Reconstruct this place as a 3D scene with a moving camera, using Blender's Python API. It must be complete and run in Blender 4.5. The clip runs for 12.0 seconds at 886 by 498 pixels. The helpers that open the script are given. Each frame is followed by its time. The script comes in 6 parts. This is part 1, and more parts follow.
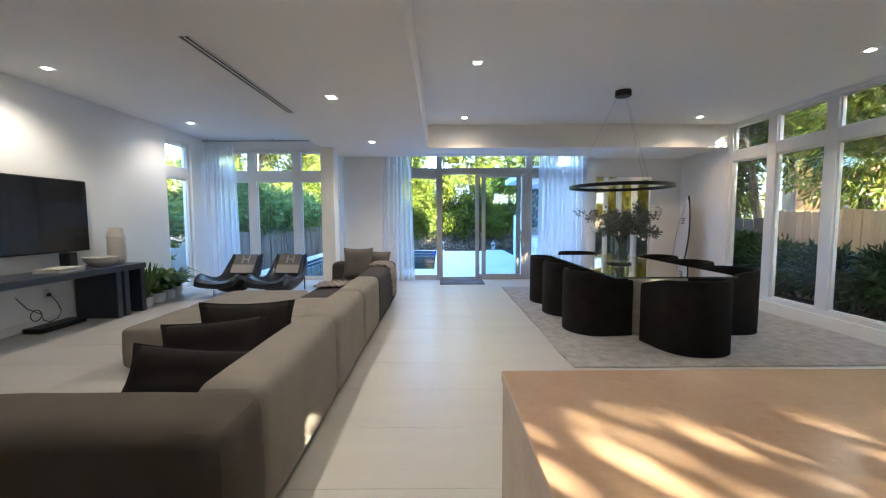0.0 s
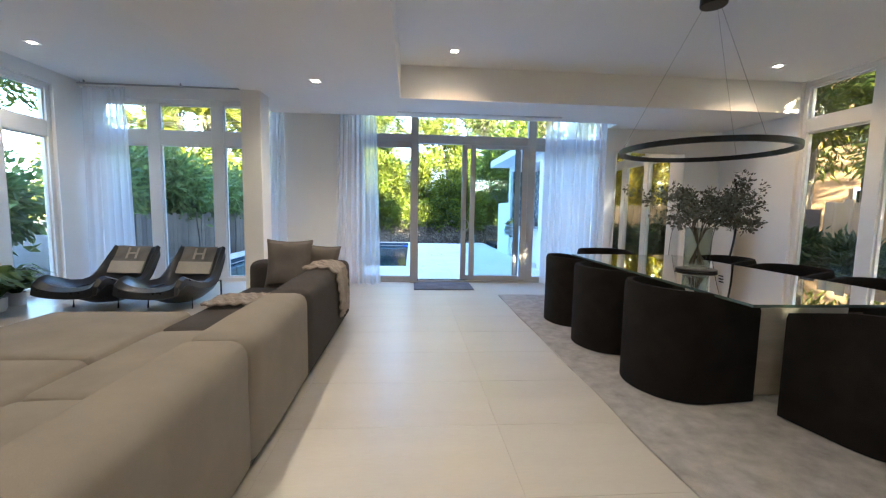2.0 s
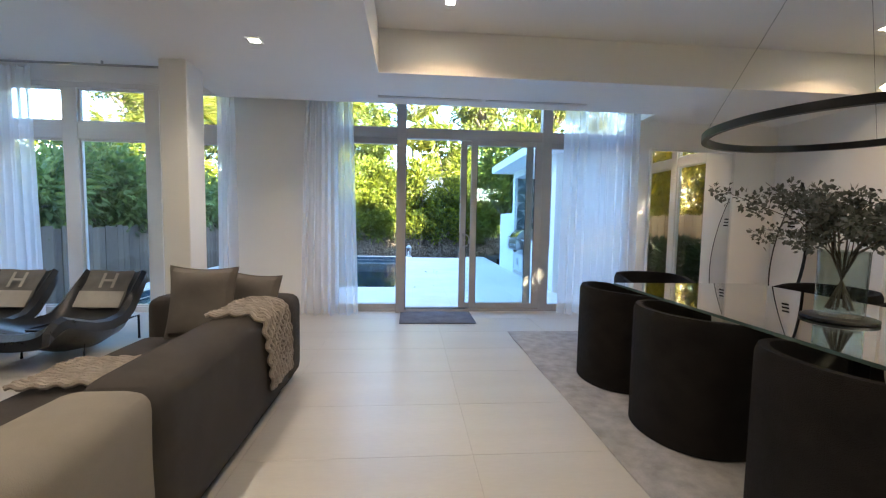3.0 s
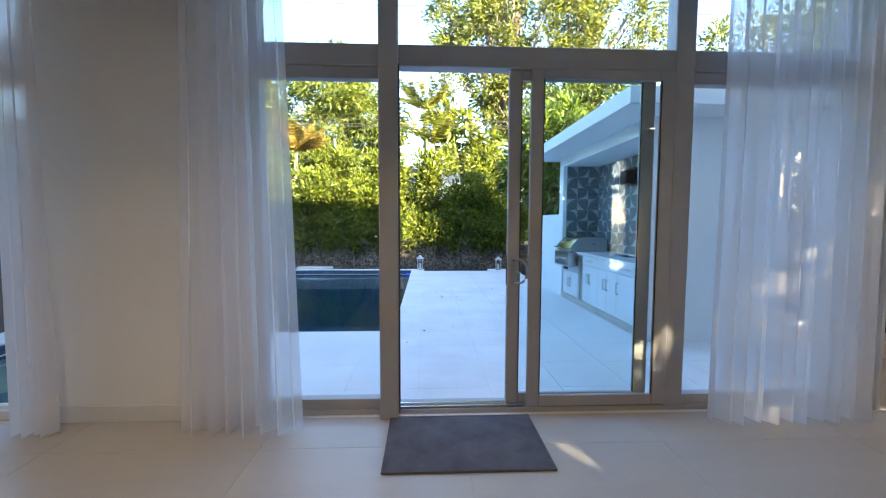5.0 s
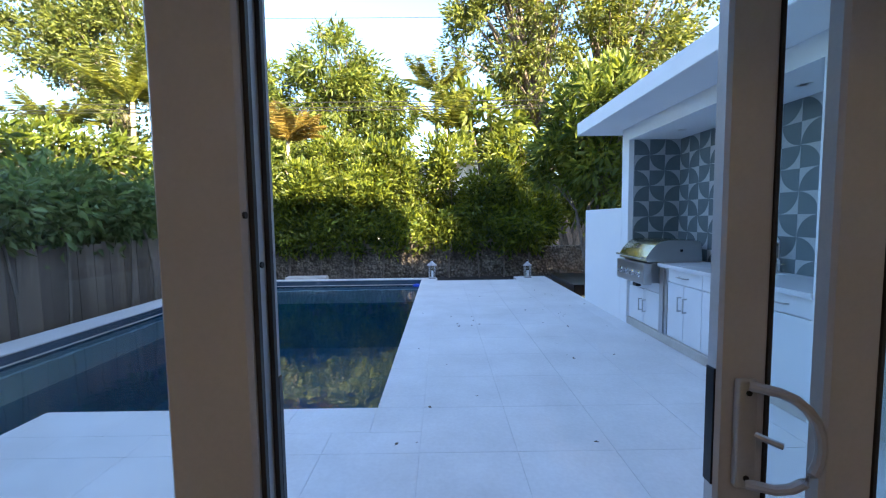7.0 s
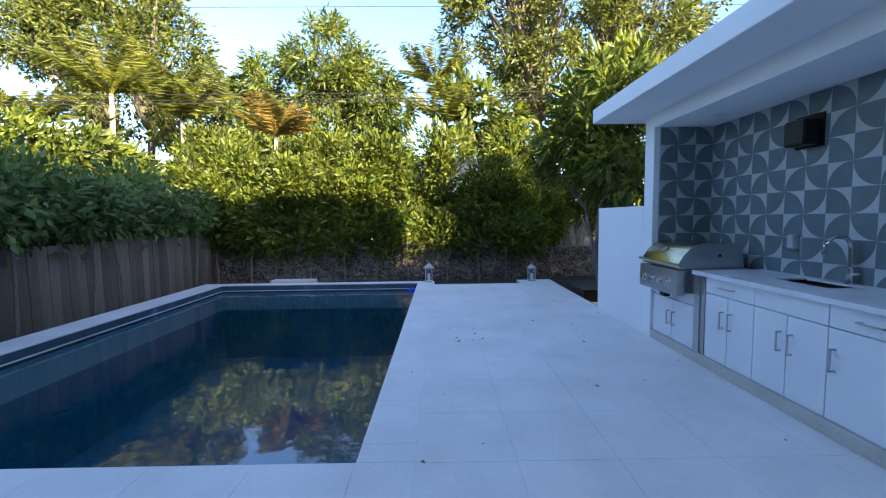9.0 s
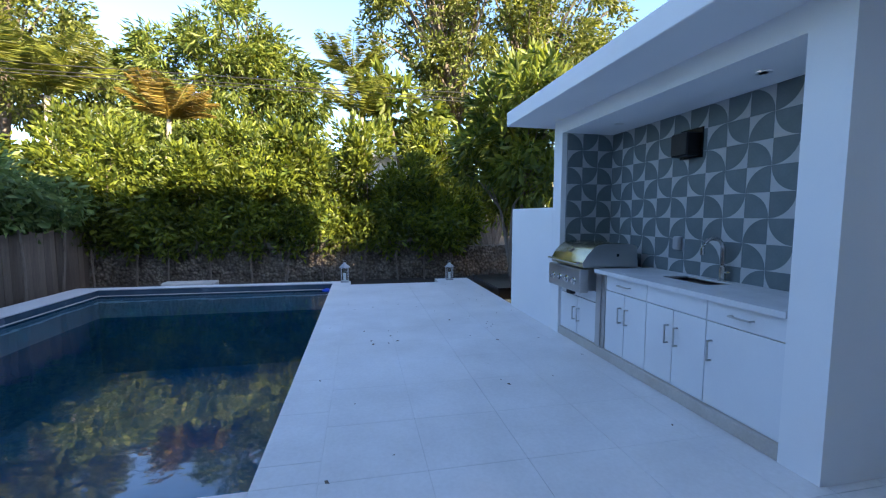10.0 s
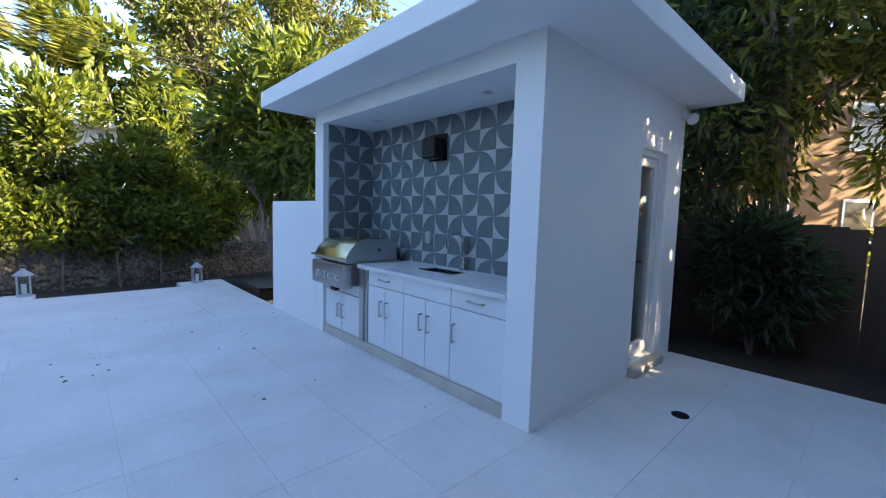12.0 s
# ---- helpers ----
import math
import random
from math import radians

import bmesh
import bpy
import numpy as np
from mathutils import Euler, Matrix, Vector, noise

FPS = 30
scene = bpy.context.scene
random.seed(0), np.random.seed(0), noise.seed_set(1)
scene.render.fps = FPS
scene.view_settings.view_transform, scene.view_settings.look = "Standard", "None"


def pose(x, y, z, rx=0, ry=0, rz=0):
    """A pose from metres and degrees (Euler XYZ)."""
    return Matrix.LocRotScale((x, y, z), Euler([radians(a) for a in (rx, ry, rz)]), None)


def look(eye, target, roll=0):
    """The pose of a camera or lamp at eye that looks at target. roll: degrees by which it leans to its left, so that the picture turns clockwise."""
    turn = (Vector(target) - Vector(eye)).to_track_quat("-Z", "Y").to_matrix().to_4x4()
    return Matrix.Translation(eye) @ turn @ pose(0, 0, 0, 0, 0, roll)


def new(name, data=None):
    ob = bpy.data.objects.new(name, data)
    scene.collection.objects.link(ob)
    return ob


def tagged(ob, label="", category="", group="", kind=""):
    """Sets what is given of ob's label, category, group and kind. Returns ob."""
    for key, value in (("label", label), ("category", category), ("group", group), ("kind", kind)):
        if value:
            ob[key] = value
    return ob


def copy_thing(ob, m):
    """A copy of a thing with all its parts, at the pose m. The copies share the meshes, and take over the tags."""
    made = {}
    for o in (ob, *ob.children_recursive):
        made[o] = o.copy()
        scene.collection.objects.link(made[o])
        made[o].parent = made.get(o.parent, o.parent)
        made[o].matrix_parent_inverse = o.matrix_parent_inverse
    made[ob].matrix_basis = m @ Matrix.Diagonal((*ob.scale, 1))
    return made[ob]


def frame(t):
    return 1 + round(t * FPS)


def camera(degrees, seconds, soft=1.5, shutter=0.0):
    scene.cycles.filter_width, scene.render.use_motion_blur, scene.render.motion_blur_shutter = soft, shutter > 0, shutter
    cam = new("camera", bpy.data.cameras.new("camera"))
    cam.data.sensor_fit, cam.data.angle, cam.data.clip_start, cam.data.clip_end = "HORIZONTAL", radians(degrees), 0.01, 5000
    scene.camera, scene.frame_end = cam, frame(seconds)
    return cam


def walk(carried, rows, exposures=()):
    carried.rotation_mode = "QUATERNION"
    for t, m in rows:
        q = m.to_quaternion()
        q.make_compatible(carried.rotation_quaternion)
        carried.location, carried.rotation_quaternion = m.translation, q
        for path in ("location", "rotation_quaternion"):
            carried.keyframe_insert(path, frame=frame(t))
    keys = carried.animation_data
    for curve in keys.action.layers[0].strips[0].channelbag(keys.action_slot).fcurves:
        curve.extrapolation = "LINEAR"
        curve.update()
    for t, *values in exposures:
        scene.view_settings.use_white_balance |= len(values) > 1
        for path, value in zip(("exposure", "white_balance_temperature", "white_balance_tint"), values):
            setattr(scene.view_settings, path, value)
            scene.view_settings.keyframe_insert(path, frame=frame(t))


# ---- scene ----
cam = camera(94.9, 12.0, 1.2)
PATH = [
    (0, (0.83, 1.86, 1.385), (0.84, 3.854, 1.236), -0.2),
    (0.2, (0.809, 1.995, 1.391), (0.827, 3.988, 1.232), -0.0),
    (0.3, (0.774, 2.067, 1.404), (0.798, 4.059, 1.234), 0.3),
    (0.5, (0.689, 2.233, 1.38), (0.734, 4.224, 1.192), 0.2),
    (1, (0.659, 2.768, 1.337), (0.709, 4.757, 1.135), 0.1),
    (1.5, (0.66, 3.409, 1.288), (0.807, 5.393, 1.078), 0.6),
    (2, (0.769, 4.057, 1.256), (0.921, 6.042, 1.065), 1.0),
    (2.5, (0.852, 4.749, 1.261), (1.002, 6.736, 1.088), 1.0),
    (3, (0.926, 5.44, 1.265), (1.088, 7.428, 1.127), 1.0),
    (5, (1.043, 8.263, 1.337), (1.128, 10.257, 1.207), 0.2),
    (5.5, (1.068, 8.9, 1.359), (1.121, 10.896, 1.232), 0.0),
    (6, (1.098, 9.534, 1.373), (1.13, 11.53, 1.252), -0.6),
    (6.5, (1.132, 10.027, 1.377), (1.149, 12.023, 1.247), -0.8),
    (7, (1.138, 10.384, 1.375), (1.141, 12.379, 1.231), -0.8),
    (7.5, (1.135, 10.657, 1.39), (1.118, 12.651, 1.237), -1.0),
    (9.5, (1.16, 11.157, 1.384), (1.215, 13.151, 1.233), -0.5),
    (10, (1.22, 11.214, 1.389), (1.618, 13.168, 1.227), 0.2),
    (10.5, (1.267, 11.244, 1.401), (2.084, 13.061, 1.23), 1.2),
    (11, (1.353, 11.275, 1.388), (2.508, 12.899, 1.221), 2.0),
    (11.5, (1.444, 11.307, 1.377), (2.833, 12.736, 1.215), 2.1),
    (12, (1.411, 11.341, 1.388), (2.764, 12.804, 1.216), 1.6),
]
EXPOSURES = [(0, 5.22, 5100, 8), (1.5, 5.24, 5300, 8), (3.0, 5.08, 5650, 8), (4.8, 4.4, 5900, 11), (5.5, 4.22, 6000, 13), (6.5, 3.85, 5900, 14), (7.5, 3.55, 5800, 14), (9.5, 3.2, 5700, 15), (10.5, 3.3, 5800, 15), (12, 3.45, 5900, 16)]
walk(cam, [(t, look(eye, target, roll)) for t, eye, target, roll in PATH], EXPOSURES)

# ---- light ----
SUN_TO = Vector((0.56, -0.74, 0.38)).normalized()
world = bpy.data.worlds.new("world")
scene.world = world
world.use_nodes = True
wn = world.node_tree.nodes
sky = wn.new("ShaderNodeTexSky")
sky.sky_type = "NISHITA"
sky.sun_disc = False
sky.altitude = 0
sky.air_density = 1.0
sky.dust_density = 0.8
sky.ozone_density = 1.5
sky.sun_elevation = math.asin(SUN_TO.z)
sky.sun_rotation = math.atan2(SUN_TO.x, SUN_TO.y)
wn["Background"].inputs["Strength"].default_value = 0.062
world.node_tree.links.new(sky.outputs[0], wn["Background"].inputs["Color"])
sun = new("sun", bpy.data.lights.new("sun", "SUN"))
sun.data.energy, sun.data.angle, sun.data.color = 3.3, radians(0.5), (1.0, 0.78, 0.46)
sun.matrix_world = look(SUN_TO * 40, (0, 0, 0))

DECK = -0.043


# ---- materials ----
def node_mat(name):
    m = bpy.data.materials.new(name)
    m.use_nodes = True
    nt = m.node_tree
    return m, nt, nt.nodes["Principled BSDF"]


def add(nt, kind, **inputs):
    n = nt.nodes.new(kind)
    for k, v in inputs.items():
        n.inputs[k.replace("_", " ")].default_value = v
    return n


def rgba(c):
    return (c[0], c[1], c[2], 1.0)


def surface(name, c1, c2, rough=0.6, metal=0.0, big=1.5, fine=60.0, bump=0.1, spread=0.08, random_each=0.0, coords="Object", stretch=(1, 1, 1), spec=0.5, island=0.0):
    """Two-scale variation of colour, roughness and relief, at world size."""
    m, nt, p = node_mat(name)
    tc = nt.nodes.new("ShaderNodeTexCoord")
    mp = nt.nodes.new("ShaderNodeMapping")
    mp.inputs["Scale"].default_value = stretch
    if coords == "World":
        nt.links.new(nt.nodes.new("ShaderNodeNewGeometry").outputs["Position"], mp.inputs["Vector"])
    else:
        nt.links.new(tc.outputs[coords], mp.inputs["Vector"])
    a = add(nt, "ShaderNodeTexNoise", Scale=big, Detail=5.0, Roughness=0.6)
    b = add(nt, "ShaderNodeTexNoise", Scale=fine, Detail=3.0)
    for n in (a, b):
        nt.links.new(mp.outputs[0], n.inputs["Vector"])
    mixf = nt.nodes.new("ShaderNodeMath")
    mixf.operation = "MULTIPLY_ADD"
    mixf.inputs[1].default_value = 0.35
    nt.links.new(b.outputs[0], mixf.inputs[0])
    nt.links.new(a.outputs[0], mixf.inputs[2])
    ramp = nt.nodes.new("ShaderNodeValToRGB")
    ramp.color_ramp.elements[0].position, ramp.color_ramp.elements[1].position = 0.45, 0.9
    ramp.color_ramp.elements[0].color, ramp.color_ramp.elements[1].color = rgba(c1), rgba(c2)
    nt.links.new(mixf.outputs[0], ramp.inputs[0])
    col = ramp.outputs[0]
    if random_each or island:
        hsv = nt.nodes.new("ShaderNodeHueSaturation")
        mr = nt.nodes.new("ShaderNodeMapRange")
        amount = random_each or island
        mr.inputs["To Min"].default_value, mr.inputs["To Max"].default_value = 1 - amount, 1 + amount
        if island:
            g = nt.nodes.new("ShaderNodeNewGeometry")
            nt.links.new(g.outputs["Random Per Island"], mr.inputs["Value"])
        else:
            oi = nt.nodes.new("ShaderNodeObjectInfo")
            nt.links.new(oi.outputs["Random"], mr.inputs["Value"])
        nt.links.new(mr.outputs[0], hsv.inputs["Value"])
        nt.links.new(col, hsv.inputs["Color"])
        col = hsv.outputs[0]
    nt.links.new(col, p.inputs["Base Color"])
    rr = nt.nodes.new("ShaderNodeMapRange")
    rr.inputs["To Min"].default_value, rr.inputs["To Max"].default_value = max(0.02, rough - spread), min(1, rough + spread)
    nt.links.new(a.outputs[0], rr.inputs["Value"])
    nt.links.new(rr.outputs[0], p.inputs["Roughness"])
    p.inputs["Metallic"].default_value = metal
    p.inputs["Specular IOR Level"].default_value = spec
    if bump:
        bp = nt.nodes.new("ShaderNodeBump")
        bp.inputs["Strength"].default_value, bp.inputs["Distance"].default_value = bump, 0.01
        nt.links.new(b.outputs[0], bp.inputs["Height"])
        nt.links.new(bp.outputs[0], p.inputs["Normal"])
    return m


def glass_mat(name, tint, gloss=1.0):
    m, nt, p = node_mat(name)
    out = nt.nodes["Material Output"]
    tr = nt.nodes.new("ShaderNodeBsdfTransparent")
    tr.inputs[0].default_value = rgba(tint)
    gl = nt.nodes.new("ShaderNodeBsdfGlossy")
    gl.inputs["Roughness"].default_value = 0.01
    lw = nt.nodes.new("ShaderNodeLayerWeight")
    lw.inputs[0].default_value = 0.5
    pw = nt.nodes.new("ShaderNodeMath")
    pw.operation = "POWER"
    pw.inputs[1].default_value = 5.0
    nt.links.new(lw.outputs["Facing"], pw.inputs[0])
    fr = nt.nodes.new("ShaderNodeMath")
    fr.operation = "MULTIPLY_ADD"
    fr.inputs[1].default_value, fr.inputs[2].default_value = 0.9 * gloss, 0.025 * gloss
    nt.links.new(pw.outputs[0], fr.inputs[0])
    mx = nt.nodes.new("ShaderNodeMixShader")
    nt.links.new(fr.outputs[0], mx.inputs[0])
    nt.links.new(tr.outputs[0], mx.inputs[1])
    nt.links.new(gl.outputs[0], mx.inputs[2])
    nt.links.new(mx.outputs[0], out.inputs["Surface"])
    nt.nodes.remove(p)
    return m


def leaf_mat(name, dark, light, trans, rough=0.45):
    m, nt, p = node_mat(name)
    out = nt.nodes["Material Output"]
    g = nt.nodes.new("ShaderNodeNewGeometry")
    ramp = nt.nodes.new("ShaderNodeValToRGB")
    ramp.color_ramp.elements[0].color, ramp.color_ramp.elements[1].color = rgba(dark), rgba(light)
    nt.links.new(g.outputs["Random Per Island"], ramp.inputs[0])
    patch = add(nt, "ShaderNodeTexNoise", Scale=1.5, Detail=2.0)
    nt.links.new(g.outputs["Position"], patch.inputs["Vector"])
    span = nt.nodes.new("ShaderNodeMapRange")
    span.inputs["From Min"].default_value, span.inputs["From Max"].default_value = 0.3, 0.7
    span.inputs["To Min"].default_value, span.inputs["To Max"].default_value = 0.62, 1.38
    nt.links.new(patch.outputs[0], span.inputs["Value"])
    tint = nt.nodes.new("ShaderNodeHueSaturation")
    nt.links.new(span.outputs[0], tint.inputs["Value"])
    nt.links.new(ramp.outputs[0], tint.inputs["Color"])
    nt.links.new(tint.outputs[0], p.inputs["Base Color"])
    p.inputs["Roughness"].default_value, p.inputs["Specular IOR Level"].default_value = rough, 0.35
    t = nt.nodes.new("ShaderNodeBsdfTranslucent")
    hs = nt.nodes.new("ShaderNodeHueSaturation")
    hs.inputs["Value"].default_value, hs.inputs["Saturation"].default_value, hs.inputs["Hue"].default_value = 1.5, 1.1, 0.48
    nt.links.new(tint.outputs[0], hs.inputs["Color"])
    nt.links.new(hs.outputs[0], t.inputs[0])
    mx = nt.nodes.new("ShaderNodeMixShader")
    mx.inputs[0].default_value = trans
    nt.links.new(p.outputs[0], mx.inputs[1])
    nt.links.new(t.outputs[0], mx.inputs[2])
    nt.links.new(mx.outputs[0], out.inputs["Surface"])
    return m


def sheer_mat(name, color, clear):
    m, nt, p = node_mat(name)
    out = nt.nodes["Material Output"]
    p.inputs["Base Color"].default_value, p.inputs["Roughness"].default_value = rgba(color), 0.9
    tl = nt.nodes.new("ShaderNodeBsdfTranslucent")
    tl.inputs[0].default_value = rgba(color)
    a = nt.nodes.new("ShaderNodeMixShader")
    a.inputs[0].default_value = 0.72
    nt.links.new(p.outputs[0], a.inputs[1])
    nt.links.new(tl.outputs[0], a.inputs[2])
    tp = nt.nodes.new("ShaderNodeBsdfTransparent")
    b = nt.nodes.new("ShaderNodeMixShader")
    b.inputs[0].default_value = clear
    nt.links.new(a.outputs[0], b.inputs[1])
    nt.links.new(tp.outputs[0], b.inputs[2])
    nt.links.new(b.outputs[0], out.inputs["Surface"])
    return m


def glow(name, color, strength):
    m, nt, p = node_mat(name)
    p.inputs["Base Color"].default_value = (0.8, 0.8, 0.8, 1)
    p.inputs["Emission Color"].default_value, p.inputs["Emission Strength"].default_value = rgba(color), strength
    return m


WALL = surface("wall_paint", (0.80, 0.79, 0.77), (0.84, 0.83, 0.81), 0.75, big=0.6, fine=180, bump=0.03)
CEIL = surface("ceiling_paint", (0.80, 0.79, 0.77), (0.84, 0.83, 0.82), 0.85, big=0.5, fine=150, bump=0.02)
STUCCO = surface("white_stucco", (0.80, 0.805, 0.81), (0.86, 0.86, 0.86), 0.85, big=0.8, fine=220, bump=0.12)
FRAME_W = surface("white_window_frame", (0.70, 0.69, 0.67), (0.76, 0.75, 0.73), 0.4, big=2, fine=90, bump=0.02)
FRAME_G = surface("grey_aluminium_frame", (0.37, 0.37, 0.375), (0.43, 0.43, 0.435), 0.42, big=3, fine=120, bump=0.02)
GASKET = surface("black_rubber", (0.015, 0.015, 0.016), (0.03, 0.03, 0.03), 0.6, big=8, fine=120, bump=0.05)
TILE_IN = surface("pale_porcelain_tile", (0.47, 0.437, 0.39), (0.54, 0.506, 0.458), 0.34, big=0.8, fine=22, bump=0.012, random_each=0.015, stretch=(0.7, 3.2, 1), coords="World")
GROUT_IN = surface("pale_grout", (0.44, 0.41, 0.365), (0.50, 0.468, 0.42), 0.9, big=4, fine=200, bump=0.2)
TILE_OUT = surface("pale_limestone_paver", (0.63, 0.61, 0.59), (0.78, 0.765, 0.755), 0.62, big=1.3, fine=40, bump=0.08, random_each=0.008, coords="World")
GROUT_OUT = surface("deck_joint", (0.60, 0.585, 0.57), (0.72, 0.705, 0.695), 0.95, big=4, fine=200, bump=0.2)
GLASS = glass_mat("window_glass", (0.97, 0.985, 0.98))
GLASS_B = glass_mat("tinted_door_glass", (0.92, 0.972, 0.98))
SHEER = sheer_mat("sheer_white_voile", (0.94, 0.94, 0.96), 0.34)
BLACK_BOUCLE = surface("dark_boucle_fabric", (0.006, 0.005, 0.005), (0.016, 0.013, 0.012), 0.95, big=6, fine=260, bump=0.8, spec=0.2)
SOFA_BEIGE = surface("warm_grey_sofa_fabric", (0.21, 0.185, 0.157), (0.26, 0.232, 0.198), 0.92, big=3, fine=350, bump=0.35, spec=0.2)
SOFA_DARK = surface("charcoal_sofa_fabric", (0.045, 0.039, 0.037), (0.07, 0.062, 0.058), 0.92, big=3, fine=350, bump=0.35, spec=0.2)
CUSHION_DARK = surface("black_brown_cushion", (0.005, 0.0035, 0.0035), (0.011, 0.008, 0.0075), 0.85, big=4, fine=250, bump=0.3, spec=0.25)
CUSHION_TAUPE = surface("taupe_cushion", (0.13, 0.115, 0.105), (0.18, 0.16, 0.145), 0.9, big=4, fine=300, bump=0.3, spec=0.2)
KNIT = surface("oatmeal_knit", (0.27, 0.23, 0.20), (0.40, 0.35, 0.31), 0.95, big=14, fine=160, bump=0.6, spec=0.15)
LEATHER = surface("black_leather", (0.012, 0.014, 0.018), (0.03, 0.032, 0.038), 0.30, big=5, fine=120, bump=0.15)
STEEL = surface("brushed_steel", (0.50, 0.49, 0.475), (0.56, 0.55, 0.535), 0.32, 1.0, big=2, fine=70, bump=0.02, stretch=(1, 6, 6))
HANDLE_GREY = surface("satin_grey_metal", (0.34, 0.34, 0.34), (0.42, 0.42, 0.42), 0.45, 0.35, big=4, fine=120, bump=0.03)
CHROME = surface("satin_chrome", (0.60, 0.60, 0.60), (0.68, 0.68, 0.68), 0.18, 1.0, big=4, fine=90, bump=0.01)
CONSOLE = surface("dark_blue_grey_lacquer", (0.022, 0.028, 0.042), (0.04, 0.048, 0.066), 0.35, big=2, fine=70, bump=0.03)
BLACK_GLOSS = surface("black_screen", (0.004, 0.004, 0.005), (0.008, 0.008, 0.009), 0.12, big=1, fine=50, bump=0.0)
BLACK_METAL = surface("black_metal", (0.012, 0.012, 0.013), (0.028, 0.028, 0.03), 0.38, 0.6, big=4, fine=120, bump=0.03)
CERAMIC = surface("bone_ceramic", (0.50, 0.46, 0.41), (0.62, 0.58, 0.52), 0.75, big=6, fine=140, bump=0.2)
POT_WHITE = surface("white_pot", (0.66, 0.66, 0.66), (0.74, 0.74, 0.74), 0.55, big=5, fine=120, bump=0.05)
RUG = surface("silver_grey_rug", (0.33, 0.31, 0.29), (0.54, 0.51, 0.485), 0.98, big=9, fine=240, bump=1.0, spec=0.1)
MAT = surface("grey_doormat", (0.11, 0.108, 0.12), (0.20, 0.197, 0.215), 0.98, big=5, fine=260, bump=0.8, spec=0.1)
ISLAND = surface("tan_quartz", (0.38, 0.24, 0.145), (0.48, 0.33, 0.21), 0.22, big=2, fine=50, bump=0.01)
PEDESTAL = surface("travertine_pedestal", (0.42, 0.37, 0.31), (0.56, 0.51, 0.45), 0.5, big=3, fine=40, bump=0.1, stretch=(1, 1, 5))
SOIL = surface("dark_soil", (0.022, 0.017, 0.013), (0.055, 0.043, 0.033), 0.97, big=3, fine=50, bump=1.0)
FENCE = surface("weathered_fence_wood", (0.078, 0.060, 0.046), (0.205, 0.160, 0.124), 0.85, big=2, fine=50, bump=0.5, random_each=0.34, stretch=(4, 4, 0.5))
# side fence stretch whose shade is put into a darker brown than FENCE_TAN
FENCE_SHADED = surface("shaded_brown_fence_wood", (0.055, 0.037, 0.028), (0.10, 0.07, 0.052), 0.85, big=2, fine=50, bump=0.4, random_each=0.15, stretch=(4, 4, 0.5))
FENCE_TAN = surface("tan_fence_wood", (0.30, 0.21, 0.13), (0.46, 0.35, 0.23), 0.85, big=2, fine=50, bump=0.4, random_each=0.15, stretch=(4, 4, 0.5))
BARK = surface("grey_brown_bark", (0.09, 0.07, 0.055), (0.22, 0.185, 0.15), 0.95, big=5, fine=40, bump=0.9, stretch=(3, 3, 0.6))
PALM_BARK = surface("pale_palm_bark", (0.20, 0.17, 0.13), (0.36, 0.31, 0.25), 0.9, big=4, fine=40, bump=0.6, stretch=(1, 1, 5))
POOL_TILE = surface("dark_blue_pool_plaster", (0.010, 0.155, 0.240), (0.020, 0.220, 0.330), 0.5, big=2, fine=60, bump=0.1)
POOL_BAND = surface("slate_blue_waterline_tile", (0.030, 0.055, 0.085), (0.055, 0.085, 0.12), 0.25, big=3, fine=60, bump=0.05, random_each=0.1)
CAB_WHITE = surface("white_cabinet_board", (0.72, 0.73, 0.75), (0.78, 0.79, 0.80), 0.42, big=2, fine=120, bump=0.02)
QUARTZ = surface("white_quartz_counter", (0.66, 0.66, 0.67), (0.76, 0.76, 0.77), 0.25, big=3, fine=90, bump=0.01)
PLINTH = surface("beige_stone_plinth", (0.44, 0.40, 0.35), (0.58, 0.54, 0.49), 0.7, big=3, fine=50, bump=0.15)
TILE_DARK = surface("slate_green_tile", (0.105, 0.138, 0.148), (0.14, 0.175, 0.185), 0.55, big=5, fine=90, bump=0.05, random_each=0.08)
TILE_LIGHT = surface("off_white_tile", (0.40, 0.42, 0.43), (0.47, 0.49, 0.50), 0.55, big=5, fine=90, bump=0.05, random_each=0.04)
TILE_GROUT = surface("tile_grout", (0.30, 0.32, 0.33), (0.36, 0.38, 0.39), 0.9, big=5, fine=90, bump=0.1)
LEAF_HEDGE = leaf_mat("hedge_leaf", (0.034, 0.060, 0.012), (0.17, 0.205, 0.022), 0.42)
LEAF_DEEP = leaf_mat("deep_green_leaf", (0.060, 0.110, 0.034), (0.20, 0.265, 0.085), 0.38)
LEAF_DARK = leaf_mat("dark_shrub_leaf", (0.022, 0.045, 0.018), (0.060, 0.095, 0.040), 0.25)
LEAF_MANGO = leaf_mat("mango_leaf", (0.040, 0.072, 0.012), (0.18, 0.215, 0.035), 0.42)
LEAF_OAK = leaf_mat("broad_tree_leaf", (0.034, 0.056, 0.012), (0.165, 0.185, 0.034), 0.42)
LEAF_PALM = leaf_mat("palm_leaf", (0.075, 0.098, 0.016), (0.25, 0.26, 0.04), 0.48)
LEAF_GOLD = leaf_mat("golden_palm_leaf", (0.16, 0.12, 0.02), (0.30, 0.22, 0.045), 0.4)
LEAF_BAMBOO = leaf_mat("bamboo_leaf", (0.12, 0.13, 0.016), (0.32, 0.29, 0.035), 0.6)
LEAF_GREY = leaf_mat("dried_eucalyptus_leaf", (0.065, 0.07, 0.055), (0.19, 0.195, 0.165), 0.25, 0.7)
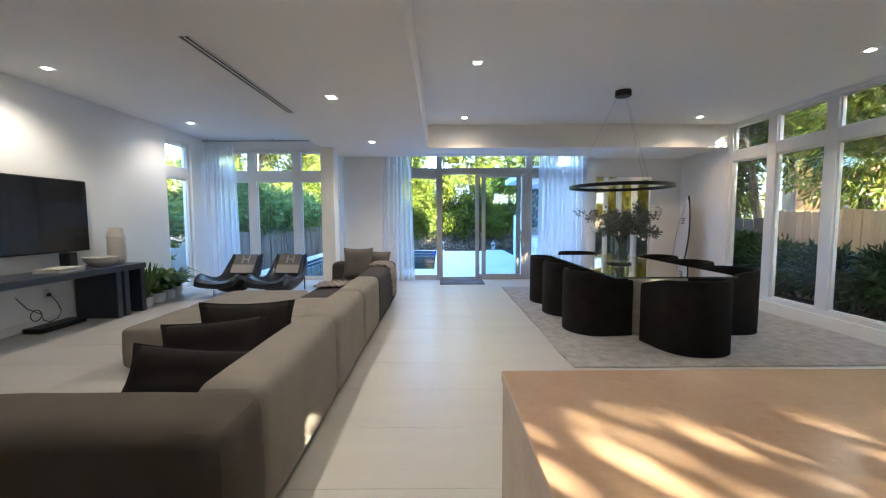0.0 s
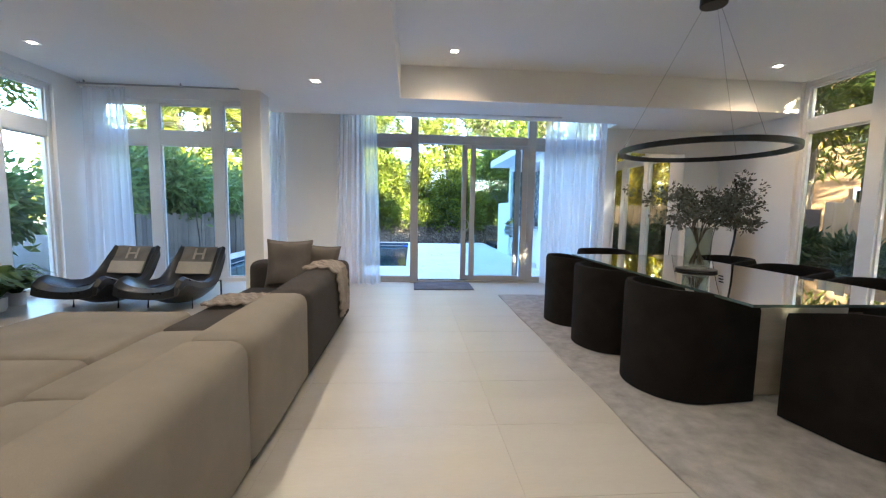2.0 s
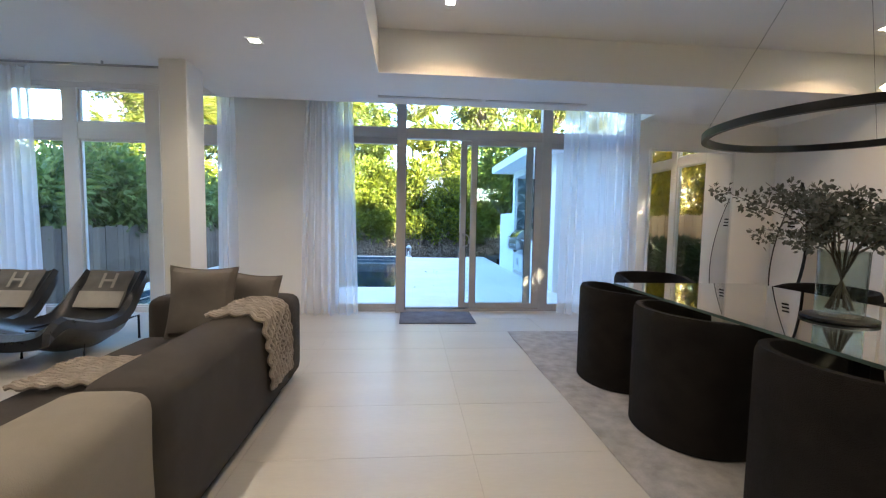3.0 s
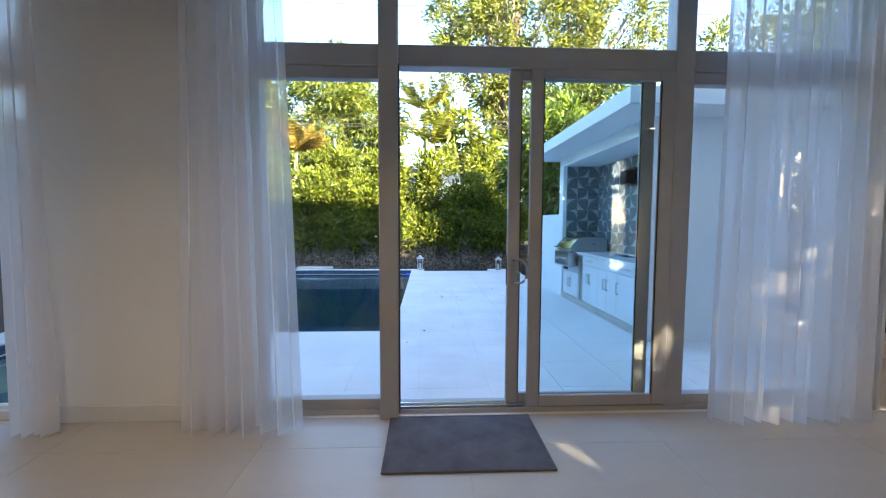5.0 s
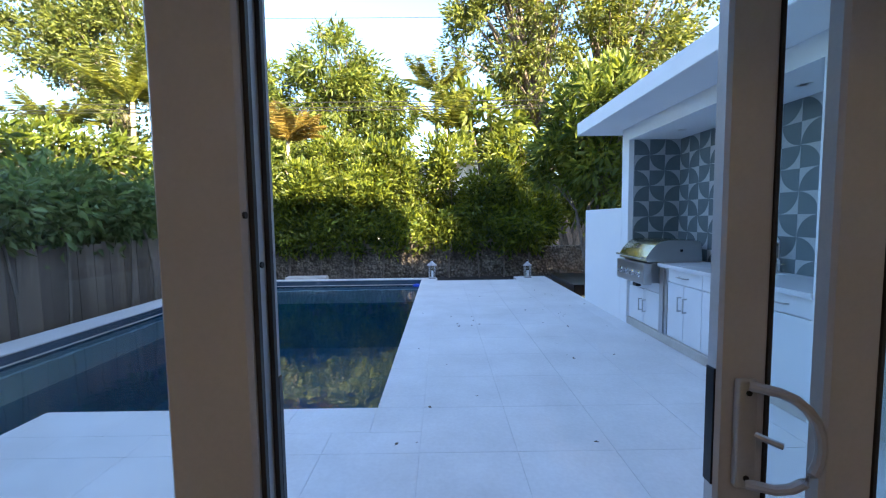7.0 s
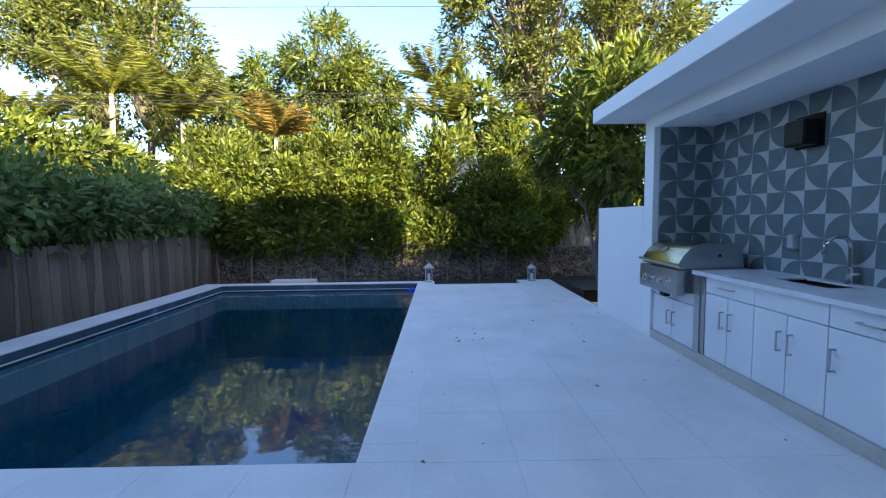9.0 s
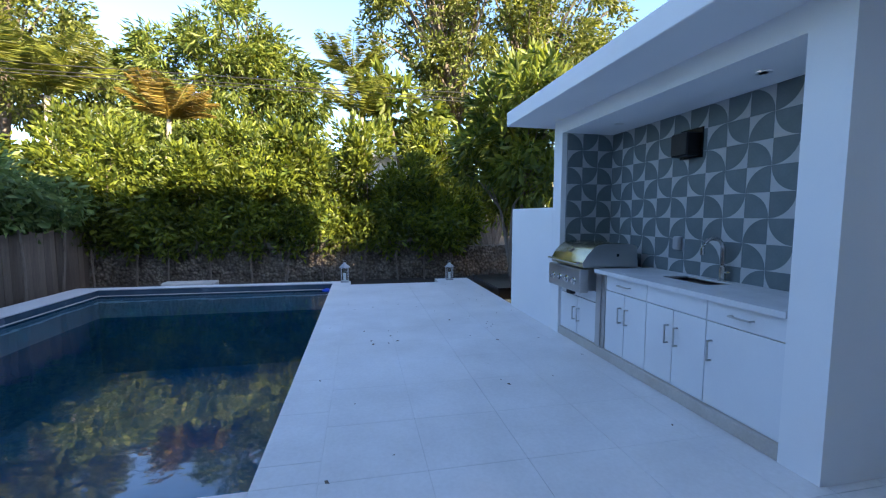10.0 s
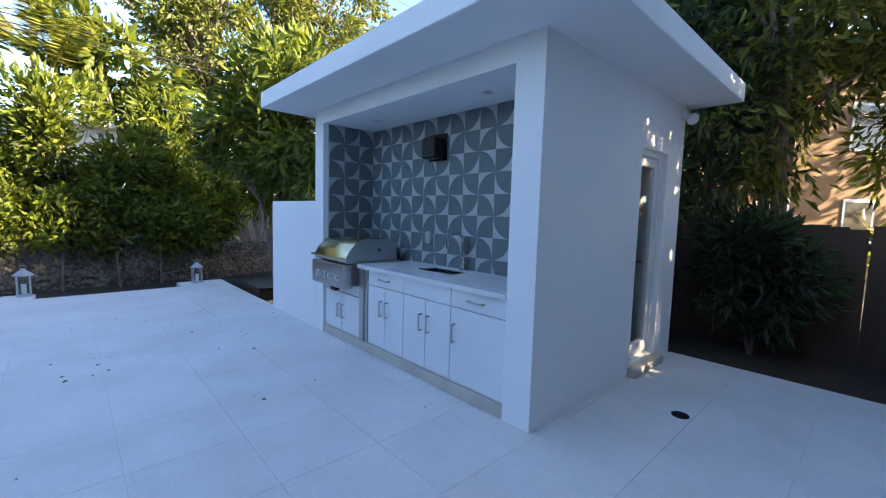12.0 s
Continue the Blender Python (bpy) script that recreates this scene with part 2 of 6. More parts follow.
LEAF_POT = leaf_mat("houseplant_leaf", (0.035, 0.075, 0.02), (0.10, 0.16, 0.045), 0.3)


# ---- builders ----
def mesh_object(name, bm, mat, smooth=True):
    me = bpy.data.meshes.new(name)
    bmesh.ops.recalc_face_normals(bm, faces=bm.faces)
    bm.to_mesh(me)
    bm.free()
    for m in (mat if isinstance(mat, (list, tuple)) else [mat]):
        me.materials.append(m)
    if smooth:
        me.shade_smooth()
        me.set_sharp_from_angle(angle=radians(25))
    return new(name, me)


def part(name, bm, mat, parent, label=""):
    ob = mesh_object(name, bm, mat)
    ob.parent = parent
    return tagged(ob, label)


def struct(name, bm, mat, label="", category=""):
    return tagged(mesh_object(name, bm, mat), label, category, kind="structure")


def thing(name, x, y, z, rz, label, category, group=""):
    ob = new(name)
    ob.empty_display_size = 0.1
    ob.matrix_basis = pose(x, y, z, 0, 0, rz)
    return tagged(ob, label, category, group)


def box(bm, x0, y0, z0, x1, y1, z1, r=0.0, seg=1, tilt=None):
    made = bmesh.ops.create_cube(bm, size=1.0)["verts"]
    for v in made:
        v.co = Vector(((x0 + x1) / 2 + v.co.x * (x1 - x0), (y0 + y1) / 2 + v.co.y * (y1 - y0), (z0 + z1) / 2 + v.co.z * (z1 - z0)))
    if tilt:
        bmesh.ops.transform(bm, matrix=tilt, verts=made)
    if r > 0:
        edges = list({e for v in made for e in v.link_edges})
        bmesh.ops.bevel(bm, geom=edges, offset=r, segments=seg, profile=0.5, affect="EDGES", clamp_overlap=True)
    return bm


def one_box(x0, y0, z0, x1, y1, z1, r=0.0, seg=1):
    return box(bmesh.new(), x0, y0, z0, x1, y1, z1, r, seg)


def tube(bm, pts, radii, sides=8, cap=True):
    """A tube along pts with a radius at each point."""
    pts = [Vector(p) for p in pts]
    rings = []
    for i, p in enumerate(pts):
        d = (pts[min(i + 1, len(pts) - 1)] - pts[max(i - 1, 0)]).normalized()
        up = Vector((0, 0, 1)) if abs(d.z) < 0.9 else Vector((1, 0, 0))
        a = d.cross(up).normalized()
        b = d.cross(a)
        r = radii[i] if isinstance(radii, (list, tuple)) else radii
        rings.append([bm.verts.new(p + (a * math.cos(k * math.tau / sides) + b * math.sin(k * math.tau / sides)) * r) for k in range(sides)])
    for u, v in zip(rings, rings[1:]):
        for k in range(sides):
            bm.faces.new((u[k], u[(k + 1) % sides], v[(k + 1) % sides], v[k]))
    if cap:
        bm.faces.new(rings[0])
        bm.faces.new(rings[-1][::-1])
    return bm


def lathe(bm, profile, sides=28, cx=0.0, cy=0.0):
    """A turned shape from (radius, height) pairs."""
    rings = [[bm.verts.new((cx + r * math.cos(k * math.tau / sides), cy + r * math.sin(k * math.tau / sides), z)) for k in range(sides)] for r, z in profile]
    for u, v in zip(rings, rings[1:]):
        for k in range(sides):
            bm.faces.new((u[k], u[(k + 1) % sides], v[(k + 1) % sides], v[k]))
    bm.faces.new(rings[0][::-1])
    bm.faces.new(rings[-1])
    return bm


def soft_box(w, d, h, r, puff=0.0, seg=4, cuts=5):
    """An upholstered block standing on z = 0, centred in x and y, with swollen faces."""
    bm = bmesh.new()
    bmesh.ops.create_cube(bm, size=1.0)
    bmesh.ops.scale(bm, vec=(w, d, h), verts=bm.verts)
    bmesh.ops.bevel(bm, geom=list(bm.edges), offset=r, segments=seg, profile=0.55, affect="EDGES", clamp_overlap=True)
    long_edges = [e for e in bm.edges if e.calc_length() > 0.15]
    bmesh.ops.subdivide_edges(bm, edges=long_edges, cuts=cuts, use_grid_fill=True)
    for v in bm.verts:
        u, t, s = 2 * v.co.x / w, 2 * v.co.y / d, 2 * v.co.z / h
        v.co.x += math.copysign(puff, u) * max(0, 1 - t * t) * max(0, 1 - s * s) * abs(u)
        v.co.y += math.copysign(puff, t) * max(0, 1 - u * u) * max(0, 1 - s * s) * abs(t)
        if s > 0:
            v.co.z += puff * 1.3 * max(0, 1 - u * u) * max(0, 1 - t * t) * s
        n = noise.noise(v.co * 5.0 + Vector((w * 7, d * 3, h)))
        v.co += v.co.normalized() * n * 0.006
        v.co.z += h / 2
    return bm


def moved(bm, m):
    bmesh.ops.transform(bm, matrix=m, verts=bm.verts)
    return bm


def cushion(w, h, t, n=14):
    """A square pillow with pinched corners, upright in the xz plane."""
    bm = bmesh.new()
    grid = {}
    for side in (-1, 1):
        for i in range(n + 1):
            for j in range(n + 1):
                u, v = 2 * i / n - 1, 2 * j / n - 1
                edge = i in (0, n) or j in (0, n)
                if edge and side == 1:
                    continue
                pull = 1 - 0.07 * (1 - u * u) * abs(v) ** 3 if False else 1.0
                bul = (max(0, 1 - u ** 4) * max(0, 1 - v ** 4)) ** 0.7
                sx = 1 - 0.10 * (1 - v * v) * u * u
                sz = 1 - 0.10 * (1 - u * u) * v * v
                wr = noise.noise(Vector((u * 2.2, v * 2.2, side * 3 + w))) * 0.012
                grid[side, i, j] = bm.verts.new((u * w / 2 * sx * pull, side * (bul * t / 2 + wr * bul), (v * sz + 1) * h / 2))
    for side in (-1, 1):
        for i in range(n):
            for j in range(n):
                q = [grid.get((side, a, b)) or grid[-1, a, b] for a, b in ((i, j), (i + 1, j), (i + 1, j + 1), (i, j + 1))]
                bm.faces.new(q if side == -1 else q[::-1])
    return bm


def wall_pieces(bm, along, f0, f1, a0, a1, z0, z1, holes):
    """A wall along x or y with rectangular openings (a, b, low, high) through it."""
    def put(u0, u1, w0, w1):
        if u1 - u0 > 1e-4 and w1 - w0 > 1e-4:
            if along == "x":
                box(bm, u0, f0, w0, u1, f1, w1)
            else:
                box(bm, f0, u0, w0, f1, u1, w1)
    at = a0
    for ha, hb, low, high in sorted(holes):
        put(at, ha, z0, z1)
        put(ha, hb, z0, low)
        put(ha, hb, high, z1)
        at = hb
    put(at, a1, z0, z1)
    return bm


def bar(along, f0, f1, a0, a1, z0, z1, r=0.004):
    return one_box(a0, f0, z0, a1, f1, z1, r) if along == "x" else one_box(f0, a0, z0, f1, a1, z1, r)


def window(name, along, f0, f1, a0, a1, z0, z1, mullions, transom, label, w=0.09, mat=None, glass=None):
    """A fixed window: frame, mullions, one transom bar, and a pane in each field."""
    mat, glass = mat or FRAME_W, glass or GLASS
    t = thing(name, 0, 0, 0, 0, label, "window")
    tagged(t, kind="structure")
    mid = (f0 + f1) / 2
    for nm, b in (("sill", (a0, a1, z0, z0 + 0.07)), ("head", (a0, a1, z1 - 0.07, z1)), ("jamb", (a0, a0 + w * 0.8, z0 + 0.07, z1 - 0.07)), ("jamb", (a1 - w * 0.8, a1, z0 + 0.07, z1 - 0.07))):
        part(nm, bar(along, f0, f1, *b), mat, t)
    edges = [a0 + w * 0.8]
    for m in sorted(mullions):
        part("mullion", bar(along, f0, f1, m - w, m + w, z0 + 0.07, z1 - 0.07), mat, t)
        edges += [m - w, m + w]
    edges.append(a1 - w * 0.8)
    levels = [z0 + 0.07, z1 - 0.07] if transom is None else [z0 + 0.07, transom[0], transom[1], z1 - 0.07]
    for a, b in zip(edges[::2], edges[1::2]):
        if transom:
            part("transom", bar(along, f0 + 0.004, f1 - 0.004, a, b, transom[0], transom[1]), mat, t)
        for low, high in zip(levels[::2], levels[1::2]):
            for c0, c1, e0, e1 in ((a, a + 0.022, low, high), (b - 0.022, b, low, high), (a + 0.022, b - 0.022, low, low + 0.022), (a + 0.022, b - 0.022, high - 0.022, high)):
                part("glazing_bead", bar(along, mid - 0.022, mid + 0.022, c0, c1, e0, e1, 0.003), mat, t)
            p = part("pane", bar(along, mid - 0.004, mid + 0.004, a - 0.01, b + 0.01, low - 0.01, high + 0.01, 0), glass, t)
            p.visible_shadow = False
    return t


# ---- house shell ----
X0, X1, Y0, Y1 = -4.33, 6.20, -0.4, 11.0
bm = wall_pieces(bmesh.new(), "x", Y1, Y1 + 0.2, X0 - 0.2, X1 + 0.2, -0.2, 3.3, [(-4.2, -1.45, 0.0, 2.93), (-0.12, 4.06, 0.0, 3.0)])
struct("wall_north", bm, WALL, "white painted wall around the garden doors", "wall")
bm = wall_pieces(bmesh.new(), "y", X0 - 0.2, X0, Y0 - 0.2, Y1, -0.2, 3.3, [(9.62, 10.41, 0.0, 2.93)])
struct("wall_west", bm, WALL, "white painted wall with a tall window", "wall")
bm = wall_pieces(bmesh.new(), "y", X1, X1 + 0.2, Y0 - 0.2, Y1, -0.2, 3.3, [(2.3, 9.55, 0.0, 3.11)])
struct("wall_east", bm, WALL, "white painted wall with a run of tall windows", "wall")
# opening behind the camera, added so that sun rays land on the island
bm = wall_pieces(bmesh.new(), "x", Y0 - 0.2, Y0, X0, X1, -0.2, 3.3, [(3.45, 6.1, 2.05, 2.74)])
struct("wall_south", bm, WALL, "white end wall with a high opening added for the sun", "wall")
# unseen block above the rooms, height and east overhang set by the shadow wanted
bm = bmesh.new()
box(bm, X0 - 0.2, Y0 - 0.2, 3.3, X1 + 0.2, Y1 + 0.2, 7.1)
box(bm, X1 + 0.2, Y0 - 0.2, 5.4, X1 + 1.5, Y1 + 0.2, 7.1)
struct("shade_block", bm, STUCCO, "plain white unseen block over the house, sized to shade terrace and hedge", "wall")

# ceilings: two raised trays and a lower band between them
bm = bmesh.new()
box(bm, X0, Y0, 3.12, X1, Y1, 3.3)
struct("ceiling", bm, CEIL, "smooth white raised ceiling", "ceiling")
bm = bmesh.new()
box(bm, -1.38, Y0, 2.70, 0.60, 10.62, 3.12)
box(bm, 0.60, 9.56, 2.70, 4.10, 10.62, 3.12)
box(bm, 4.10, 9.56, 2.70, X1, Y1, 3.12)
struct("ceiling_low", bm, CEIL, "smooth white dropped ceiling band", "ceiling")
struct("column", one_box(-1.385, 9.454, 0, -1.14, 9.76, 2.70, 0.006), WALL, "slim square white column", "column")

# floor
struct("floor", one_box(X0, Y0, -0.2, X1, Y1, -0.002), GROUT_IN, "pale large-format porcelain floor", "floor")
for a0, a1 in ((-1.45, -0.12), (4.06, X1)):
    struct("baseboard", one_box(a0 + 0.003, Y1 - 0.015, 0, a1 - 0.003, Y1 - 0.001, 0.11, 0.003), FRAME_W, "white painted skirting board", "skirting")
struct("baseboard", one_box(X0 + 0.001, Y0, 0, X0 + 0.015, 9.45, 0.11, 0.003), FRAME_W, "white painted skirting board", "skirting")

window("window_1", "x", 11.03, 11.14, -4.2, -1.45, 0.0, 2.93, [-3.375, -2.385], (2.225, 2.44), "tall white-framed three-part window with transom lights")
window("window_2", "y", X0 - 0.16, X0 - 0.05, 9.62, 10.41, 0.0, 2.93, [], (2.20, 2.41), "tall narrow white-framed side window")
window("window_3", "y", X1 + 0.04, X1 + 0.15, 2.3, 9.55, 0.0, 3.11, [8.58, 7.57, 6.555, 5.54, 4.525, 3.51], (2.42, 2.60), "long run of tall white-framed windows")
# unseen strip window, added and sized to bring sun to the island top
window("sun_window", "x", Y0 - 0.15, Y0 - 0.06, 3.45, 6.1, 2.05, 2.74, [4.33, 5.22], None, "white-framed high strip window, unseen, added to let sun onto the island", 0.04)
MIRROR, nt, p = node_mat("mirror_silver")
p.inputs["Base Color"].default_value, p.inputs["Metallic"].default_value, p.inputs["Roughness"].default_value = (0.86, 0.87, 0.86, 1), 1.0, 0.015
wm = thing("wall_mirror", 0, 0, 0, 0, "tall plain mirror with a slim pale frame against the wall", "mirror")
for x0, x1 in ((4.27, 4.295), (5.515, 5.54)):
    part("upright", one_box(x0, 10.962, 0.0, x1, 10.998, 2.32, 0.004), FRAME_W, wm)
for z0, z1 in ((0.0, 0.025), (2.295, 2.32)):
    part("rail", one_box(4.295, 10.964, z0, 5.515, 10.998, z1, 0.004), FRAME_W, wm)
part("mirror_pane", one_box(4.292, 10.978, 0.022, 5.518, 10.990, 2.298), MIRROR, wm, "silvered mirror glass")

# garden door wall: fixed lights, posts, header and sliding leaves
d = tagged(thing("door_1", 0, 0, 0, 0, "grey aluminium sliding garden door standing open", "door"), kind="structure")
FA, FB = 11.03, 11.15
part("threshold", one_box(-0.11, FA, 0.0, 4.05, FB + 0.05, 0.035, 0.004), FRAME_G, d)
for yy in (11.045, 11.105):
    part("track", one_box(0.866, yy - 0.006, 0.035, 2.74, yy + 0.006, 0.05), CHROME, d, "bright metal door track")
part("post", one_box(0.735, 10.955, 0.0, 0.862, 11.06, 2.935, 0.006), FRAME_G, d)
for y0, y1 in ((10.967, 10.977), (11.015, 11.026)):
    part("gasket", one_box(0.8625, y0, 0.036, 0.870, y1, 2.36), GASKET, d, "black rubber seal")
for yy, zz in ((10.955, 1.385), (11.0, 1.31), (10.955, 0.5), (11.0, 0.42), (10.955, 2.1), (11.0, 2.05)):
    bm = bmesh.new()
    tube(bm, [(0.861, yy, zz), (0.8645, yy, zz)], 0.005, 12)
    part("screw", bm, BLACK_METAL, d, "small dark screw cap")
part("latch_plate", one_box(0.8625, 11.034, 0.86, 0.867, 11.05, 1.12, 0.002), BLACK_METAL, d, "dark metal latch plate")
part("post", one_box(2.74, FA, 0.035, 2.88, FB, 2.935, 0.006), FRAME_G, d)
part("jamb", one_box(-0.11, FA, 0.035, -0.05, FB, 2.935, 0.005), FRAME_G, d)
part("jamb", one_box(3.98, FA, 0.035, 4.05, FB, 2.935, 0.005), FRAME_G, d)
for a, b in ((-0.05, 0.735), (0.862, 2.74), (2.88, 3.98)):
    part("header", one_box(a, FA + 0.004, 2.37, b, FB - 0.004, 2.51, 0.005), FRAME_G, d)
    part("top_rail", one_box(a, FA + 0.004, 2.935, b, FB, 3.0, 0.004), FRAME_G, d)
    p = part("transom_pane", one_box(a - 0.01, 11.07, 2.50, b + 0.01, 11.078, 2.94), GLASS, d)
    p.visible_shadow = False
for a, b in ((-0.05, 0.735), (2.88, 3.98)):
    part("rail", one_box(a, FA + 0.02, 0.035, b, FB - 0.02, 0.105, 0.004), FRAME_G, d)
    part("rail", one_box(a, FA + 0.02, 2.29, b, FB - 0.02, 2.37, 0.004), FRAME_G, d)
    p = part("pane", one_box(a - 0.01, 11.07, 0.10, b + 0.01, 11.078, 2.30), GLASS, d)
    p.visible_shadow = False


def sliding_leaf(x0, x1, y0, y1, w0, w1):
    leaf = part("sliding_leaf", one_box(x0, y0, 0.05, x0 + w0, y1, 2.365, 0.006), FRAME_G, d)
    part("stile", one_box(x1 - w1, y0, 0.05, x1, y1, 2.365, 0.006), FRAME_G, leaf)
    part("rail", one_box(x0 + w0, y0 + 0.002, 0.05, x1 - w1, y1 - 0.002, 0.125, 0.005), FRAME_G, leaf)
    part("rail", one_box(x0 + w0, y0 + 0.002, 2.30, x1 - w1, y1 - 0.002, 2.365, 0.005), FRAME_G, leaf)
    ym = (y0 + y1) / 2
    for gx0, gx1 in ((x0 + w0, x0 + w0 + 0.006), (x1 - w1 - 0.006, x1 - w1)):
        part("gasket", one_box(gx0, y0 + 0.001, 0.126, gx1, y0 + 0.006, 2.299), GASKET, leaf, "black glazing seal")
    g = part("pane", one_box(x0 + w0 - 0.01, ym - 0.004, 0.115, x1 - w1 + 0.01, ym + 0.004, 2.31), GLASS_B, leaf, "faintly blue-tinted glass")
    g.visible_shadow = False
    return leaf


leaf_a = sliding_leaf(1.61, 2.63, 11.065, 11.10, 0.085, 0.095)
leaf_b = sliding_leaf(1.75, 2.745, 11.015, 11.05, 0.085, 0.10)
HX = 1.653
h = part("handle_plate", one_box(HX - 0.018, 11.051, 0.905, HX + 0.018, 11.066, 1.098, 0.006, 3), HANDLE_GREY, leaf_a, "satin grey door handle plate")
bm = bmesh.new()
grip = [(0.0, 0.0, 1.088)] + [(0.085 * math.sin(math.pi * k / 12) ** 0.7, -0.045 * math.sin(math.pi * k / 12) ** 0.5, 1.0015 + 0.0865 * math.cos(math.pi * k / 12)) for k in range(1, 12)] + [(0.0, 0.0, 0.915)]
tube(bm, [(HX + gx, 11.051 + gy, gz) for gx, gy, gz in grip], 0.0085, 10)
part("grip", bm, HANDLE_GREY, leaf_a, "satin grey D-shaped grip")
bm = bmesh.new()
tube(bm, [(HX + 0.015, 11.055, 1.0), (HX + 0.045, 11.03, 0.992)], 0.006, 8)
part("thumb_turn", bm, STEEL, leaf_a)
for zz in (0.925, 1.075):
    bm = bmesh.new()
    tube(bm, [(HX, 11.052, zz), (HX, 11.049, zz)], 0.005, 8)
    part("screw", bm, BLACK_METAL, leaf_a)
part("edge_pull", one_box(1.607, 11.072, 0.90, 1.6115, 11.094, 1.11, 0.001), BLACK_METAL, leaf_a, "black flush pull on the leaf edge")

# ---- kitchen pavilion outside ----
KX, KY0, KY1 = 3.597, 12.825, 15.97
bm = wall_pieces(bmesh.new(), "x", KY0, KY0 + 0.228, KX, 6.14, -0.2, 2.544, [(5.13, 5.72, 0.06, 2.03)])
struct("pavilion_wall_south", bm, STUCCO, "white stucco side wall with a glazed door", "wall")
bm = one_box(KX, KY1 - 0.2, -0.2, 6.14, KY1, 2.544)
struct("pavilion_wall_north", bm, STUCCO, "white stucco end wall", "wall")
struct("pavilion_back_wall", one_box(4.275, KY0 + 0.228, -0.2, 4.45, KY1 - 0.2, 2.544), STUCCO, "wall behind the outdoor kitchen", "wall")
struct("pavilion_wall_east", one_box(5.94, KY0 + 0.228, -0.2, 6.14, KY1 - 0.2, 2.544), STUCCO, "white stucco rear wall", "wall")
struct("pavilion_lintel", one_box(KX, KY0 + 0.228, 2.38, 4.275, KY1 - 0.2, 2.544), STUCCO, "white lintel over the outdoor kitchen", "beam")
struct("pavilion_roof", one_box(3.10, 12.36, 2.545, 6.26, 16.33, 2.72, 0.006), STUCCO, "flat white overhanging roof slab", "roof")
struct("garden_wall", one_box(KX, KY1, -0.2, KX + 0.16, 17.36, 1.50, 0.006), STUCCO, "low white stucco garden wall", "wall")
dd = tagged(thing("door_2", 0, 0, 0, 0, "white-framed dark glazed store door", "door"), kind="structure")
for nm, b in (("jamb", (5.13, 12.87, 0.06, 5.18, 12.97, 2.03)), ("jamb", (5.67, 12.87, 0.06, 5.72, 12.97, 2.03)), ("head", (5.18, 12.87, 1.97, 5.67, 12.97, 2.03)), ("stile", (5.18, 12.89, 0.07, 5.245, 12.94, 1.97)), ("stile", (5.605, 12.89, 0.07, 5.67, 12.94, 1.97)), ("rail", (5.245, 12.89, 0.07, 5.605, 12.94, 0.19)), ("rail", (5.245, 12.89, 1.88, 5.605, 12.94, 1.97))):
    part(nm, one_box(*b, 0.004), FRAME_W, dd)
part("pane", one_box(5.235, 12.912, 0.18, 5.615, 12.92, 1.89), GLASS, dd)
bm = bmesh.new()
tube(bm, [(5.21, 12.89, 1.0), (5.21, 12.845, 1.0), (5.31, 12.845, 1.0)], 0.008, 8)
part("lever", bm, BLACK_METAL, dd, "dark lever handle")
struct("doorstep", one_box(5.10, 12.74, DECK, 5.76, 12.824, 0.04, 0.008), PLINTH, "pale stone doorstep", "step")

# ---- ground, pool, garden walls ----
bm = bmesh.new()
gx = [-600, -4.2, 6.2, 600]
gy = [-600, 11.0, 20.3, 600]
gv = [[bm.verts.new((x, y, -0.16)) for x in gx] for y in gy]
for j in range(3):
    for i in range(3):
        if not (i == 1 and j == 1):
            bm.faces.new((gv[j][i], gv[j][i + 1], gv[j + 1][i + 1], gv[j + 1][i]))
struct("ground", bm, SOIL, "dark bare garden soil", "ground")

PX0, PX1, PY0, PY1, PIN = -3.72, 0.63, 13.37, 20.08, -1.88
bm = bmesh.new()
for b in ((PIN, 11.2, 6.2, PY0), (PX1, PY0, KX + 0.04, 19.82), (PX1, 19.82, 1.0, 20.3), (2.88, 19.82, KX + 0.04, 20.3), (-4.2, 11.2, PX0, 20.3), (PX0, PY1, PX1, 20.3), (KX + 0.04, PY0, 6.2, 15.97)):
    box(bm, b[0], b[1], -0.6, b[2], b[3], DECK - 0.004)
struct("pavement", bm, GROUT_OUT, "pale stone terrace round the pool", "terrace")
bm = bmesh.new()
box(bm, PX0, 11.2, -1.9, PX1, PY1, -1.7)
for b in ((PX0 - 0.3, 11.2, PX0 - 0.002, PY1), (PX1 + 0.002, PY0, PX1 + 0.3, PY1), (PX0, PY1 + 0.002, PX1, PY1 + 0.3), (PIN + 0.002, PY0 - 0.3, PX1, PY0 - 0.002)):
    box(bm, b[0], b[1], -1.7, b[2], b[3], DECK - 0.03)
struct("pool_basin", bm, POOL_TILE, "dark blue plastered pool shell", "pool")
m, nt, p = node_mat("pool_water")
out = nt.nodes["Material Output"]
tc = nt.nodes.new("ShaderNodeTexCoord")
w1 = add(nt, "ShaderNodeTexNoise", Scale=1.6, Detail=2.0)
w2 = add(nt, "ShaderNodeTexNoise", Scale=9.0, Detail=2.0)
for n in (w1, w2):
    nt.links.new(tc.outputs["Object"], n.inputs["Vector"])
ad = nt.nodes.new("ShaderNodeMath")
ad.operation = "MULTIPLY_ADD"
ad.inputs[1].default_value = 0.16
nt.links.new(w2.outputs[0], ad.inputs[0])
nt.links.new(w1.outputs[0], ad.inputs[2])
bp = nt.nodes.new("ShaderNodeBump")
bp.inputs["Strength"].default_value, bp.inputs["Distance"].default_value = 0.15, 0.05
nt.links.new(ad.outputs[0], bp.inputs["Height"])
lw = nt.nodes.new("ShaderNodeLayerWeight")
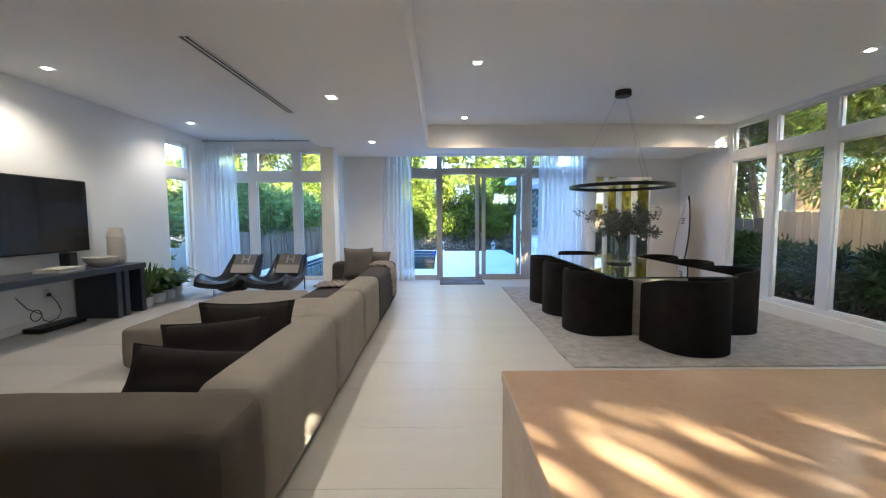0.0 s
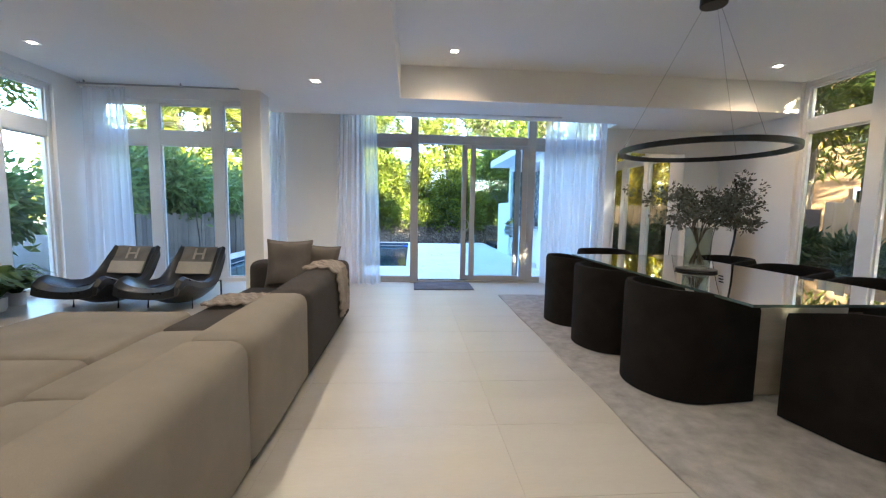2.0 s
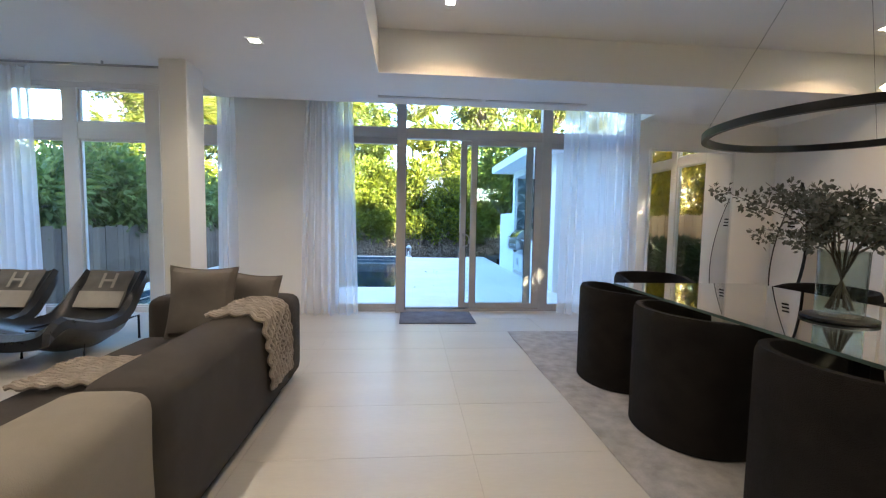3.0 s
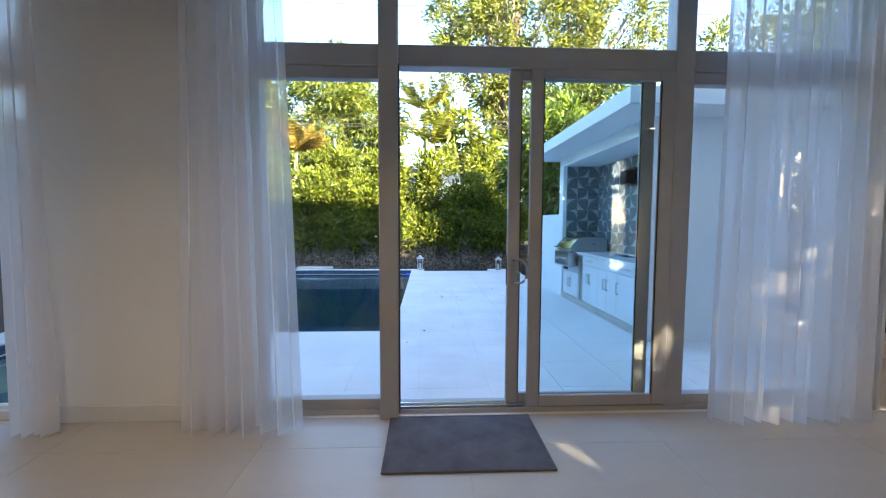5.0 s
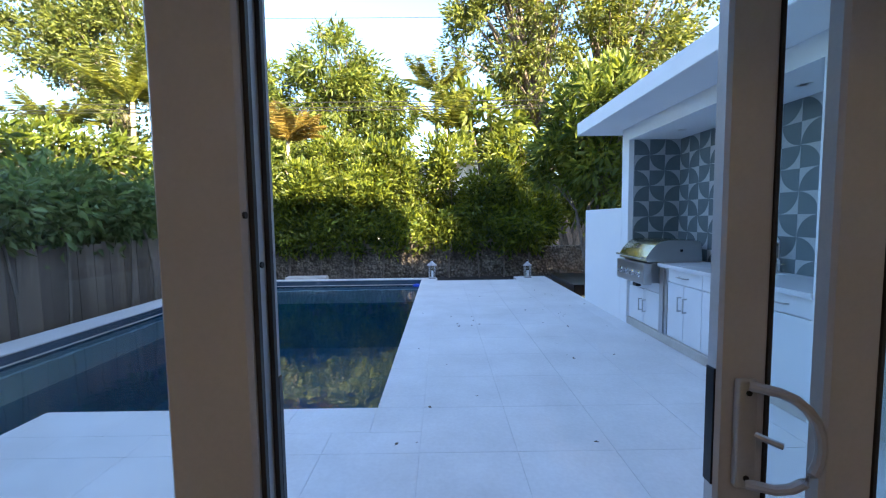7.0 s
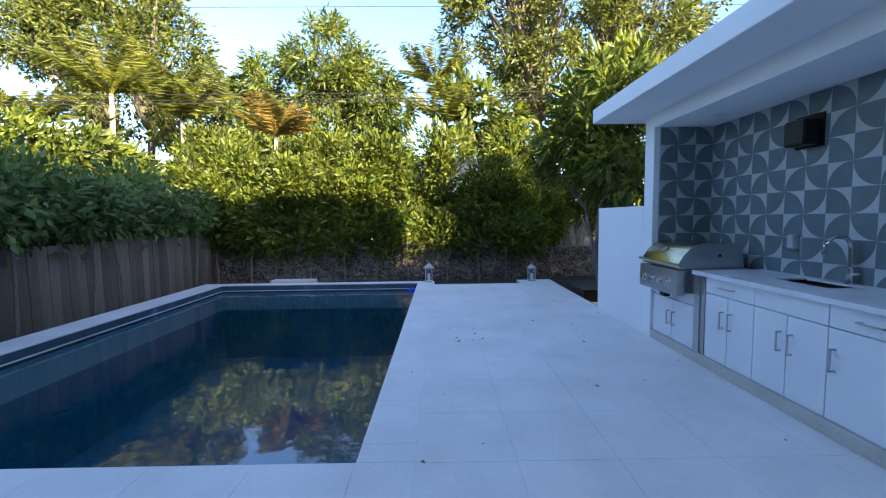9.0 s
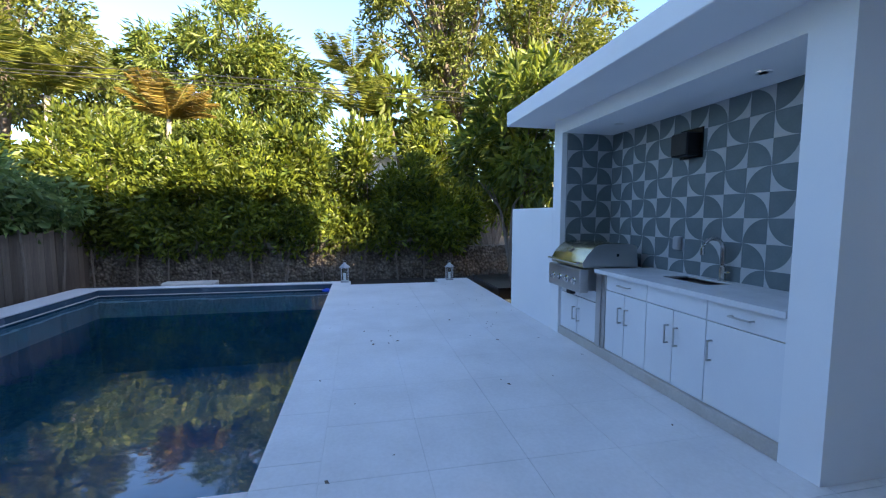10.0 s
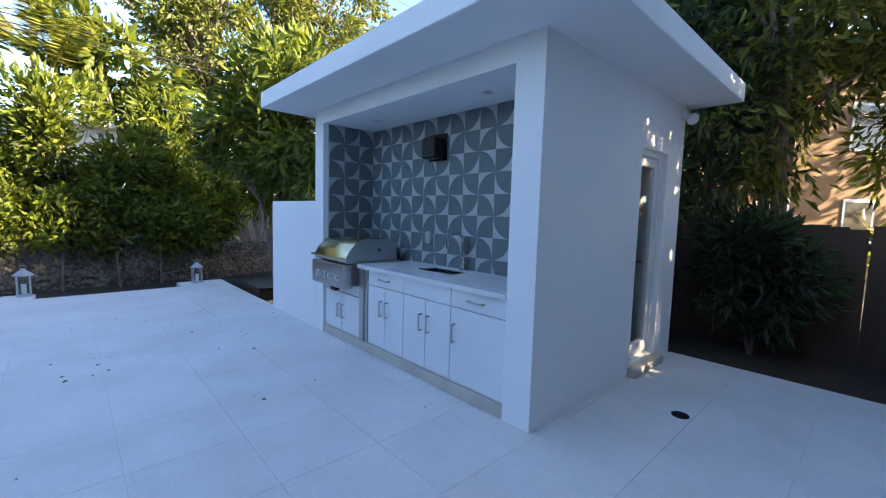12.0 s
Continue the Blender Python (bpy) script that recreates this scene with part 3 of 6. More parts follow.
lw.inputs[0].default_value = 0.5
pw = nt.nodes.new("ShaderNodeMath")
pw.operation = "POWER"
pw.inputs[1].default_value = 3.0
nt.links.new(lw.outputs["Facing"], pw.inputs[0])
fr = nt.nodes.new("ShaderNodeMath")
fr.operation = "MULTIPLY_ADD"
fr.inputs[1].default_value, fr.inputs[2].default_value = 0.95, 0.045
nt.links.new(pw.outputs[0], fr.inputs[0])
gl = nt.nodes.new("ShaderNodeBsdfGlossy")
gl.inputs["Roughness"].default_value = 0.02
tr = nt.nodes.new("ShaderNodeBsdfTransparent")
tr.inputs[0].default_value = (0.22, 0.54, 0.66, 1)
mx = nt.nodes.new("ShaderNodeMixShader")
nt.links.new(bp.outputs[0], gl.inputs["Normal"])
nt.links.new(bp.outputs[0], lw.inputs["Normal"])
nt.links.new(fr.outputs[0], mx.inputs[0])
nt.links.new(tr.outputs[0], mx.inputs[1])
nt.links.new(gl.outputs[0], mx.inputs[2])
nt.links.new(mx.outputs[0], out.inputs["Surface"])
nt.nodes.remove(p)
WATER = m
bm = bmesh.new()
vs = [bm.verts.new((x, y, -0.17)) for x, y in ((PX0, 11.2), (PIN, 11.2), (PIN, PY0), (PX1, PY0), (PX1, PY1), (PX0, PY1))]
bm.faces.new(vs)
struct("water", bm, WATER, "still dark pool water mirroring the trees", "water")
bm = bmesh.new()
box(bm, PX0 - 0.001, 11.2, -0.22, PX0 + 0.012, PY1, DECK - 0.02)
box(bm, PX0, PY1 - 0.012, -0.22, PX1, PY1 + 0.001, DECK - 0.02)
struct("trim", bm, POOL_BAND, "slate blue waterline tiles round the pool", "tile band")

# pale strip added at water level to imitate the reflected coping edge
bm = bmesh.new()
box(bm, PX0 + 0.0125, 11.2, -0.176, PX0 + 0.036, PY1 - 0.036, -0.163)
box(bm, PX0 + 0.0125, PY1 - 0.036, -0.176, PX1 - 0.005, PY1 - 0.0125, -0.163)
struct("trim", bm, PLINTH, "thin pale strip at the pool waterline in place of the coping's reflection", "ledge")

# ---- fittings of the rooms ----
SPOT_GLOW = glow("lamp_glow", (1.0, 0.80, 0.55), 5.0)


def downlight(x, y, z, power, tone):
    t = thing("downlight", x, y, z, 0, "small square recessed white ceiling downlight, lit", "downlight", "recessed ceiling lights")
    bm = bmesh.new()
    for b in ((-0.055, -0.055, 0.055, -0.035), (-0.055, 0.035, 0.055, 0.055), (-0.055, -0.035, -0.035, 0.035), (0.035, -0.035, 0.055, 0.035)):
        box(bm, b[0], b[1], -0.008, b[2], b[3], 0.0, 0.002)
    part("trim_ring", bm, FRAME_W, t)
    part("lens", one_box(-0.034, -0.034, -0.005, 0.034, 0.034, -0.001), SPOT_GLOW, t, "glowing warm lens")
    la = new("spot_lamp", bpy.data.lights.new("spot_lamp", "SPOT"))
    la.data.energy, la.data.color, la.data.spot_size, la.data.spot_blend, la.data.shadow_soft_size = power, tone, radians(140), 0.7, 0.03
    la.matrix_world = look((x, y, z - 0.02), (x, y, 0))


for x, y, z in ((1.245, 6.54, 3.12), (1.245, 9.01, 3.12), (5.3, 9.0, 3.12), (5.3, 6.2, 3.12), (-0.351, 6.376, 2.70), (-0.351, 8.957, 2.70), (-3.67, 6.68, 3.12), (-3.67, 9.35, 3.12), (1.245, 3.9, 3.12), (-0.351, 3.7, 2.70)):
    near_beam = x > 1 and y > 8
    downlight(x, y, z, (3.0 if y < 8 else 1.8) if x < -3 else 2.0 if near_beam else 2.2, (1.0, 0.62, 0.30) if near_beam else (1.0, 0.78, 0.52))


def slot_vent(x0, y0, x1, y1, z, label):
    t = thing("ceiling_vent", 0, 0, 0, 0, label, "air vent", "ceiling slot vents")
    along_x = (x1 - x0) > (y1 - y0)
    part("backing", one_box(x0 + 0.004, y0 + 0.004, z - 0.003, x1 - 0.004, y1 - 0.004, z - 0.0005), GASKET, t, "black slot")
    if along_x:
        ys = [y0, (y0 + y1) / 2 - 0.006, y1 - 0.012]
        for yy in ys:
            part("slat", one_box(x0, yy, z - 0.010, x1, yy + 0.012, z - 0.003, 0.001), FRAME_W, t)
    else:
        for xx in (x0, (x0 + x1) / 2 - 0.006, x1 - 0.012):
            part("slat", one_box(xx, y0, z - 0.010, xx + 0.012, y1, z - 0.003, 0.001), FRAME_W, t)


slot_vent(-1.06, 4.9, -0.97, 7.02, 2.70, "long white slot vent in the dropped ceiling")
slot_vent(0.53, 10.30, 1.76, 10.36, 2.70, "slim white slot vent above the garden door")
slot_vent(1.80, 10.30, 3.04, 10.36, 2.70, "slim white slot vent above the garden door")


def curtain(x0, x1, y, z0, z1, folds, seed, label, depth=0.045, flare=0.0, along="x"):
    t = thing("sheer_curtain", 0, 0, 0, 0, label, "curtain", "sheer curtains")
    rng = random.Random(seed)
    nx, nz = folds * 10, 14
    ph = [rng.uniform(-0.5, 0.5) for _ in range(folds + 2)]
    bm = bmesh.new()
    rows = []
    for j in range(nz + 1):
        s = j / nz
        row = []
        for i in range(nx + 1):
            u = i / nx
            k = u * folds
            f = ph[int(k)] * (1 - k % 1) + ph[int(k) + 1] * (k % 1)
            wave = math.sin(math.tau * (k + 0.25 * f * (1 - s))) * depth * (0.75 + 0.5 * (1 - s)) + 0.3 * depth * math.sin(math.tau * k * 2.3 + f * 4)
            a = x0 + (x1 - x0) * u + flare * (1 - s) * (u - 0.5)
            z = z0 + (z1 - z0) * s + (0.012 * math.sin(k * 3.1) if j == 0 else 0)
            row.append(bm.verts.new((a, y + wave, z) if along == "x" else (y + wave, a, z)))
        rows.append(row)
    for r0, r1 in zip(rows, rows[1:]):
        for i in range(nx):
            bm.faces.new((r0[i], r0[i + 1], r1[i + 1], r1[i]))
    part("cloth", bm, SHEER, t)
    part("heading", one_box(x0, y - 0.02, z1 - 0.015, x1, y + 0.02, z1 + 0.012, 0.003), FRAME_W, t)
    return t


curtain(-0.40, 0.17, 10.82, 0.012, 3.10, 7, 3, "white sheer curtain drawn aside by the garden door", flare=0.16)
curtain(2.98, 4.02, 10.84, 0.012, 3.10, 10, 4, "white sheer curtain hanging beside the garden door", flare=0.06)
curtain(-4.25, -3.62, 10.80, 0.012, 3.02, 7, 5, "white sheer curtain in the corner of the bay", flare=0.1)
curtain(-1.50, -1.28, 10.84, 0.012, 3.10, 5, 6, "white sheer curtain behind the column", flare=0.05)
t = thing("curtain_rail", 0, 0, 0, 0, "slim grey curtain rail above the bay window", "curtain rail")
bm = bmesh.new()
tube(bm, [(-4.3, 10.80, 3.07), (-1.4, 10.80, 3.07)], 0.014, 8)
part("rail", bm, HANDLE_GREY, t)
for x in (-4.2, -2.8, -1.5):
    part("bracket", one_box(x - 0.008, 10.79, 3.07, x + 0.008, 10.81, 3.119), HANDLE_GREY, t)

# doormat
t = thing("doormat", 1.28, 10.66, 0.0, 0, "worn grey woven doormat before the garden door", "doormat")
bm = one_box(-0.47, -0.31, 0.0, 0.47, 0.31, 0.012, 0.004)
bmesh.ops.subdivide_edges(bm, edges=[e for e in bm.edges if e.calc_length() > 0.4], cuts=12, use_grid_fill=True)
for v in bm.verts:
    if v.co.z > 0.006:
        v.co.z += 0.004 * noise.noise(v.co * 9)
part("mat", bm, MAT, t)
bm = bmesh.new()
for b in ((-0.475, -0.315, 0.475, -0.295), (-0.475, 0.295, 0.475, 0.315), (-0.475, -0.295, -0.455, 0.295), (0.455, -0.295, 0.475, 0.295)):
    box(bm, b[0], b[1], 0.0, b[2], b[3], 0.015, 0.003)
part("border", bm, MAT, t, "stitched grey edge")


# ---- sofa ----
def sofa_module(y0, y1, mat, label, x_back=0.06, depth=1.02, back=True, seat_top=0.42):
    t = thing("sofa_module", x_back - depth / 2, (y0 + y1) / 2, 0, 0, label, "sofa", "sofa modules")
    w = y1 - y0 - 0.008
    bt = 0.31
    part("seat", moved(soft_box(depth - (bt if back else 0.0) - 0.004, w, seat_top - 0.05, 0.055, 0.012), pose(-(bt / 2 if back else 0), 0, 0.04)), mat, t)
    part("plinth", one_box(-depth / 2 + 0.06, -w / 2 + 0.05, 0.0, depth / 2 - 0.06, w / 2 - 0.05, 0.05), GASKET, t, "dark recessed base")
    if back:
        part("backrest", moved(soft_box(bt, w, 0.635, 0.085, 0.012), pose(depth / 2 - bt / 2, 0, 0.04)), mat, t)
    return t


beige = "warm grey fabric sofa module with a low rounded back"
for y0, y1 in ((3.55, 4.84), (4.84, 5.895), (5.895, 6.91)):
    sofa_module(y0, y1, SOFA_BEIGE, beige)
sofa_module(6.91, 8.46, SOFA_DARK, "charcoal fabric sofa module beside the beige ones")
t = thing("sofa_module", -0.45, 8.61, 0, 0, "charcoal fabric end back of the sofa", "sofa", "sofa modules")
part("backrest", moved(soft_box(1.02, 0.29, 0.635, 0.085, 0.012), pose(0, 0, 0.04)), SOFA_DARK, t)
part("plinth", one_box(-0.45, -0.1, 0, 0.45, 0.1, 0.05), GASKET, t)
t = thing("sofa_module", -0.51, 3.36, 0, 0, "brown-grey fabric end back of the sofa", "sofa", "sofa modules")
part("backrest", moved(soft_box(1.2, 0.36, 0.635, 0.085, 0.012), pose(0, 0, 0.04)), surface("brown_grey_fabric", (0.075, 0.062, 0.05), (0.105, 0.09, 0.073), 0.92, big=3, fine=350, bump=0.35, spec=0.2), t)
part("plinth", one_box(-0.5, -0.12, 0, 0.5, 0.12, 0.05), GASKET, t)
for y0, y1 in ((5.42, 6.37), (6.37, 7.42)):
    t = thing("ottoman", -1.51, (y0 + y1) / 2, 0, 0, "low warm grey fabric ottoman pushed against the sofa", "ottoman", "sofa ottomans")
    part("seat", moved(soft_box(1.06, y1 - y0 - 0.01, 0.37, 0.06, 0.014), pose(0, 0, 0.045)), SOFA_BEIGE, t)
    part("plinth", one_box(-0.46, -0.4, 0.0, 0.46, 0.4, 0.055), GASKET, t, "dark recessed base")


def pillow(x, y, z, rz, lean, w, h, thick, mat, label, spin=0.0):
    t = thing("cushion", 0, 0, 0, 0, label, "cushion")
    t.matrix_basis = pose(x, y, z, 0, 0, rz) @ pose(0, 0, 0, lean, 0, 0) @ pose(0, 0, 0, 0, spin, 0)
    part("cover", cushion(w, h, thick), mat, t)
    bm = bmesh.new()
    n = 24
    ring = []
    for k in range(4 * n):
        s, q = divmod(k, n)
        e = 2 * q / n - 1
        u, v = ((e, -1), (1, e), (-e, 1), (-1, -e))[s]
        ring.append((u * w / 2 * (1 - 0.10 * (1 - v * v) * u * u), 0, (v * (1 - 0.10 * (1 - u * u) * v * v) + 1) * h / 2))
    tube(bm, ring + [ring[0]], 0.005, 5, cap=False)
    part("piping", bm, mat, t)
    return t


pillow(-0.46, 3.80, 0.43, 16, -30, 0.60, 0.33, 0.18, CUSHION_DARK, "large black-brown scatter cushion slumped on the sofa", 9)
pillow(-0.52, 4.20, 0.43, 8, -24, 0.62, 0.37, 0.17, CUSHION_DARK, "black-brown scatter cushion lying against another", -4)
pillow(-0.44, 4.46, 0.43, 24, -14, 0.58, 0.42, 0.15, CUSHION_DARK, "black-brown piped cushion leaning on the sofa back", 3)
pillow(-0.50, 8.28, 0.43, -6, -10, 0.48, 0.50, 0.16, CUSHION_TAUPE, "taupe cushion propped on the charcoal sofa")
pillow(-0.24, 8.42, 0.43, -16, -8, 0.46, 0.44, 0.15, CUSHION_TAUPE, "taupe cushion behind another on the sofa", 3)


def knit_throw(name, pts, half, label, seed):
    """A chunky knitted strip laid along pts: rows of looped cords."""
    t = thing(name, 0, 0, 0, 0, label, "blanket")
    rng = random.Random(seed)
    pts = [Vector(p) for p in pts]
    dense = []
    for a, b in zip(pts, pts[1:]):
        n = max(2, int((b - a).length / 0.018))
        dense += [a.lerp(b, k / n) for k in range(n)]
    for k in range(11):
        off = (k / 10 - 0.5) * 2 * half
        bm = bmesh.new()
        line = []
        for i, p in enumerate(dense):
            d = (dense[min(i + 1, len(dense) - 1)] - dense[max(0, i - 1)]).normalized()
            side = Vector((0, 1, 0)) if abs(d.y) < 0.8 else Vector((1, 0, 0))
            up = d.cross(side).normalized()
            if up.x + up.z < 0:
                up = -up
            taper = 1 - 0.25 * (i / len(dense))
            line.append(p + side * (off * taper + 0.008 * math.sin(i * 1.3 + k * 2)) + up * (0.013 + 0.006 * math.sin(i * 1.3 + k)) + Vector((0, 0, rng.uniform(-0.003, 0.003))))
        tube(bm, line, 0.0145, 6)
        part("knit_cord", bm, KNIT, t)
    return t


knit_throw("knitted_throw", [(-0.22, 8.05, 0.69), (-0.1, 8.06, 0.70), (0.0, 8.08, 0.695), (0.065, 8.09, 0.65), (0.085, 8.10, 0.5), (0.09, 8.12, 0.35), (0.09, 8.13, 0.2)], 0.25, "chunky oatmeal knitted throw draped over the sofa back", 2)
knit_throw("knitted_throw", [(-0.93, 7.62, 0.445), (-0.7, 7.63, 0.45), (-0.45, 7.66, 0.45), (-0.30, 7.7, 0.45)], 0.2, "chunky oatmeal knitted throw spread on the seat", 5)

# ---- lounge chairs by the window ----
SHELL = [(-0.80, 0.20), (-0.78, 0.275), (-0.70, 0.31), (-0.60, 0.295), (-0.46, 0.22), (-0.30, 0.15), (-0.14, 0.125), (0.00, 0.155), (0.09, 0.24), (0.17, 0.36), (0.24, 0.48), (0.30, 0.58), (0.36, 0.66)]


def lounge_chair():
    t = thing("lounge_chair", 0, 0, 0, 0, "black leather lounge chair with a moulded wavy shell", "lounge chair", "pair of lounge chairs")
    n = 14
    grid = []
    for i, (x, z) in enumerate(SHELL):
        s = i / (len(SHELL) - 1)
        half = 0.345 - 0.055 * s
        dip = 0.05 + 0.15 * math.sin(math.pi * min(1, s * 1.05)) ** 1.2
        row = []
        for k in range(n + 1):
            th = radians(80) * (2 * k / n - 1)
            lift = dip * (1 - math.cos(th)) * 1.15
            row.append(Vector((x - lift * 0.25 * s, half * math.sin(th), z + lift)))
        grid.append(row)
    m = len(SHELL)
    under = []
    for i in range(m):
        row = []
        for k in range(n + 1):
            du = grid[min(i + 1, m - 1)][k] - grid[max(i - 1, 0)][k]
            dv = grid[i][min(k + 1, n)] - grid[i][max(k - 1, 0)]
            nr = du.cross(dv).normalized()
            row.append(grid[i][k] - nr * (0.10 if 0 < i < m - 1 and 0 < k < n else 0.05))
        under.append(row)
    bm = bmesh.new()
    up = [[bm.verts.new(p) for p in row] for row in grid]
    dn = [[bm.verts.new(p) for p in row] for row in under]
    for i in range(m - 1):
        for k in range(n):
            bm.faces.new((up[i][k], up[i][k + 1], up[i + 1][k + 1], up[i + 1][k]))
            bm.faces.new((dn[i][k], dn[i + 1][k], dn[i + 1][k + 1], dn[i][k + 1]))
        for k in (0, n):
            bm.faces.new((up[i][k], up[i + 1][k], dn[i + 1][k], dn[i][k]))
    for i in (0, m - 1):
        for k in range(n):
            bm.faces.new((up[i][k], up[i][k + 1], dn[i][k + 1], dn[i][k]))
    bmesh.ops.bevel(bm, geom=[e for e in bm.edges if e.is_manifold and e.calc_face_angle(0) > 1.0], offset=0.014, segments=2, profile=0.5, affect="EDGES", clamp_overlap=True)
    part("shell", bm, LEATHER, t)
    for y in (-0.27, 0.27):
        bm = bmesh.new()
        tube(bm, [(-0.36, y, 0.0), (-0.34, y, 0.24), (0.16, y, 0.24), (0.30, y, 0.24), (0.30, y, 0.0)], 0.011, 8)
        part("leg_frame", bm, BLACK_METAL, t, "thin black steel leg frame")
    bm = bmesh.new()
    tube(bm, [(-0.34, -0.27, 0.24), (-0.34, 0.27, 0.24)], 0.008, 8)
    part("stretcher", bm, BLACK_METAL, t)
    bm = bmesh.new()
    rows = []
    for i in range(9):
        s = i / 8
        x, z = 0.125 + 0.22 * s, 0.335 + 0.345 * s
        rows.append([bm.verts.new((x - 0.012 + 0.006 * math.sin(k + i), -0.225 + 0.45 * k / 8, z + 0.014 + 0.004 * math.sin(i * 1.7 + k))) for k in range(9)])
    for a, b in zip(rows, rows[1:]):
        for k in range(8):
            bm.faces.new((a[k], a[k + 1], b[k + 1], b[k]))
    bmesh.ops.solidify(bm, geom=list(bm.faces), thickness=0.014)
    cloth = part("head_blanket", bm, surface("grey_wool_blanket", (0.22, 0.21, 0.20), (0.32, 0.305, 0.29), 0.95, big=6, fine=260, bump=0.4, spec=0.2), t, "grey folded blanket with a pale band")
    bm = bmesh.new()
    rows = []
    for i in range(5):
        s = i / 4 * 0.42
        x, z = 0.120 + 0.22 * s, 0.335 + 0.345 * s
        rows.append([bm.verts.new((x - 0.026, -0.223 + 0.446 * k / 6, z + 0.026)) for k in range(7)])
    for a, b in zip(rows, rows[1:]):
        for k in range(6):
            bm.faces.new((a[k], a[k + 1], b[k + 1], b[k]))
    bmesh.ops.solidify(bm, geom=list(bm.faces), thickness=0.006)
    part("pale_band", bm, CERAMIC, cloth, "pale grey woven band")
    for y0, s0, s1, w in ((-0.10, 0.5, 0.9, 0.03), (0.02, 0.5, 0.9, 0.03), (-0.07, 0.67, 0.73, 0.09)):
        bm = bmesh.new()
        q = []
        for s in (s0, s1):
            x, z = 0.120 + 0.22 * s, 0.335 + 0.345 * s
            q.append([bm.verts.new((x - 0.030, yy, z + 0.030)) for yy in (y0, y0 + w)])
        bm.faces.new((q[0][0], q[0][1], q[1][1], q[1][0]))
        bmesh.ops.solidify(bm, geom=list(bm.faces), thickness=0.003)
        part("woven_bar", bm, CERAMIC, cloth, "pale woven bar")
    return t


lc = lounge_chair()
lc.matrix_basis = pose(-2.15, 9.54, 0, 0, 0, 86)
copy_thing(lc, pose(-3.03, 9.57, 0, 0, 0, 86))

# ---- console wall ----
t = thing("media_console", -4.0, 0, 0, 0, "dark blue-grey lacquered bridge console along the wall", "console")
part("top", one_box(-0.31, 4.2, 0.655, 0.315, 7.60, 0.735, 0.006), CONSOLE, t)
part("top", one_box(-0.31, 7.604, 0.655, 0.315, 8.08, 0.735, 0.006), CONSOLE, t)
for y in (4.25, 7.52, 7.66, 7.98):
    part("leg_panel", one_box(-0.30, y, 0.0, 0.295, y + 0.09, 0.654, 0.005), CONSOLE, t)
part("back_panel", one_box(-0.30, 7.62, 0.0, -0.26, 7.97, 0.65, 0.003), CONSOLE, t)

t = thing("television", -4.27, 6.87, 0.95, 0, "large flat black television on the wall", "television")
part("bezel", one_box(-0.03, -0.88, 0.0, 0.03, 0.88, 0.98, 0.008), BLACK_METAL, t)
part("screen", one_box(0.031, -0.865, 0.018, 0.034, 0.865, 0.965, 0.001), BLACK_GLOSS, t, "switched-off glossy screen")
t = thing("vase", -4.0, 7.93, 0.735, 0, "tall bone-coloured ribbed ceramic vase on the console", "vase")
bm = bmesh.new()
lathe(bm, [(0.085, 0), (0.115, 0.06), (0.118, 0.2), (0.112, 0.34), (0.122, 0.40), (0.10, 0.47), (0.085, 0.53), (0.075, 0.53), (0.088, 0.46), (0.09, 0.1)], 36)
part("body", bm, CERAMIC, t)
t = thing("bowl", -3.93, 7.55, 0.735, 0, "wide bone-coloured ceramic bowl on the console", "bowl")
bm = bmesh.new()
lathe(bm, [(0.09, 0), (0.13, 0.02), (0.185, 0.07), (0.205, 0.135), (0.192, 0.14), (0.172, 0.08), (0.11, 0.035), (0.02, 0.03)], 36)
part("body", bm, CERAMIC, t)
t = thing("book_stack", -3.95, 6.95, 0.735, 4, "short stack of pale books on the console", "books")
for k, c in enumerate((POT_WHITE, CERAMIC)):
    b = part("book", one_box(-0.15, -0.2 + 0.01 * k, 0.028 * k, 0.15, 0.2, 0.028 * k + 0.026, 0.003), c, t)
    part("pages", one_box(-0.152, -0.19 + 0.01 * k, 0.028 * k + 0.004, -0.149, 0.19, 0.028 * k + 0.022), POT_WHITE, b)
t = thing("black_box_speaker", -4.08, 7.22, 0.735, 0, "small black loudspeaker on the console", "speaker")
part("body", one_box(-0.07, -0.06, 0, 0.07, 0.06, 0.22, 0.008), BLACK_METAL, t)
part("grille", one_box(0.071, -0.05, 0.02, 0.074, 0.05, 0.2), GASKET, t)
t = thing("soundbar", -4.14, 7.05, 0.0, 0, "black flat media box on the floor", "media box")
part("body", one_box(-0.12, -0.32, 0.0, 0.12, 0.32, 0.06, 0.01), BLACK_METAL, t)
part("front", one_box(0.121, -0.3, 0.01, 0.124, 0.3, 0.05), BLACK_GLOSS, t)
t = thing("wall_socket", X0 + 0.004, 7.15, 0.42, 0, "white wall socket with a black plug", "socket")
part("plate", one_box(-0.003, -0.04, -0.06, 0.005, 0.04, 0.06, 0.002), FRAME_W, t)
part("plug", one_box(0.006, -0.02, -0.03, 0.04, 0.02, 0.01, 0.004), GASKET, t, "black plug")
bm = bmesh.new()
loop = [(-4.28, 7.15, 0.40), (-4.25, 7.2, 0.30), (-4.24, 7.24, 0.18), (-4.23, 7.18, 0.10), (-4.22, 7.05, 0.075), (-4.20, 6.95, 0.12)]
loop += [(-4.20, 6.86 + 0.07 * math.cos(a), 0.2 + 0.07 * math.sin(a)) for a in [k * math.tau / 12 for k in range(13)]] + [(-4.22, 6.78, 0.3), (-4.27, 6.7, 0.45)]
tube(bm, loop, 0.006, 6)
tagged(mesh_object("power_cable", bm, GASKET), "black power cable looped behind the console", "cable")


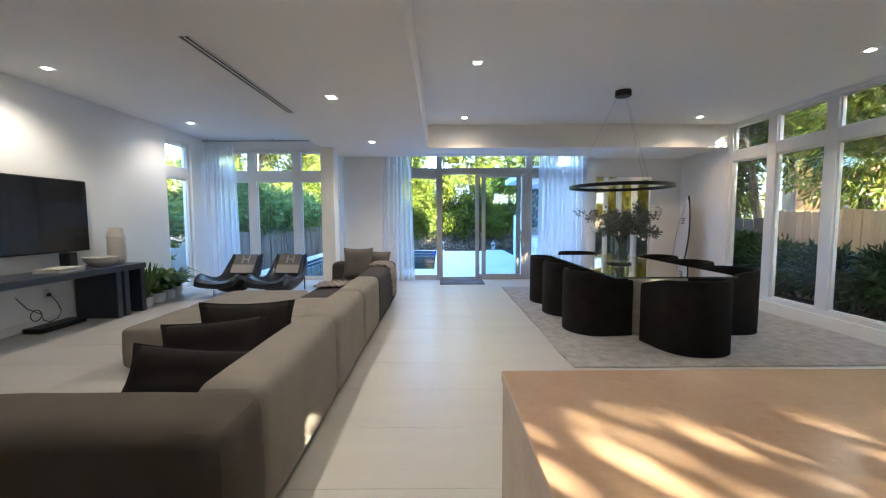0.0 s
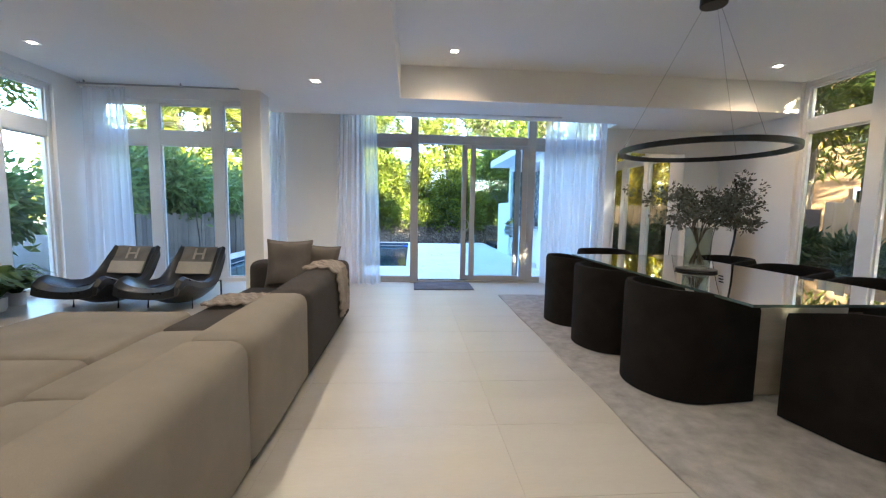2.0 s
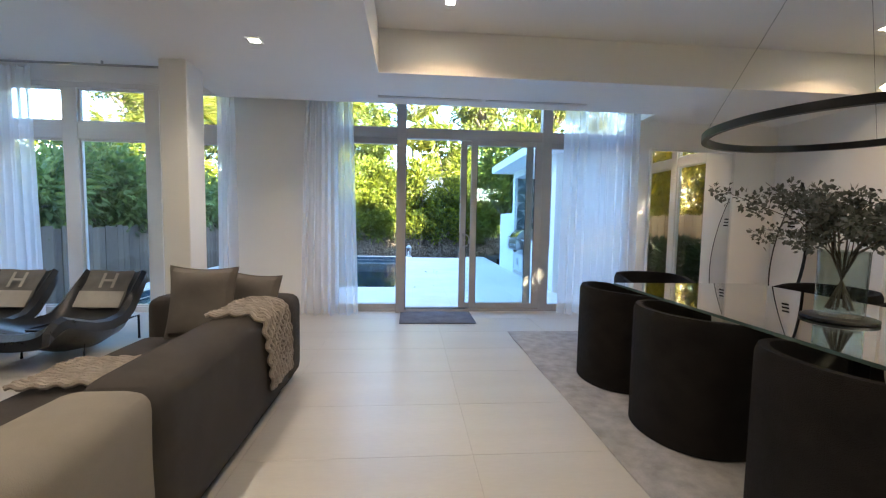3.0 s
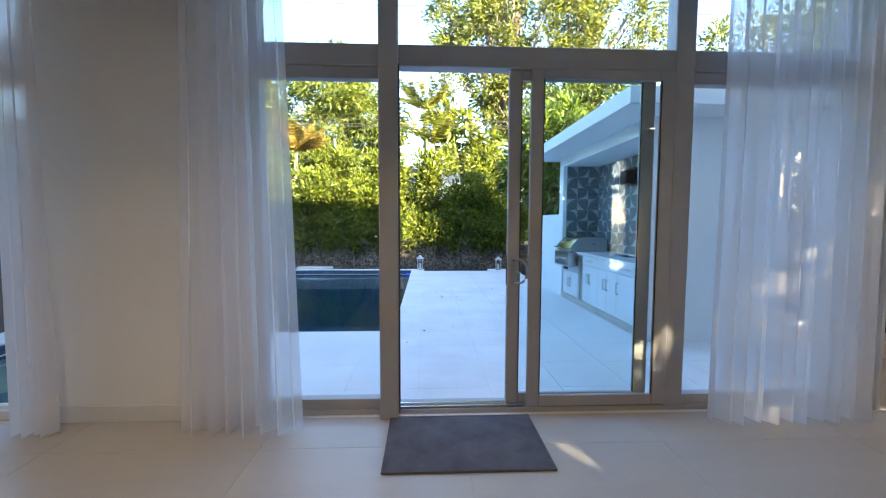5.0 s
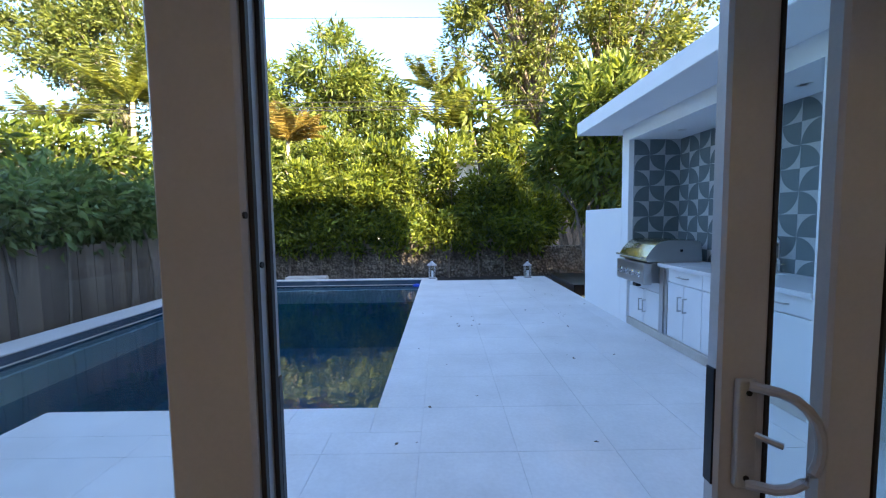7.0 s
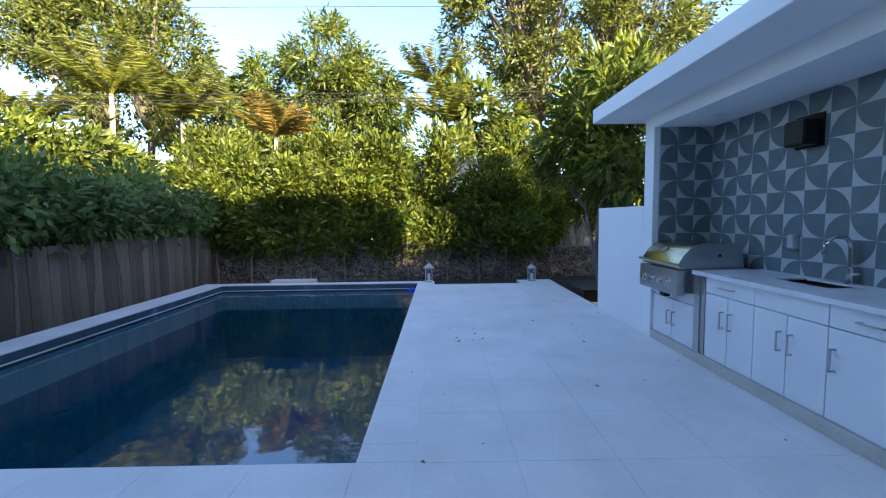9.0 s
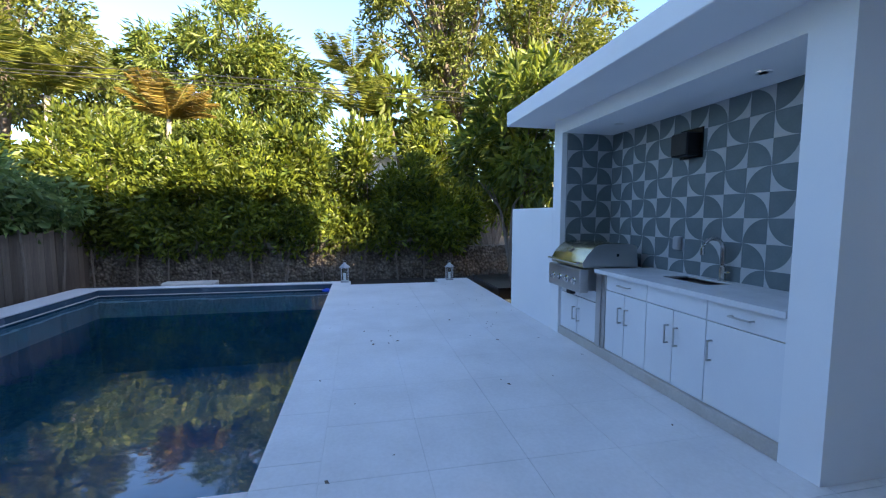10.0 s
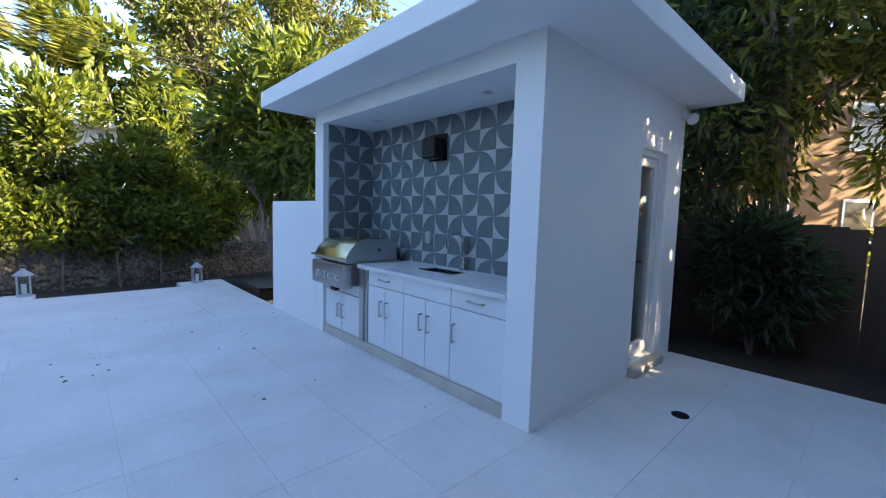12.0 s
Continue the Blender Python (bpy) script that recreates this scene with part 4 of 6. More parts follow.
def numpy_mesh(name, verts, tris, mat):
    me = bpy.data.meshes.new(name)
    me.vertices.add(len(verts))
    me.vertices.foreach_set("co", np.asarray(verts, dtype=np.float32).ravel())
    me.loops.add(len(tris) * 3)
    me.loops.foreach_set("vertex_index", np.asarray(tris, dtype=np.int32).ravel())
    me.polygons.add(len(tris))
    me.polygons.foreach_set("loop_start", np.arange(0, len(tris) * 3, 3, dtype=np.int32))
    me.polygons.foreach_set("loop_total", np.full(len(tris), 3, dtype=np.int32))
    me.materials.append(mat)
    me.update()
    me.validate()
    return new(name, me)


def unit(a):
    return a / np.maximum(np.linalg.norm(a, axis=1, keepdims=True), 1e-6)


def leaf_arrays(rng, pos, way, length, ratio, fold=0.12):
    n = len(pos)
    way = unit(way)
    side = unit(np.cross(way, rng.normal(size=(n, 3))))
    nor = np.cross(way, side)
    length = length[:, None]
    mid = pos + way * length * 0.45
    v = np.stack([pos, mid + side * length * ratio / 2 + nor * length * fold, pos + way * length - nor * length * fold * 0.5, mid - side * length * ratio / 2 + nor * length * fold], axis=1).reshape(-1, 3)
    i = np.arange(n)[:, None] * 4
    tri = np.concatenate([i + np.array([[0, 1, 2]]), i + np.array([[0, 2, 3]])])
    return v, tri


def leaves(name, rng, centres, each, spread, length, ratio, mat, parent, droop=0.3, out_from=None, jitter=0.25):
    centres = np.asarray(centres, dtype=float)
    off = rng.normal(size=(len(centres) * each, 3)) * spread * 0.62
    pos = np.repeat(centres, each, axis=0) + off
    way = unit(off) * 1.1 + rng.normal(size=pos.shape) * 0.6 + np.array([0, 0, 0.15 - droop])
    if out_from is not None:
        way += unit(pos - np.asarray(out_from)) * 0.9
    ln = length * (1 + jitter * rng.normal(size=len(pos)).clip(-2, 2))
    v, tri = leaf_arrays(rng, pos, way, ln, ratio)
    ob = numpy_mesh(name, v, tri, mat)
    ob.parent = parent
    return ob


# pot plants in the corner
def pot_plant(x, y, r, h, n, leaf_len, spiky, seed, label):
    t = thing("potted_plant", x, y, 0, 0, label, "houseplant", "pot plants by the window")
    bm = bmesh.new()
    lathe(bm, [(r * 0.8, 0), (r * 0.95, h * 0.3), (r, h), (r * 0.9, h), (r * 0.88, h * 0.85), (0.01, h * 0.85)], 28)
    part("pot", bm, POT_WHITE, t, "plain white pot")
    bm = bmesh.new()
    lathe(bm, [(0.01, h * 0.80), (r * 0.86, h * 0.86), (r * 0.5, h * 0.88), (0.01, h * 0.88)], 20)
    part("soil", bm, SOIL, t)
    rng = np.random.default_rng(seed)
    bm = bmesh.new()
    for k in range(n):
        a = rng.uniform(0, math.tau)
        reach = leaf_len * rng.uniform(0.25, 0.5) if spiky else leaf_len * rng.uniform(0.5, 1.0)
        top = leaf_len * rng.uniform(0.8, 1.1) if spiky else leaf_len * rng.uniform(0.3, 0.75)
        c, s = math.cos(a), math.sin(a)
        prev = None
        steps = 6
        for q in range(steps + 1):
            u = q / steps
            rr = r * 0.3 + reach * u
            z = h * 0.86 + top * (u if spiky else math.sin(min(1, u * 1.15) * math.pi * 0.72))
            w = (0.028 if spiky else 0.045) * math.sin(math.pi * min(0.97, 0.12 + u * 0.85))
            pair = (bm.verts.new((c * rr - s * w, s * rr + c * w, z)), bm.verts.new((c * rr + s * w, s * rr - c * w, z)))
            if prev:
                bm.faces.new((prev[0], prev[1], pair[1], pair[0]))
            prev = pair
    part("leaves", bm, LEAF_POT, t, "arching green leaves")


pot_plant(-3.90, 8.32, 0.10, 0.15, 24, 0.52, True, 1, "spiky green snake plant in a white pot")
pot_plant(-3.95, 8.66, 0.12, 0.16, 80, 0.50, False, 2, "bushy green fern in a white pot")
pot_plant(-4.02, 9.02, 0.12, 0.16, 76, 0.54, False, 3, "bushy green fern beside the window")
pot_plant(-4.08, 9.36, 0.10, 0.16, 50, 0.38, False, 4, "small green fern in a white pot")

# ---- dining group ----
t = thing("rug", 3.8, 7.75, 0.0, 0, "silver-grey short-pile rug under the dining table", "rug")
bm = one_box(-1.75, -2.22, 0.0, 1.75, 2.22, 0.012, 0.004)
bmesh.ops.subdivide_edges(bm, edges=[e for e in bm.edges if e.calc_length() > 1], cuts=40, use_grid_fill=True)
for v in bm.verts:
    if v.co.z > 0.006:
        v.co.z += 0.006 * noise.noise(v.co * 2.5) + 0.003
    v.co.x += 0.02 * noise.noise(Vector((v.co.y * 1.5, 3, 0)))
    v.co.y += 0.02 * noise.noise(Vector((v.co.x * 1.5, 7, 0)))
part("rug_body", bm, RUG, t)

RUG_TOP = 0.02


def barrel_chair():
    t = thing("dining_chair", 0, 0, RUG_TOP, 0, "dark boucle barrel dining chair with a wrap-round back", "chair", "chairs round the table")
    n = 28
    pts = []
    for k in range(n + 1):
        a = math.pi * k / n
        pts.append((0.292 * math.cos(a) * (1.0), -0.05 - 0.29 * math.sin(a) ** 0.8))
    outline = [(0.292, 0.26)] + pts + [(-0.292, 0.26)]
    th = 0.065
    bm = bmesh.new()
    rings = []
    for i, (x, y) in enumerate(outline):
        a, b = Vector(outline[max(0, i - 1)]), Vector(outline[min(len(outline) - 1, i + 1)])
        d = (b - a).normalized()
        nrm = Vector((d.y, -d.x))
        inner = Vector((x, y)) - nrm * th
        s = max(0.0, min(1.0, (y + 0.36) / 0.63))
        top = 0.752 - 0.10 * s ** 2.2
        o = Vector((x, y))
        m = (o + inner) / 2
        rings.append([bm.verts.new(q) for q in ((o.x * 0.985, o.y * 0.985, 0.0), (o.x, o.y, 0.04), (o.x, o.y, top - 0.04), (m.x + (o.x - m.x) * 0.6, m.y + (o.y - m.y) * 0.6, top - 0.008), (m.x + (inner.x - m.x) * 0.6, m.y + (inner.y - m.y) * 0.6, top - 0.008), (inner.x, inner.y, top - 0.04), (inner.x, inner.y, 0.0))])
    for u, v in zip(rings, rings[1:]):
        for k in range(6):
            bm.faces.new((u[k], v[k], v[k + 1], u[k + 1]))
    bm.faces.new(rings[0])
    bm.faces.new(rings[-1][::-1])
    part("backrest", bm, BLACK_BOUCLE, t)
    bm = soft_box(0.44, 0.49, 0.16, 0.05, 0.012)
    part("seat", moved(bm, pose(0, 0.0, 0.31)), BLACK_BOUCLE, t)
    part("base", one_box(-0.215, -0.19, 0.0, 0.215, 0.24, 0.31, 0.02), BLACK_BOUCLE, t)
    return t


ch = barrel_chair()
ch.matrix_basis = pose(2.755, 6.83, RUG_TOP, 0, 0, -84)
for x, y, a in ((2.725, 7.73, -90), (2.72, 8.55, -93), (3.44, 6.12, 10), (4.27, 6.84, 92), (4.32, 7.72, 90), (4.30, 8.55, 88), (3.35, 9.22, 180)):
    copy_thing(ch, pose(x, y, RUG_TOP, 0, 0, a))

t = thing("dining_table", 3.36, 7.50, RUG_TOP, 0, "long clear glass dining table on stone pedestals", "table")
TABLE_GLASS = glass_mat("table_glass", (0.90, 0.95, 0.93), 2.6)
p = part("tabletop", one_box(-0.66, -1.32, 0.715, 0.66, 1.32, 0.733), TABLE_GLASS, t, "clear polished glass top")
bm = bmesh.new()
for b in ((-0.662, -1.322, 0.662, -1.3195), (-0.662, 1.3195, 0.662, 1.322), (-0.662, -1.3195, -0.6595, 1.3195), (0.6595, -1.3195, 0.662, 1.3195)):
    box(bm, b[0], b[1], 0.716, b[2], b[3], 0.732)
part("glass_edge", bm, surface("green_glass_edge", (0.06, 0.09, 0.08), (0.10, 0.14, 0.125), 0.1, big=3, fine=60, bump=0), t, "green polished glass edge")
for y in (-0.72, 0.72):
    bm = bmesh.new()
    ring = []
    for z, hx, hy in ((0.0, 0.26, 0.20), (0.05, 0.26, 0.20), (0.60, 0.34, 0.26), (0.714, 0.34, 0.26)):
        ring.append([bm.verts.new((sx * hx, y + sy * hy, z)) for sx, sy in ((-1, -1), (1, -1), (1, 1), (-1, 1))])
    for u, v in zip(ring, ring[1:]):
        for k in range(4):
            bm.faces.new((u[k], u[(k + 1) % 4], v[(k + 1) % 4], v[k]))
    bm.faces.new(ring[0][::-1])
    bm.faces.new(ring[-1])
    bmesh.ops.bevel(bm, geom=list(bm.edges), offset=0.015, segments=2, profile=0.5, affect="EDGES", clamp_overlap=True)
    part("pedestal", bm, PEDESTAL, t, "pale stone pedestal")

TT = RUG_TOP + 0.734
t = thing("glass_vase", 3.31, 7.49, TT, 0, "clear glass vase of grey-green branches on a dark tray", "vase")
bm = bmesh.new()
lathe(bm, [(0.155, 0.0), (0.165, 0.004), (0.165, 0.018), (0.155, 0.022), (0.01, 0.02)], 40)
part("tray", bm, BLACK_METAL, t, "round black tray")
bm = bmesh.new()
lathe(bm, [(0.095, 0.023), (0.105, 0.04), (0.108, 0.36), (0.11, 0.385), (0.103, 0.385), (0.100, 0.05), (0.01, 0.04)], 36)
v = part("body", bm, glass_mat("vase_glass", (0.82, 0.86, 0.84), 1.6), t, "clear glass cylinder")
rng = random.Random(11)
bm = bmesh.new()
tips = []
for k in range(26):
    a, reach, top = rng.uniform(0, math.tau), rng.uniform(0.12, 0.62), rng.uniform(0.42, 0.80)
    top -= 0.25 * max(0, reach - 0.35)
    c, s = math.cos(a), math.sin(a)
    base = (-c * 0.06, -s * 0.06, 0.06)
    mid = (c * reach * 0.32, s * reach * 0.32, 0.28 + top * 0.35)
    end = (c * reach, s * reach, top)
    tube(bm, [base, (c * 0.05, s * 0.05, 0.36), mid, end], [0.004, 0.0035, 0.003, 0.0015], 5)
    for q in range(14):
        u = rng.uniform(0.15, 1.05)
        tips.append([mid[i] + (end[i] - mid[i]) * u + rng.uniform(-0.035, 0.035) for i in range(3)])
part("stems", bm, BARK, t, "thin woody stems")
lv = leaves("foliage", np.random.default_rng(5), tips, 12, 0.030, 0.031, 0.62, LEAF_GREY, t, droop=0.0)

t = thing("ring_pendant", 3.33, 7.55, 1.815, 0, "large thin black ring pendant lamp on wires", "pendant lamp")
bm = bmesh.new()
R = 0.665
lathe_pts = [(R - 0.016, -0.022), (R + 0.016, -0.022), (R + 0.016, 0.022), (R - 0.016, 0.022)]
rings = [[bm.verts.new((r * math.cos(k * math.tau / 72), r * math.sin(k * math.tau / 72), z)) for k in range(72)] for r, z in lathe_pts]
for i in range(4):
    u, v = rings[i], rings[(i + 1) % 4]
    for k in range(72):
        bm.faces.new((u[k], u[(k + 1) % 72], v[(k + 1) % 72], v[k]))
part("ring", bm, BLACK_METAL, t)
bm = bmesh.new()
lathe(bm, [(0.10, 1.225), (0.105, 1.23), (0.105, 1.30), (0.10, 1.305)], 32)
part("canopy", bm, BLACK_METAL, t, "black ceiling canopy")
for a in (0.5, 2.6, 4.7):
    bm = bmesh.new()
    tube(bm, [(R * math.cos(a), R * math.sin(a), 0.02), (0.07 * math.cos(a), 0.07 * math.sin(a), 1.23)], 0.0010, 5)
    part("wire", bm, BLACK_METAL, t, "thin steel wire")

# surfboard in the far corner
t = thing("surfboard", 6.02, 10.35, 0.0, 0, "white surfboard with a black edge leaning in the corner", "surfboard")
t.matrix_basis = pose(5.80, 10.42, 0.004, 0, 7.5, 0)
n = 28
SURF_WHITE = surface("board_white", (0.66, 0.65, 0.63), (0.74, 0.73, 0.71), 0.25, big=2, fine=60, bump=0.01)


def board(scale, thick, off):
    bm = bmesh.new()
    front, back = [], []
    for k in range(n + 1):
        u = k / n
        w = 0.25 * scale * max(0.02, (math.sin(math.pi * u ** 0.85)) ** 0.75)
        z = 0.93 + (u - 0.5) * 1.86 * (0.5 + 0.5 * scale)
        front.append((bm.verts.new((off, -w, z)), bm.verts.new((off - thick / 2, 0, z)), bm.verts.new((off, w, z)), bm.verts.new((off + thick / 2, 0, z))))
    for a, b in zip(front, front[1:]):
        for k in range(4):
            bm.faces.new((a[k], a[(k + 1) % 4], b[(k + 1) % 4], b[k]))
    bm.faces.new(front[0][::-1])
    bm.faces.new(front[-1])
    return bm


part("rail_edge", board(1.0, 0.05, 0.0), BLACK_METAL, t, "glossy black edge")
part("deck", board(0.86, 0.05, -0.012), SURF_WHITE, t, "glossy white deck")
for dz, w in ((1.36, 0.05), (1.31, 0.05), (1.26, 0.05)):
    part("mark", one_box(-0.042, -w, dz, -0.036, w, dz + 0.022), BLACK_METAL, t, "small black mark")

# island near the start of the walk
t = thing("kitchen_island", 2.2, 2.1, 0, 0, "tan quartz kitchen island with a waterfall side", "island")
part("worktop", one_box(-1.135, -1.2, 0.745, 1.1, 1.315, 0.79, 0.004), ISLAND, t)
part("side_panel", one_box(-1.13, -1.19, 0.0, -1.09, 1.31, 0.744, 0.003), ISLAND, t)
part("cabinet", one_box(-1.088, -1.15, 0.0, 1.06, 1.29, 0.743, 0.004), CAB_WHITE, t)

# ---- outdoor kitchen ----
CT = 0.85
t = thing("outdoor_counter", 0, 0, 0, 0, "white quartz counter of the outdoor kitchen", "worktop")
SX0, SX1, SY0, SY1 = 3.90, 4.17, 13.92, 14.40
bm = bmesh.new()
for b in ((3.585, 13.054, 4.272, SY0), (3.585, SY1, 4.272, 14.985), (3.585, SY0, SX0, SY1), (SX1, SY0, 4.272, SY1)):
    box(bm, b[0], b[1], 0.812, b[2], b[3], CT)
part("slab", bm, QUARTZ, t)
t = thing("sink", 0, 0, 0, 0, "undermounted steel sink set in the counter", "sink")
bm = bmesh.new()
for b in ((SX0 - 0.006, SY0, 0.62, SX0, SY1, 0.835), (SX1, SY0, 0.62, SX1 + 0.006, SY1, 0.835), (SX0, SY0 - 0.006, 0.62, SX1, SY0, 0.835), (SX0, SY1, 0.62, SX1, SY1 + 0.006, 0.835), (SX0, SY0, 0.61, SX1, SY1, 0.62)):
    box(bm, *b)
part("bowl", bm, STEEL, t)
bm = bmesh.new()
lathe(bm, [(0.04, 0.621), (0.04, 0.626), (0.01, 0.624)], 20, 4.03, 14.16)
part("drain", bm, CHROME, t)
t = thing("faucet", 4.21, 14.08, CT, 0, "chrome gooseneck tap beside the sink", "tap")
bm = bmesh.new()
lathe(bm, [(0.034, 0), (0.034, 0.012), (0.025, 0.02), (0.025, 0.12), (0.016, 0.13)], 20)
part("body", bm, CHROME, t)
bm = bmesh.new()
arc = [(0, 0, 0.11), (0, 0, 0.26)] + [(-0.085 + 0.085 * math.cos(a), 0.04 * (1 - math.cos(a)) / 2, 0.26 + 0.10 * math.sin(a)) for a in [math.pi * k / 10 for k in range(1, 11)]] + [(-0.17, 0.04, 0.22)]
tube(bm, arc, 0.0165, 12)
part("spout", bm, CHROME, t)
bm = bmesh.new()
tube(bm, [(0, -0.015, 0.07), (0, -0.07, 0.085)], 0.007, 8)
part("lever", bm, CHROME, t)


def pull(parent, y, z, length, vertical):
    bm = bmesh.new()
    x = 3.628
    if vertical:
        pts = [(x, y, z), (x - 0.034, y, z), (x - 0.034, y, z + length), (x, y, z + length)]
    else:
        pts = [(x, y, z), (x - 0.034, y, z), (x - 0.034, y + length, z), (x, y + length, z)]
    for a, b in zip(pts, pts[1:]):
        lo = [min(p, q) - 0.006 for p, q in zip(a, b)]
        hi = [max(p, q) + 0.006 for p, q in zip(a, b)]
        box(bm, *lo, *hi, 0.002)
    part("handle", bm, STEEL, parent, "brushed steel bar handle")


def cabinet(y0, y1, drawer, doors, handle_drawer, single=None, top=0.81, name_label="white outdoor cabinet unit with steel bar handles"):
    t = thing("cabinet_unit", 0, 0, 0, 0, name_label, "cabinet", "outdoor kitchen cabinets")
    part("body", one_box(3.655, y0 + 0.001, 0.052, 4.26, y1 - 0.001, 0.60 if drawer else top), CAB_WHITE, t)
    if drawer:
        dr = part("drawer", one_box(3.63, y0 + 0.003, 0.662, 3.652, y1 - 0.003, 0.806, 0.002), CAB_WHITE, t)
        part("rail", one_box(3.655, y0 + 0.001, 0.61, 3.70, y1 - 0.001, 0.805), CAB_WHITE, t)
        if handle_drawer:
            pull(dr, (y0 + y1) / 2 - 0.075, 0.735, 0.15, False)
    dtop = 0.654 if drawer else top - 0.006
    step = (y1 - y0) / doors
    for k in range(doors):
        a, b = y0 + k * step + 0.003, y0 + (k + 1) * step - 0.003
        do = part("door", one_box(3.63, a, 0.056, 3.652, b, dtop, 0.002), CAB_WHITE, t)
        hy = (b - 0.045 if k == 0 else a + 0.045) if doors == 2 else b - 0.05
        pull(do, hy, dtop - 0.27, 0.14, True)
    return t


cabinet(13.072, 13.63, True, 1, True)
cabinet(13.63, 14.25, True, 2, False)
cabinet(14.25, 14.84, True, 2, True)
cabinet(14.99, 15.765, False, 2, False, top=0.49, name_label="white cabinet unit below the grill")
t = thing("end_panel", 0, 0, 0, 0, "brushed steel upright panel beside the grill", "panel")
part("panel", one_box(3.622, 14.845, 0.052, 4.25, 14.985, 0.81, 0.003), STEEL, t)
part("lip", one_box(3.61, 14.9, 0.052, 3.621, 14.985, 0.81, 0.002), STEEL, t)
t = thing("filler_panel", 0, 0, 0, 0, "white board panel around the grill", "panel")
part("panel", one_box(3.635, 14.99, 0.494, 4.25, 15.765, 0.60, 0.002), CAB_WHITE, t)
part("upstand", one_box(3.70, 15.0, 0.60, 4.25, 15.06, 0.81, 0.002), CAB_WHITE, t)
struct("plinth", one_box(3.60, 13.054, DECK, 4.25, 15.767, 0.051, 0.004), PLINTH, "beige stone plinth under the cabinets", "plinth")

t = thing("gas_grill", 0, 0, 0, 0, "stainless steel built-in gas grill with a closed hood", "grill")
part("firebox", one_box(3.56, 15.07, 0.601, 4.20, 15.76, 0.845, 0.006), STEEL, t)
part("control_panel", one_box(3.46, 15.05, 0.585, 3.565, 15.765, 0.838, 0.01), STEEL, t)
for k in range(4):
    bm = bmesh.new()
    yy = 15.16 + 0.155 * k
    tube(bm, [(3.462, yy, 0.70), (3.452, yy, 0.70), (3.448, yy, 0.70), (3.425, yy, 0.70)], [0.038, 0.038, 0.026, 0.024], 18)
    part("knob", bm, CHROME, t, "round chrome control knob")
part("drip_tray", one_box(3.50, 15.30, 0.53, 3.56, 15.40, 0.60, 0.004), BLACK_METAL, t, "dark drip tray catch")
prof = [(3.50, 0.85), (3.49, 0.90), (3.535, 0.975), (3.60, 1.045), (3.66, 1.085), (3.74, 1.10), (4.06, 1.095), (4.12, 1.07), (4.14, 0.85)]
bm = bmesh.new()
ends = [[bm.verts.new((x, yy, z)) for x, z in prof] for yy in (15.06, 15.76)]
for k in range(len(prof)):
    bm.faces.new((ends[0][k], ends[0][(k + 1) % len(prof)], ends[1][(k + 1) % len(prof)], ends[1][k]))
bm.faces.new(ends[0])
bm.faces.new(ends[1][::-1])
bmesh.ops.bevel(bm, geom=list(bm.edges), offset=0.006, segments=2, profile=0.5, affect="EDGES", clamp_overlap=True)
part("hood", bm, surface("heat_tinted_steel", (0.44, 0.40, 0.24), (0.56, 0.52, 0.36), 0.22, 1.0, big=2, fine=90, bump=0.03, stretch=(1, 14, 1)), t, "heat-tinted steel hood")
bm = bmesh.new()
tube(bm, [(3.50, 15.12, 0.90), (3.445, 15.12, 0.90)], 0.009, 8)
tube(bm, [(3.50, 15.70, 0.90), (3.445, 15.70, 0.90)], 0.009, 8)
tube(bm, [(3.445, 15.08, 0.90), (3.445, 15.74, 0.90)], 0.014, 10)
part("hood_handle", bm, CHROME, t, "polished bar handle")
bm = bmesh.new()
tube(bm, [(3.580, 15.44, 1.015), (3.564, 15.44, 1.030)], 0.035, 18)
part("thermometer", bm, CHROME, t, "round chrome thermometer")
for y0 in (15.052, 15.762):
    bm = bmesh.new()
    ends = [[bm.verts.new((x, yy, z)) for x, z in prof] for yy in (y0, y0 + 0.007)]
    for k in range(len(prof)):
        bm.faces.new((ends[0][k], ends[0][(k + 1) % len(prof)], ends[1][(k + 1) % len(prof)], ends[1][k]))
    bm.faces.new(ends[0])
    bm.faces.new(ends[1][::-1])
    part("hood_side", bm, STEEL, t, "brushed steel hood end plate")
part("side_hole", one_box(3.88, 15.047, 0.965, 3.91, 15.053, 0.995, 0.002), GASKET, t)

t = thing("wall_speaker", 4.27, 14.53, 1.93, 0, "black box loudspeaker on the tiled wall", "speaker")
part("cabinet", one_box(-0.16, -0.11, 0.015, -0.02, 0.09, 0.225, 0.01), BLACK_METAL, t)
part("bracket", one_box(-0.0, -0.13, 0.0, -0.0 - 0.019, 0.13, 0.27, 0.002), BLACK_METAL, t)
part("grille", one_box(-0.166, -0.10, 0.03, -0.161, 0.08, 0.21), GASKET, t)
t = thing("wall_socket", 4.262, 14.62, 1.07, 0, "grey weatherproof socket box on the tiles", "socket")
part("cover", one_box(-0.045, -0.04, 0.0, 0.0, 0.04, 0.13, 0.008), FRAME_G, t)
part("lid", one_box(-0.055, -0.034, 0.012, -0.046, 0.034, 0.118, 0.004), FRAME_G, t)


def pavilion_light(x, y):
    t = thing("downlight", x, y, 2.38, 0, "small round lit downlight in the soffit", "downlight", "recessed ceiling lights")
    bm = bmesh.new()
    lathe(bm, [(0.05, -0.006), (0.05, -0.001), (0.03, -0.001), (0.03, -0.006)], 20)
    part("trim_ring", bm, FRAME_W, t)
    bm = bmesh.new()
    lathe(bm, [(0.028, -0.004), (0.028, -0.001), (0.01, -0.001)], 16)
    part("lens", bm, SPOT_GLOW, t, "glowing warm lens")


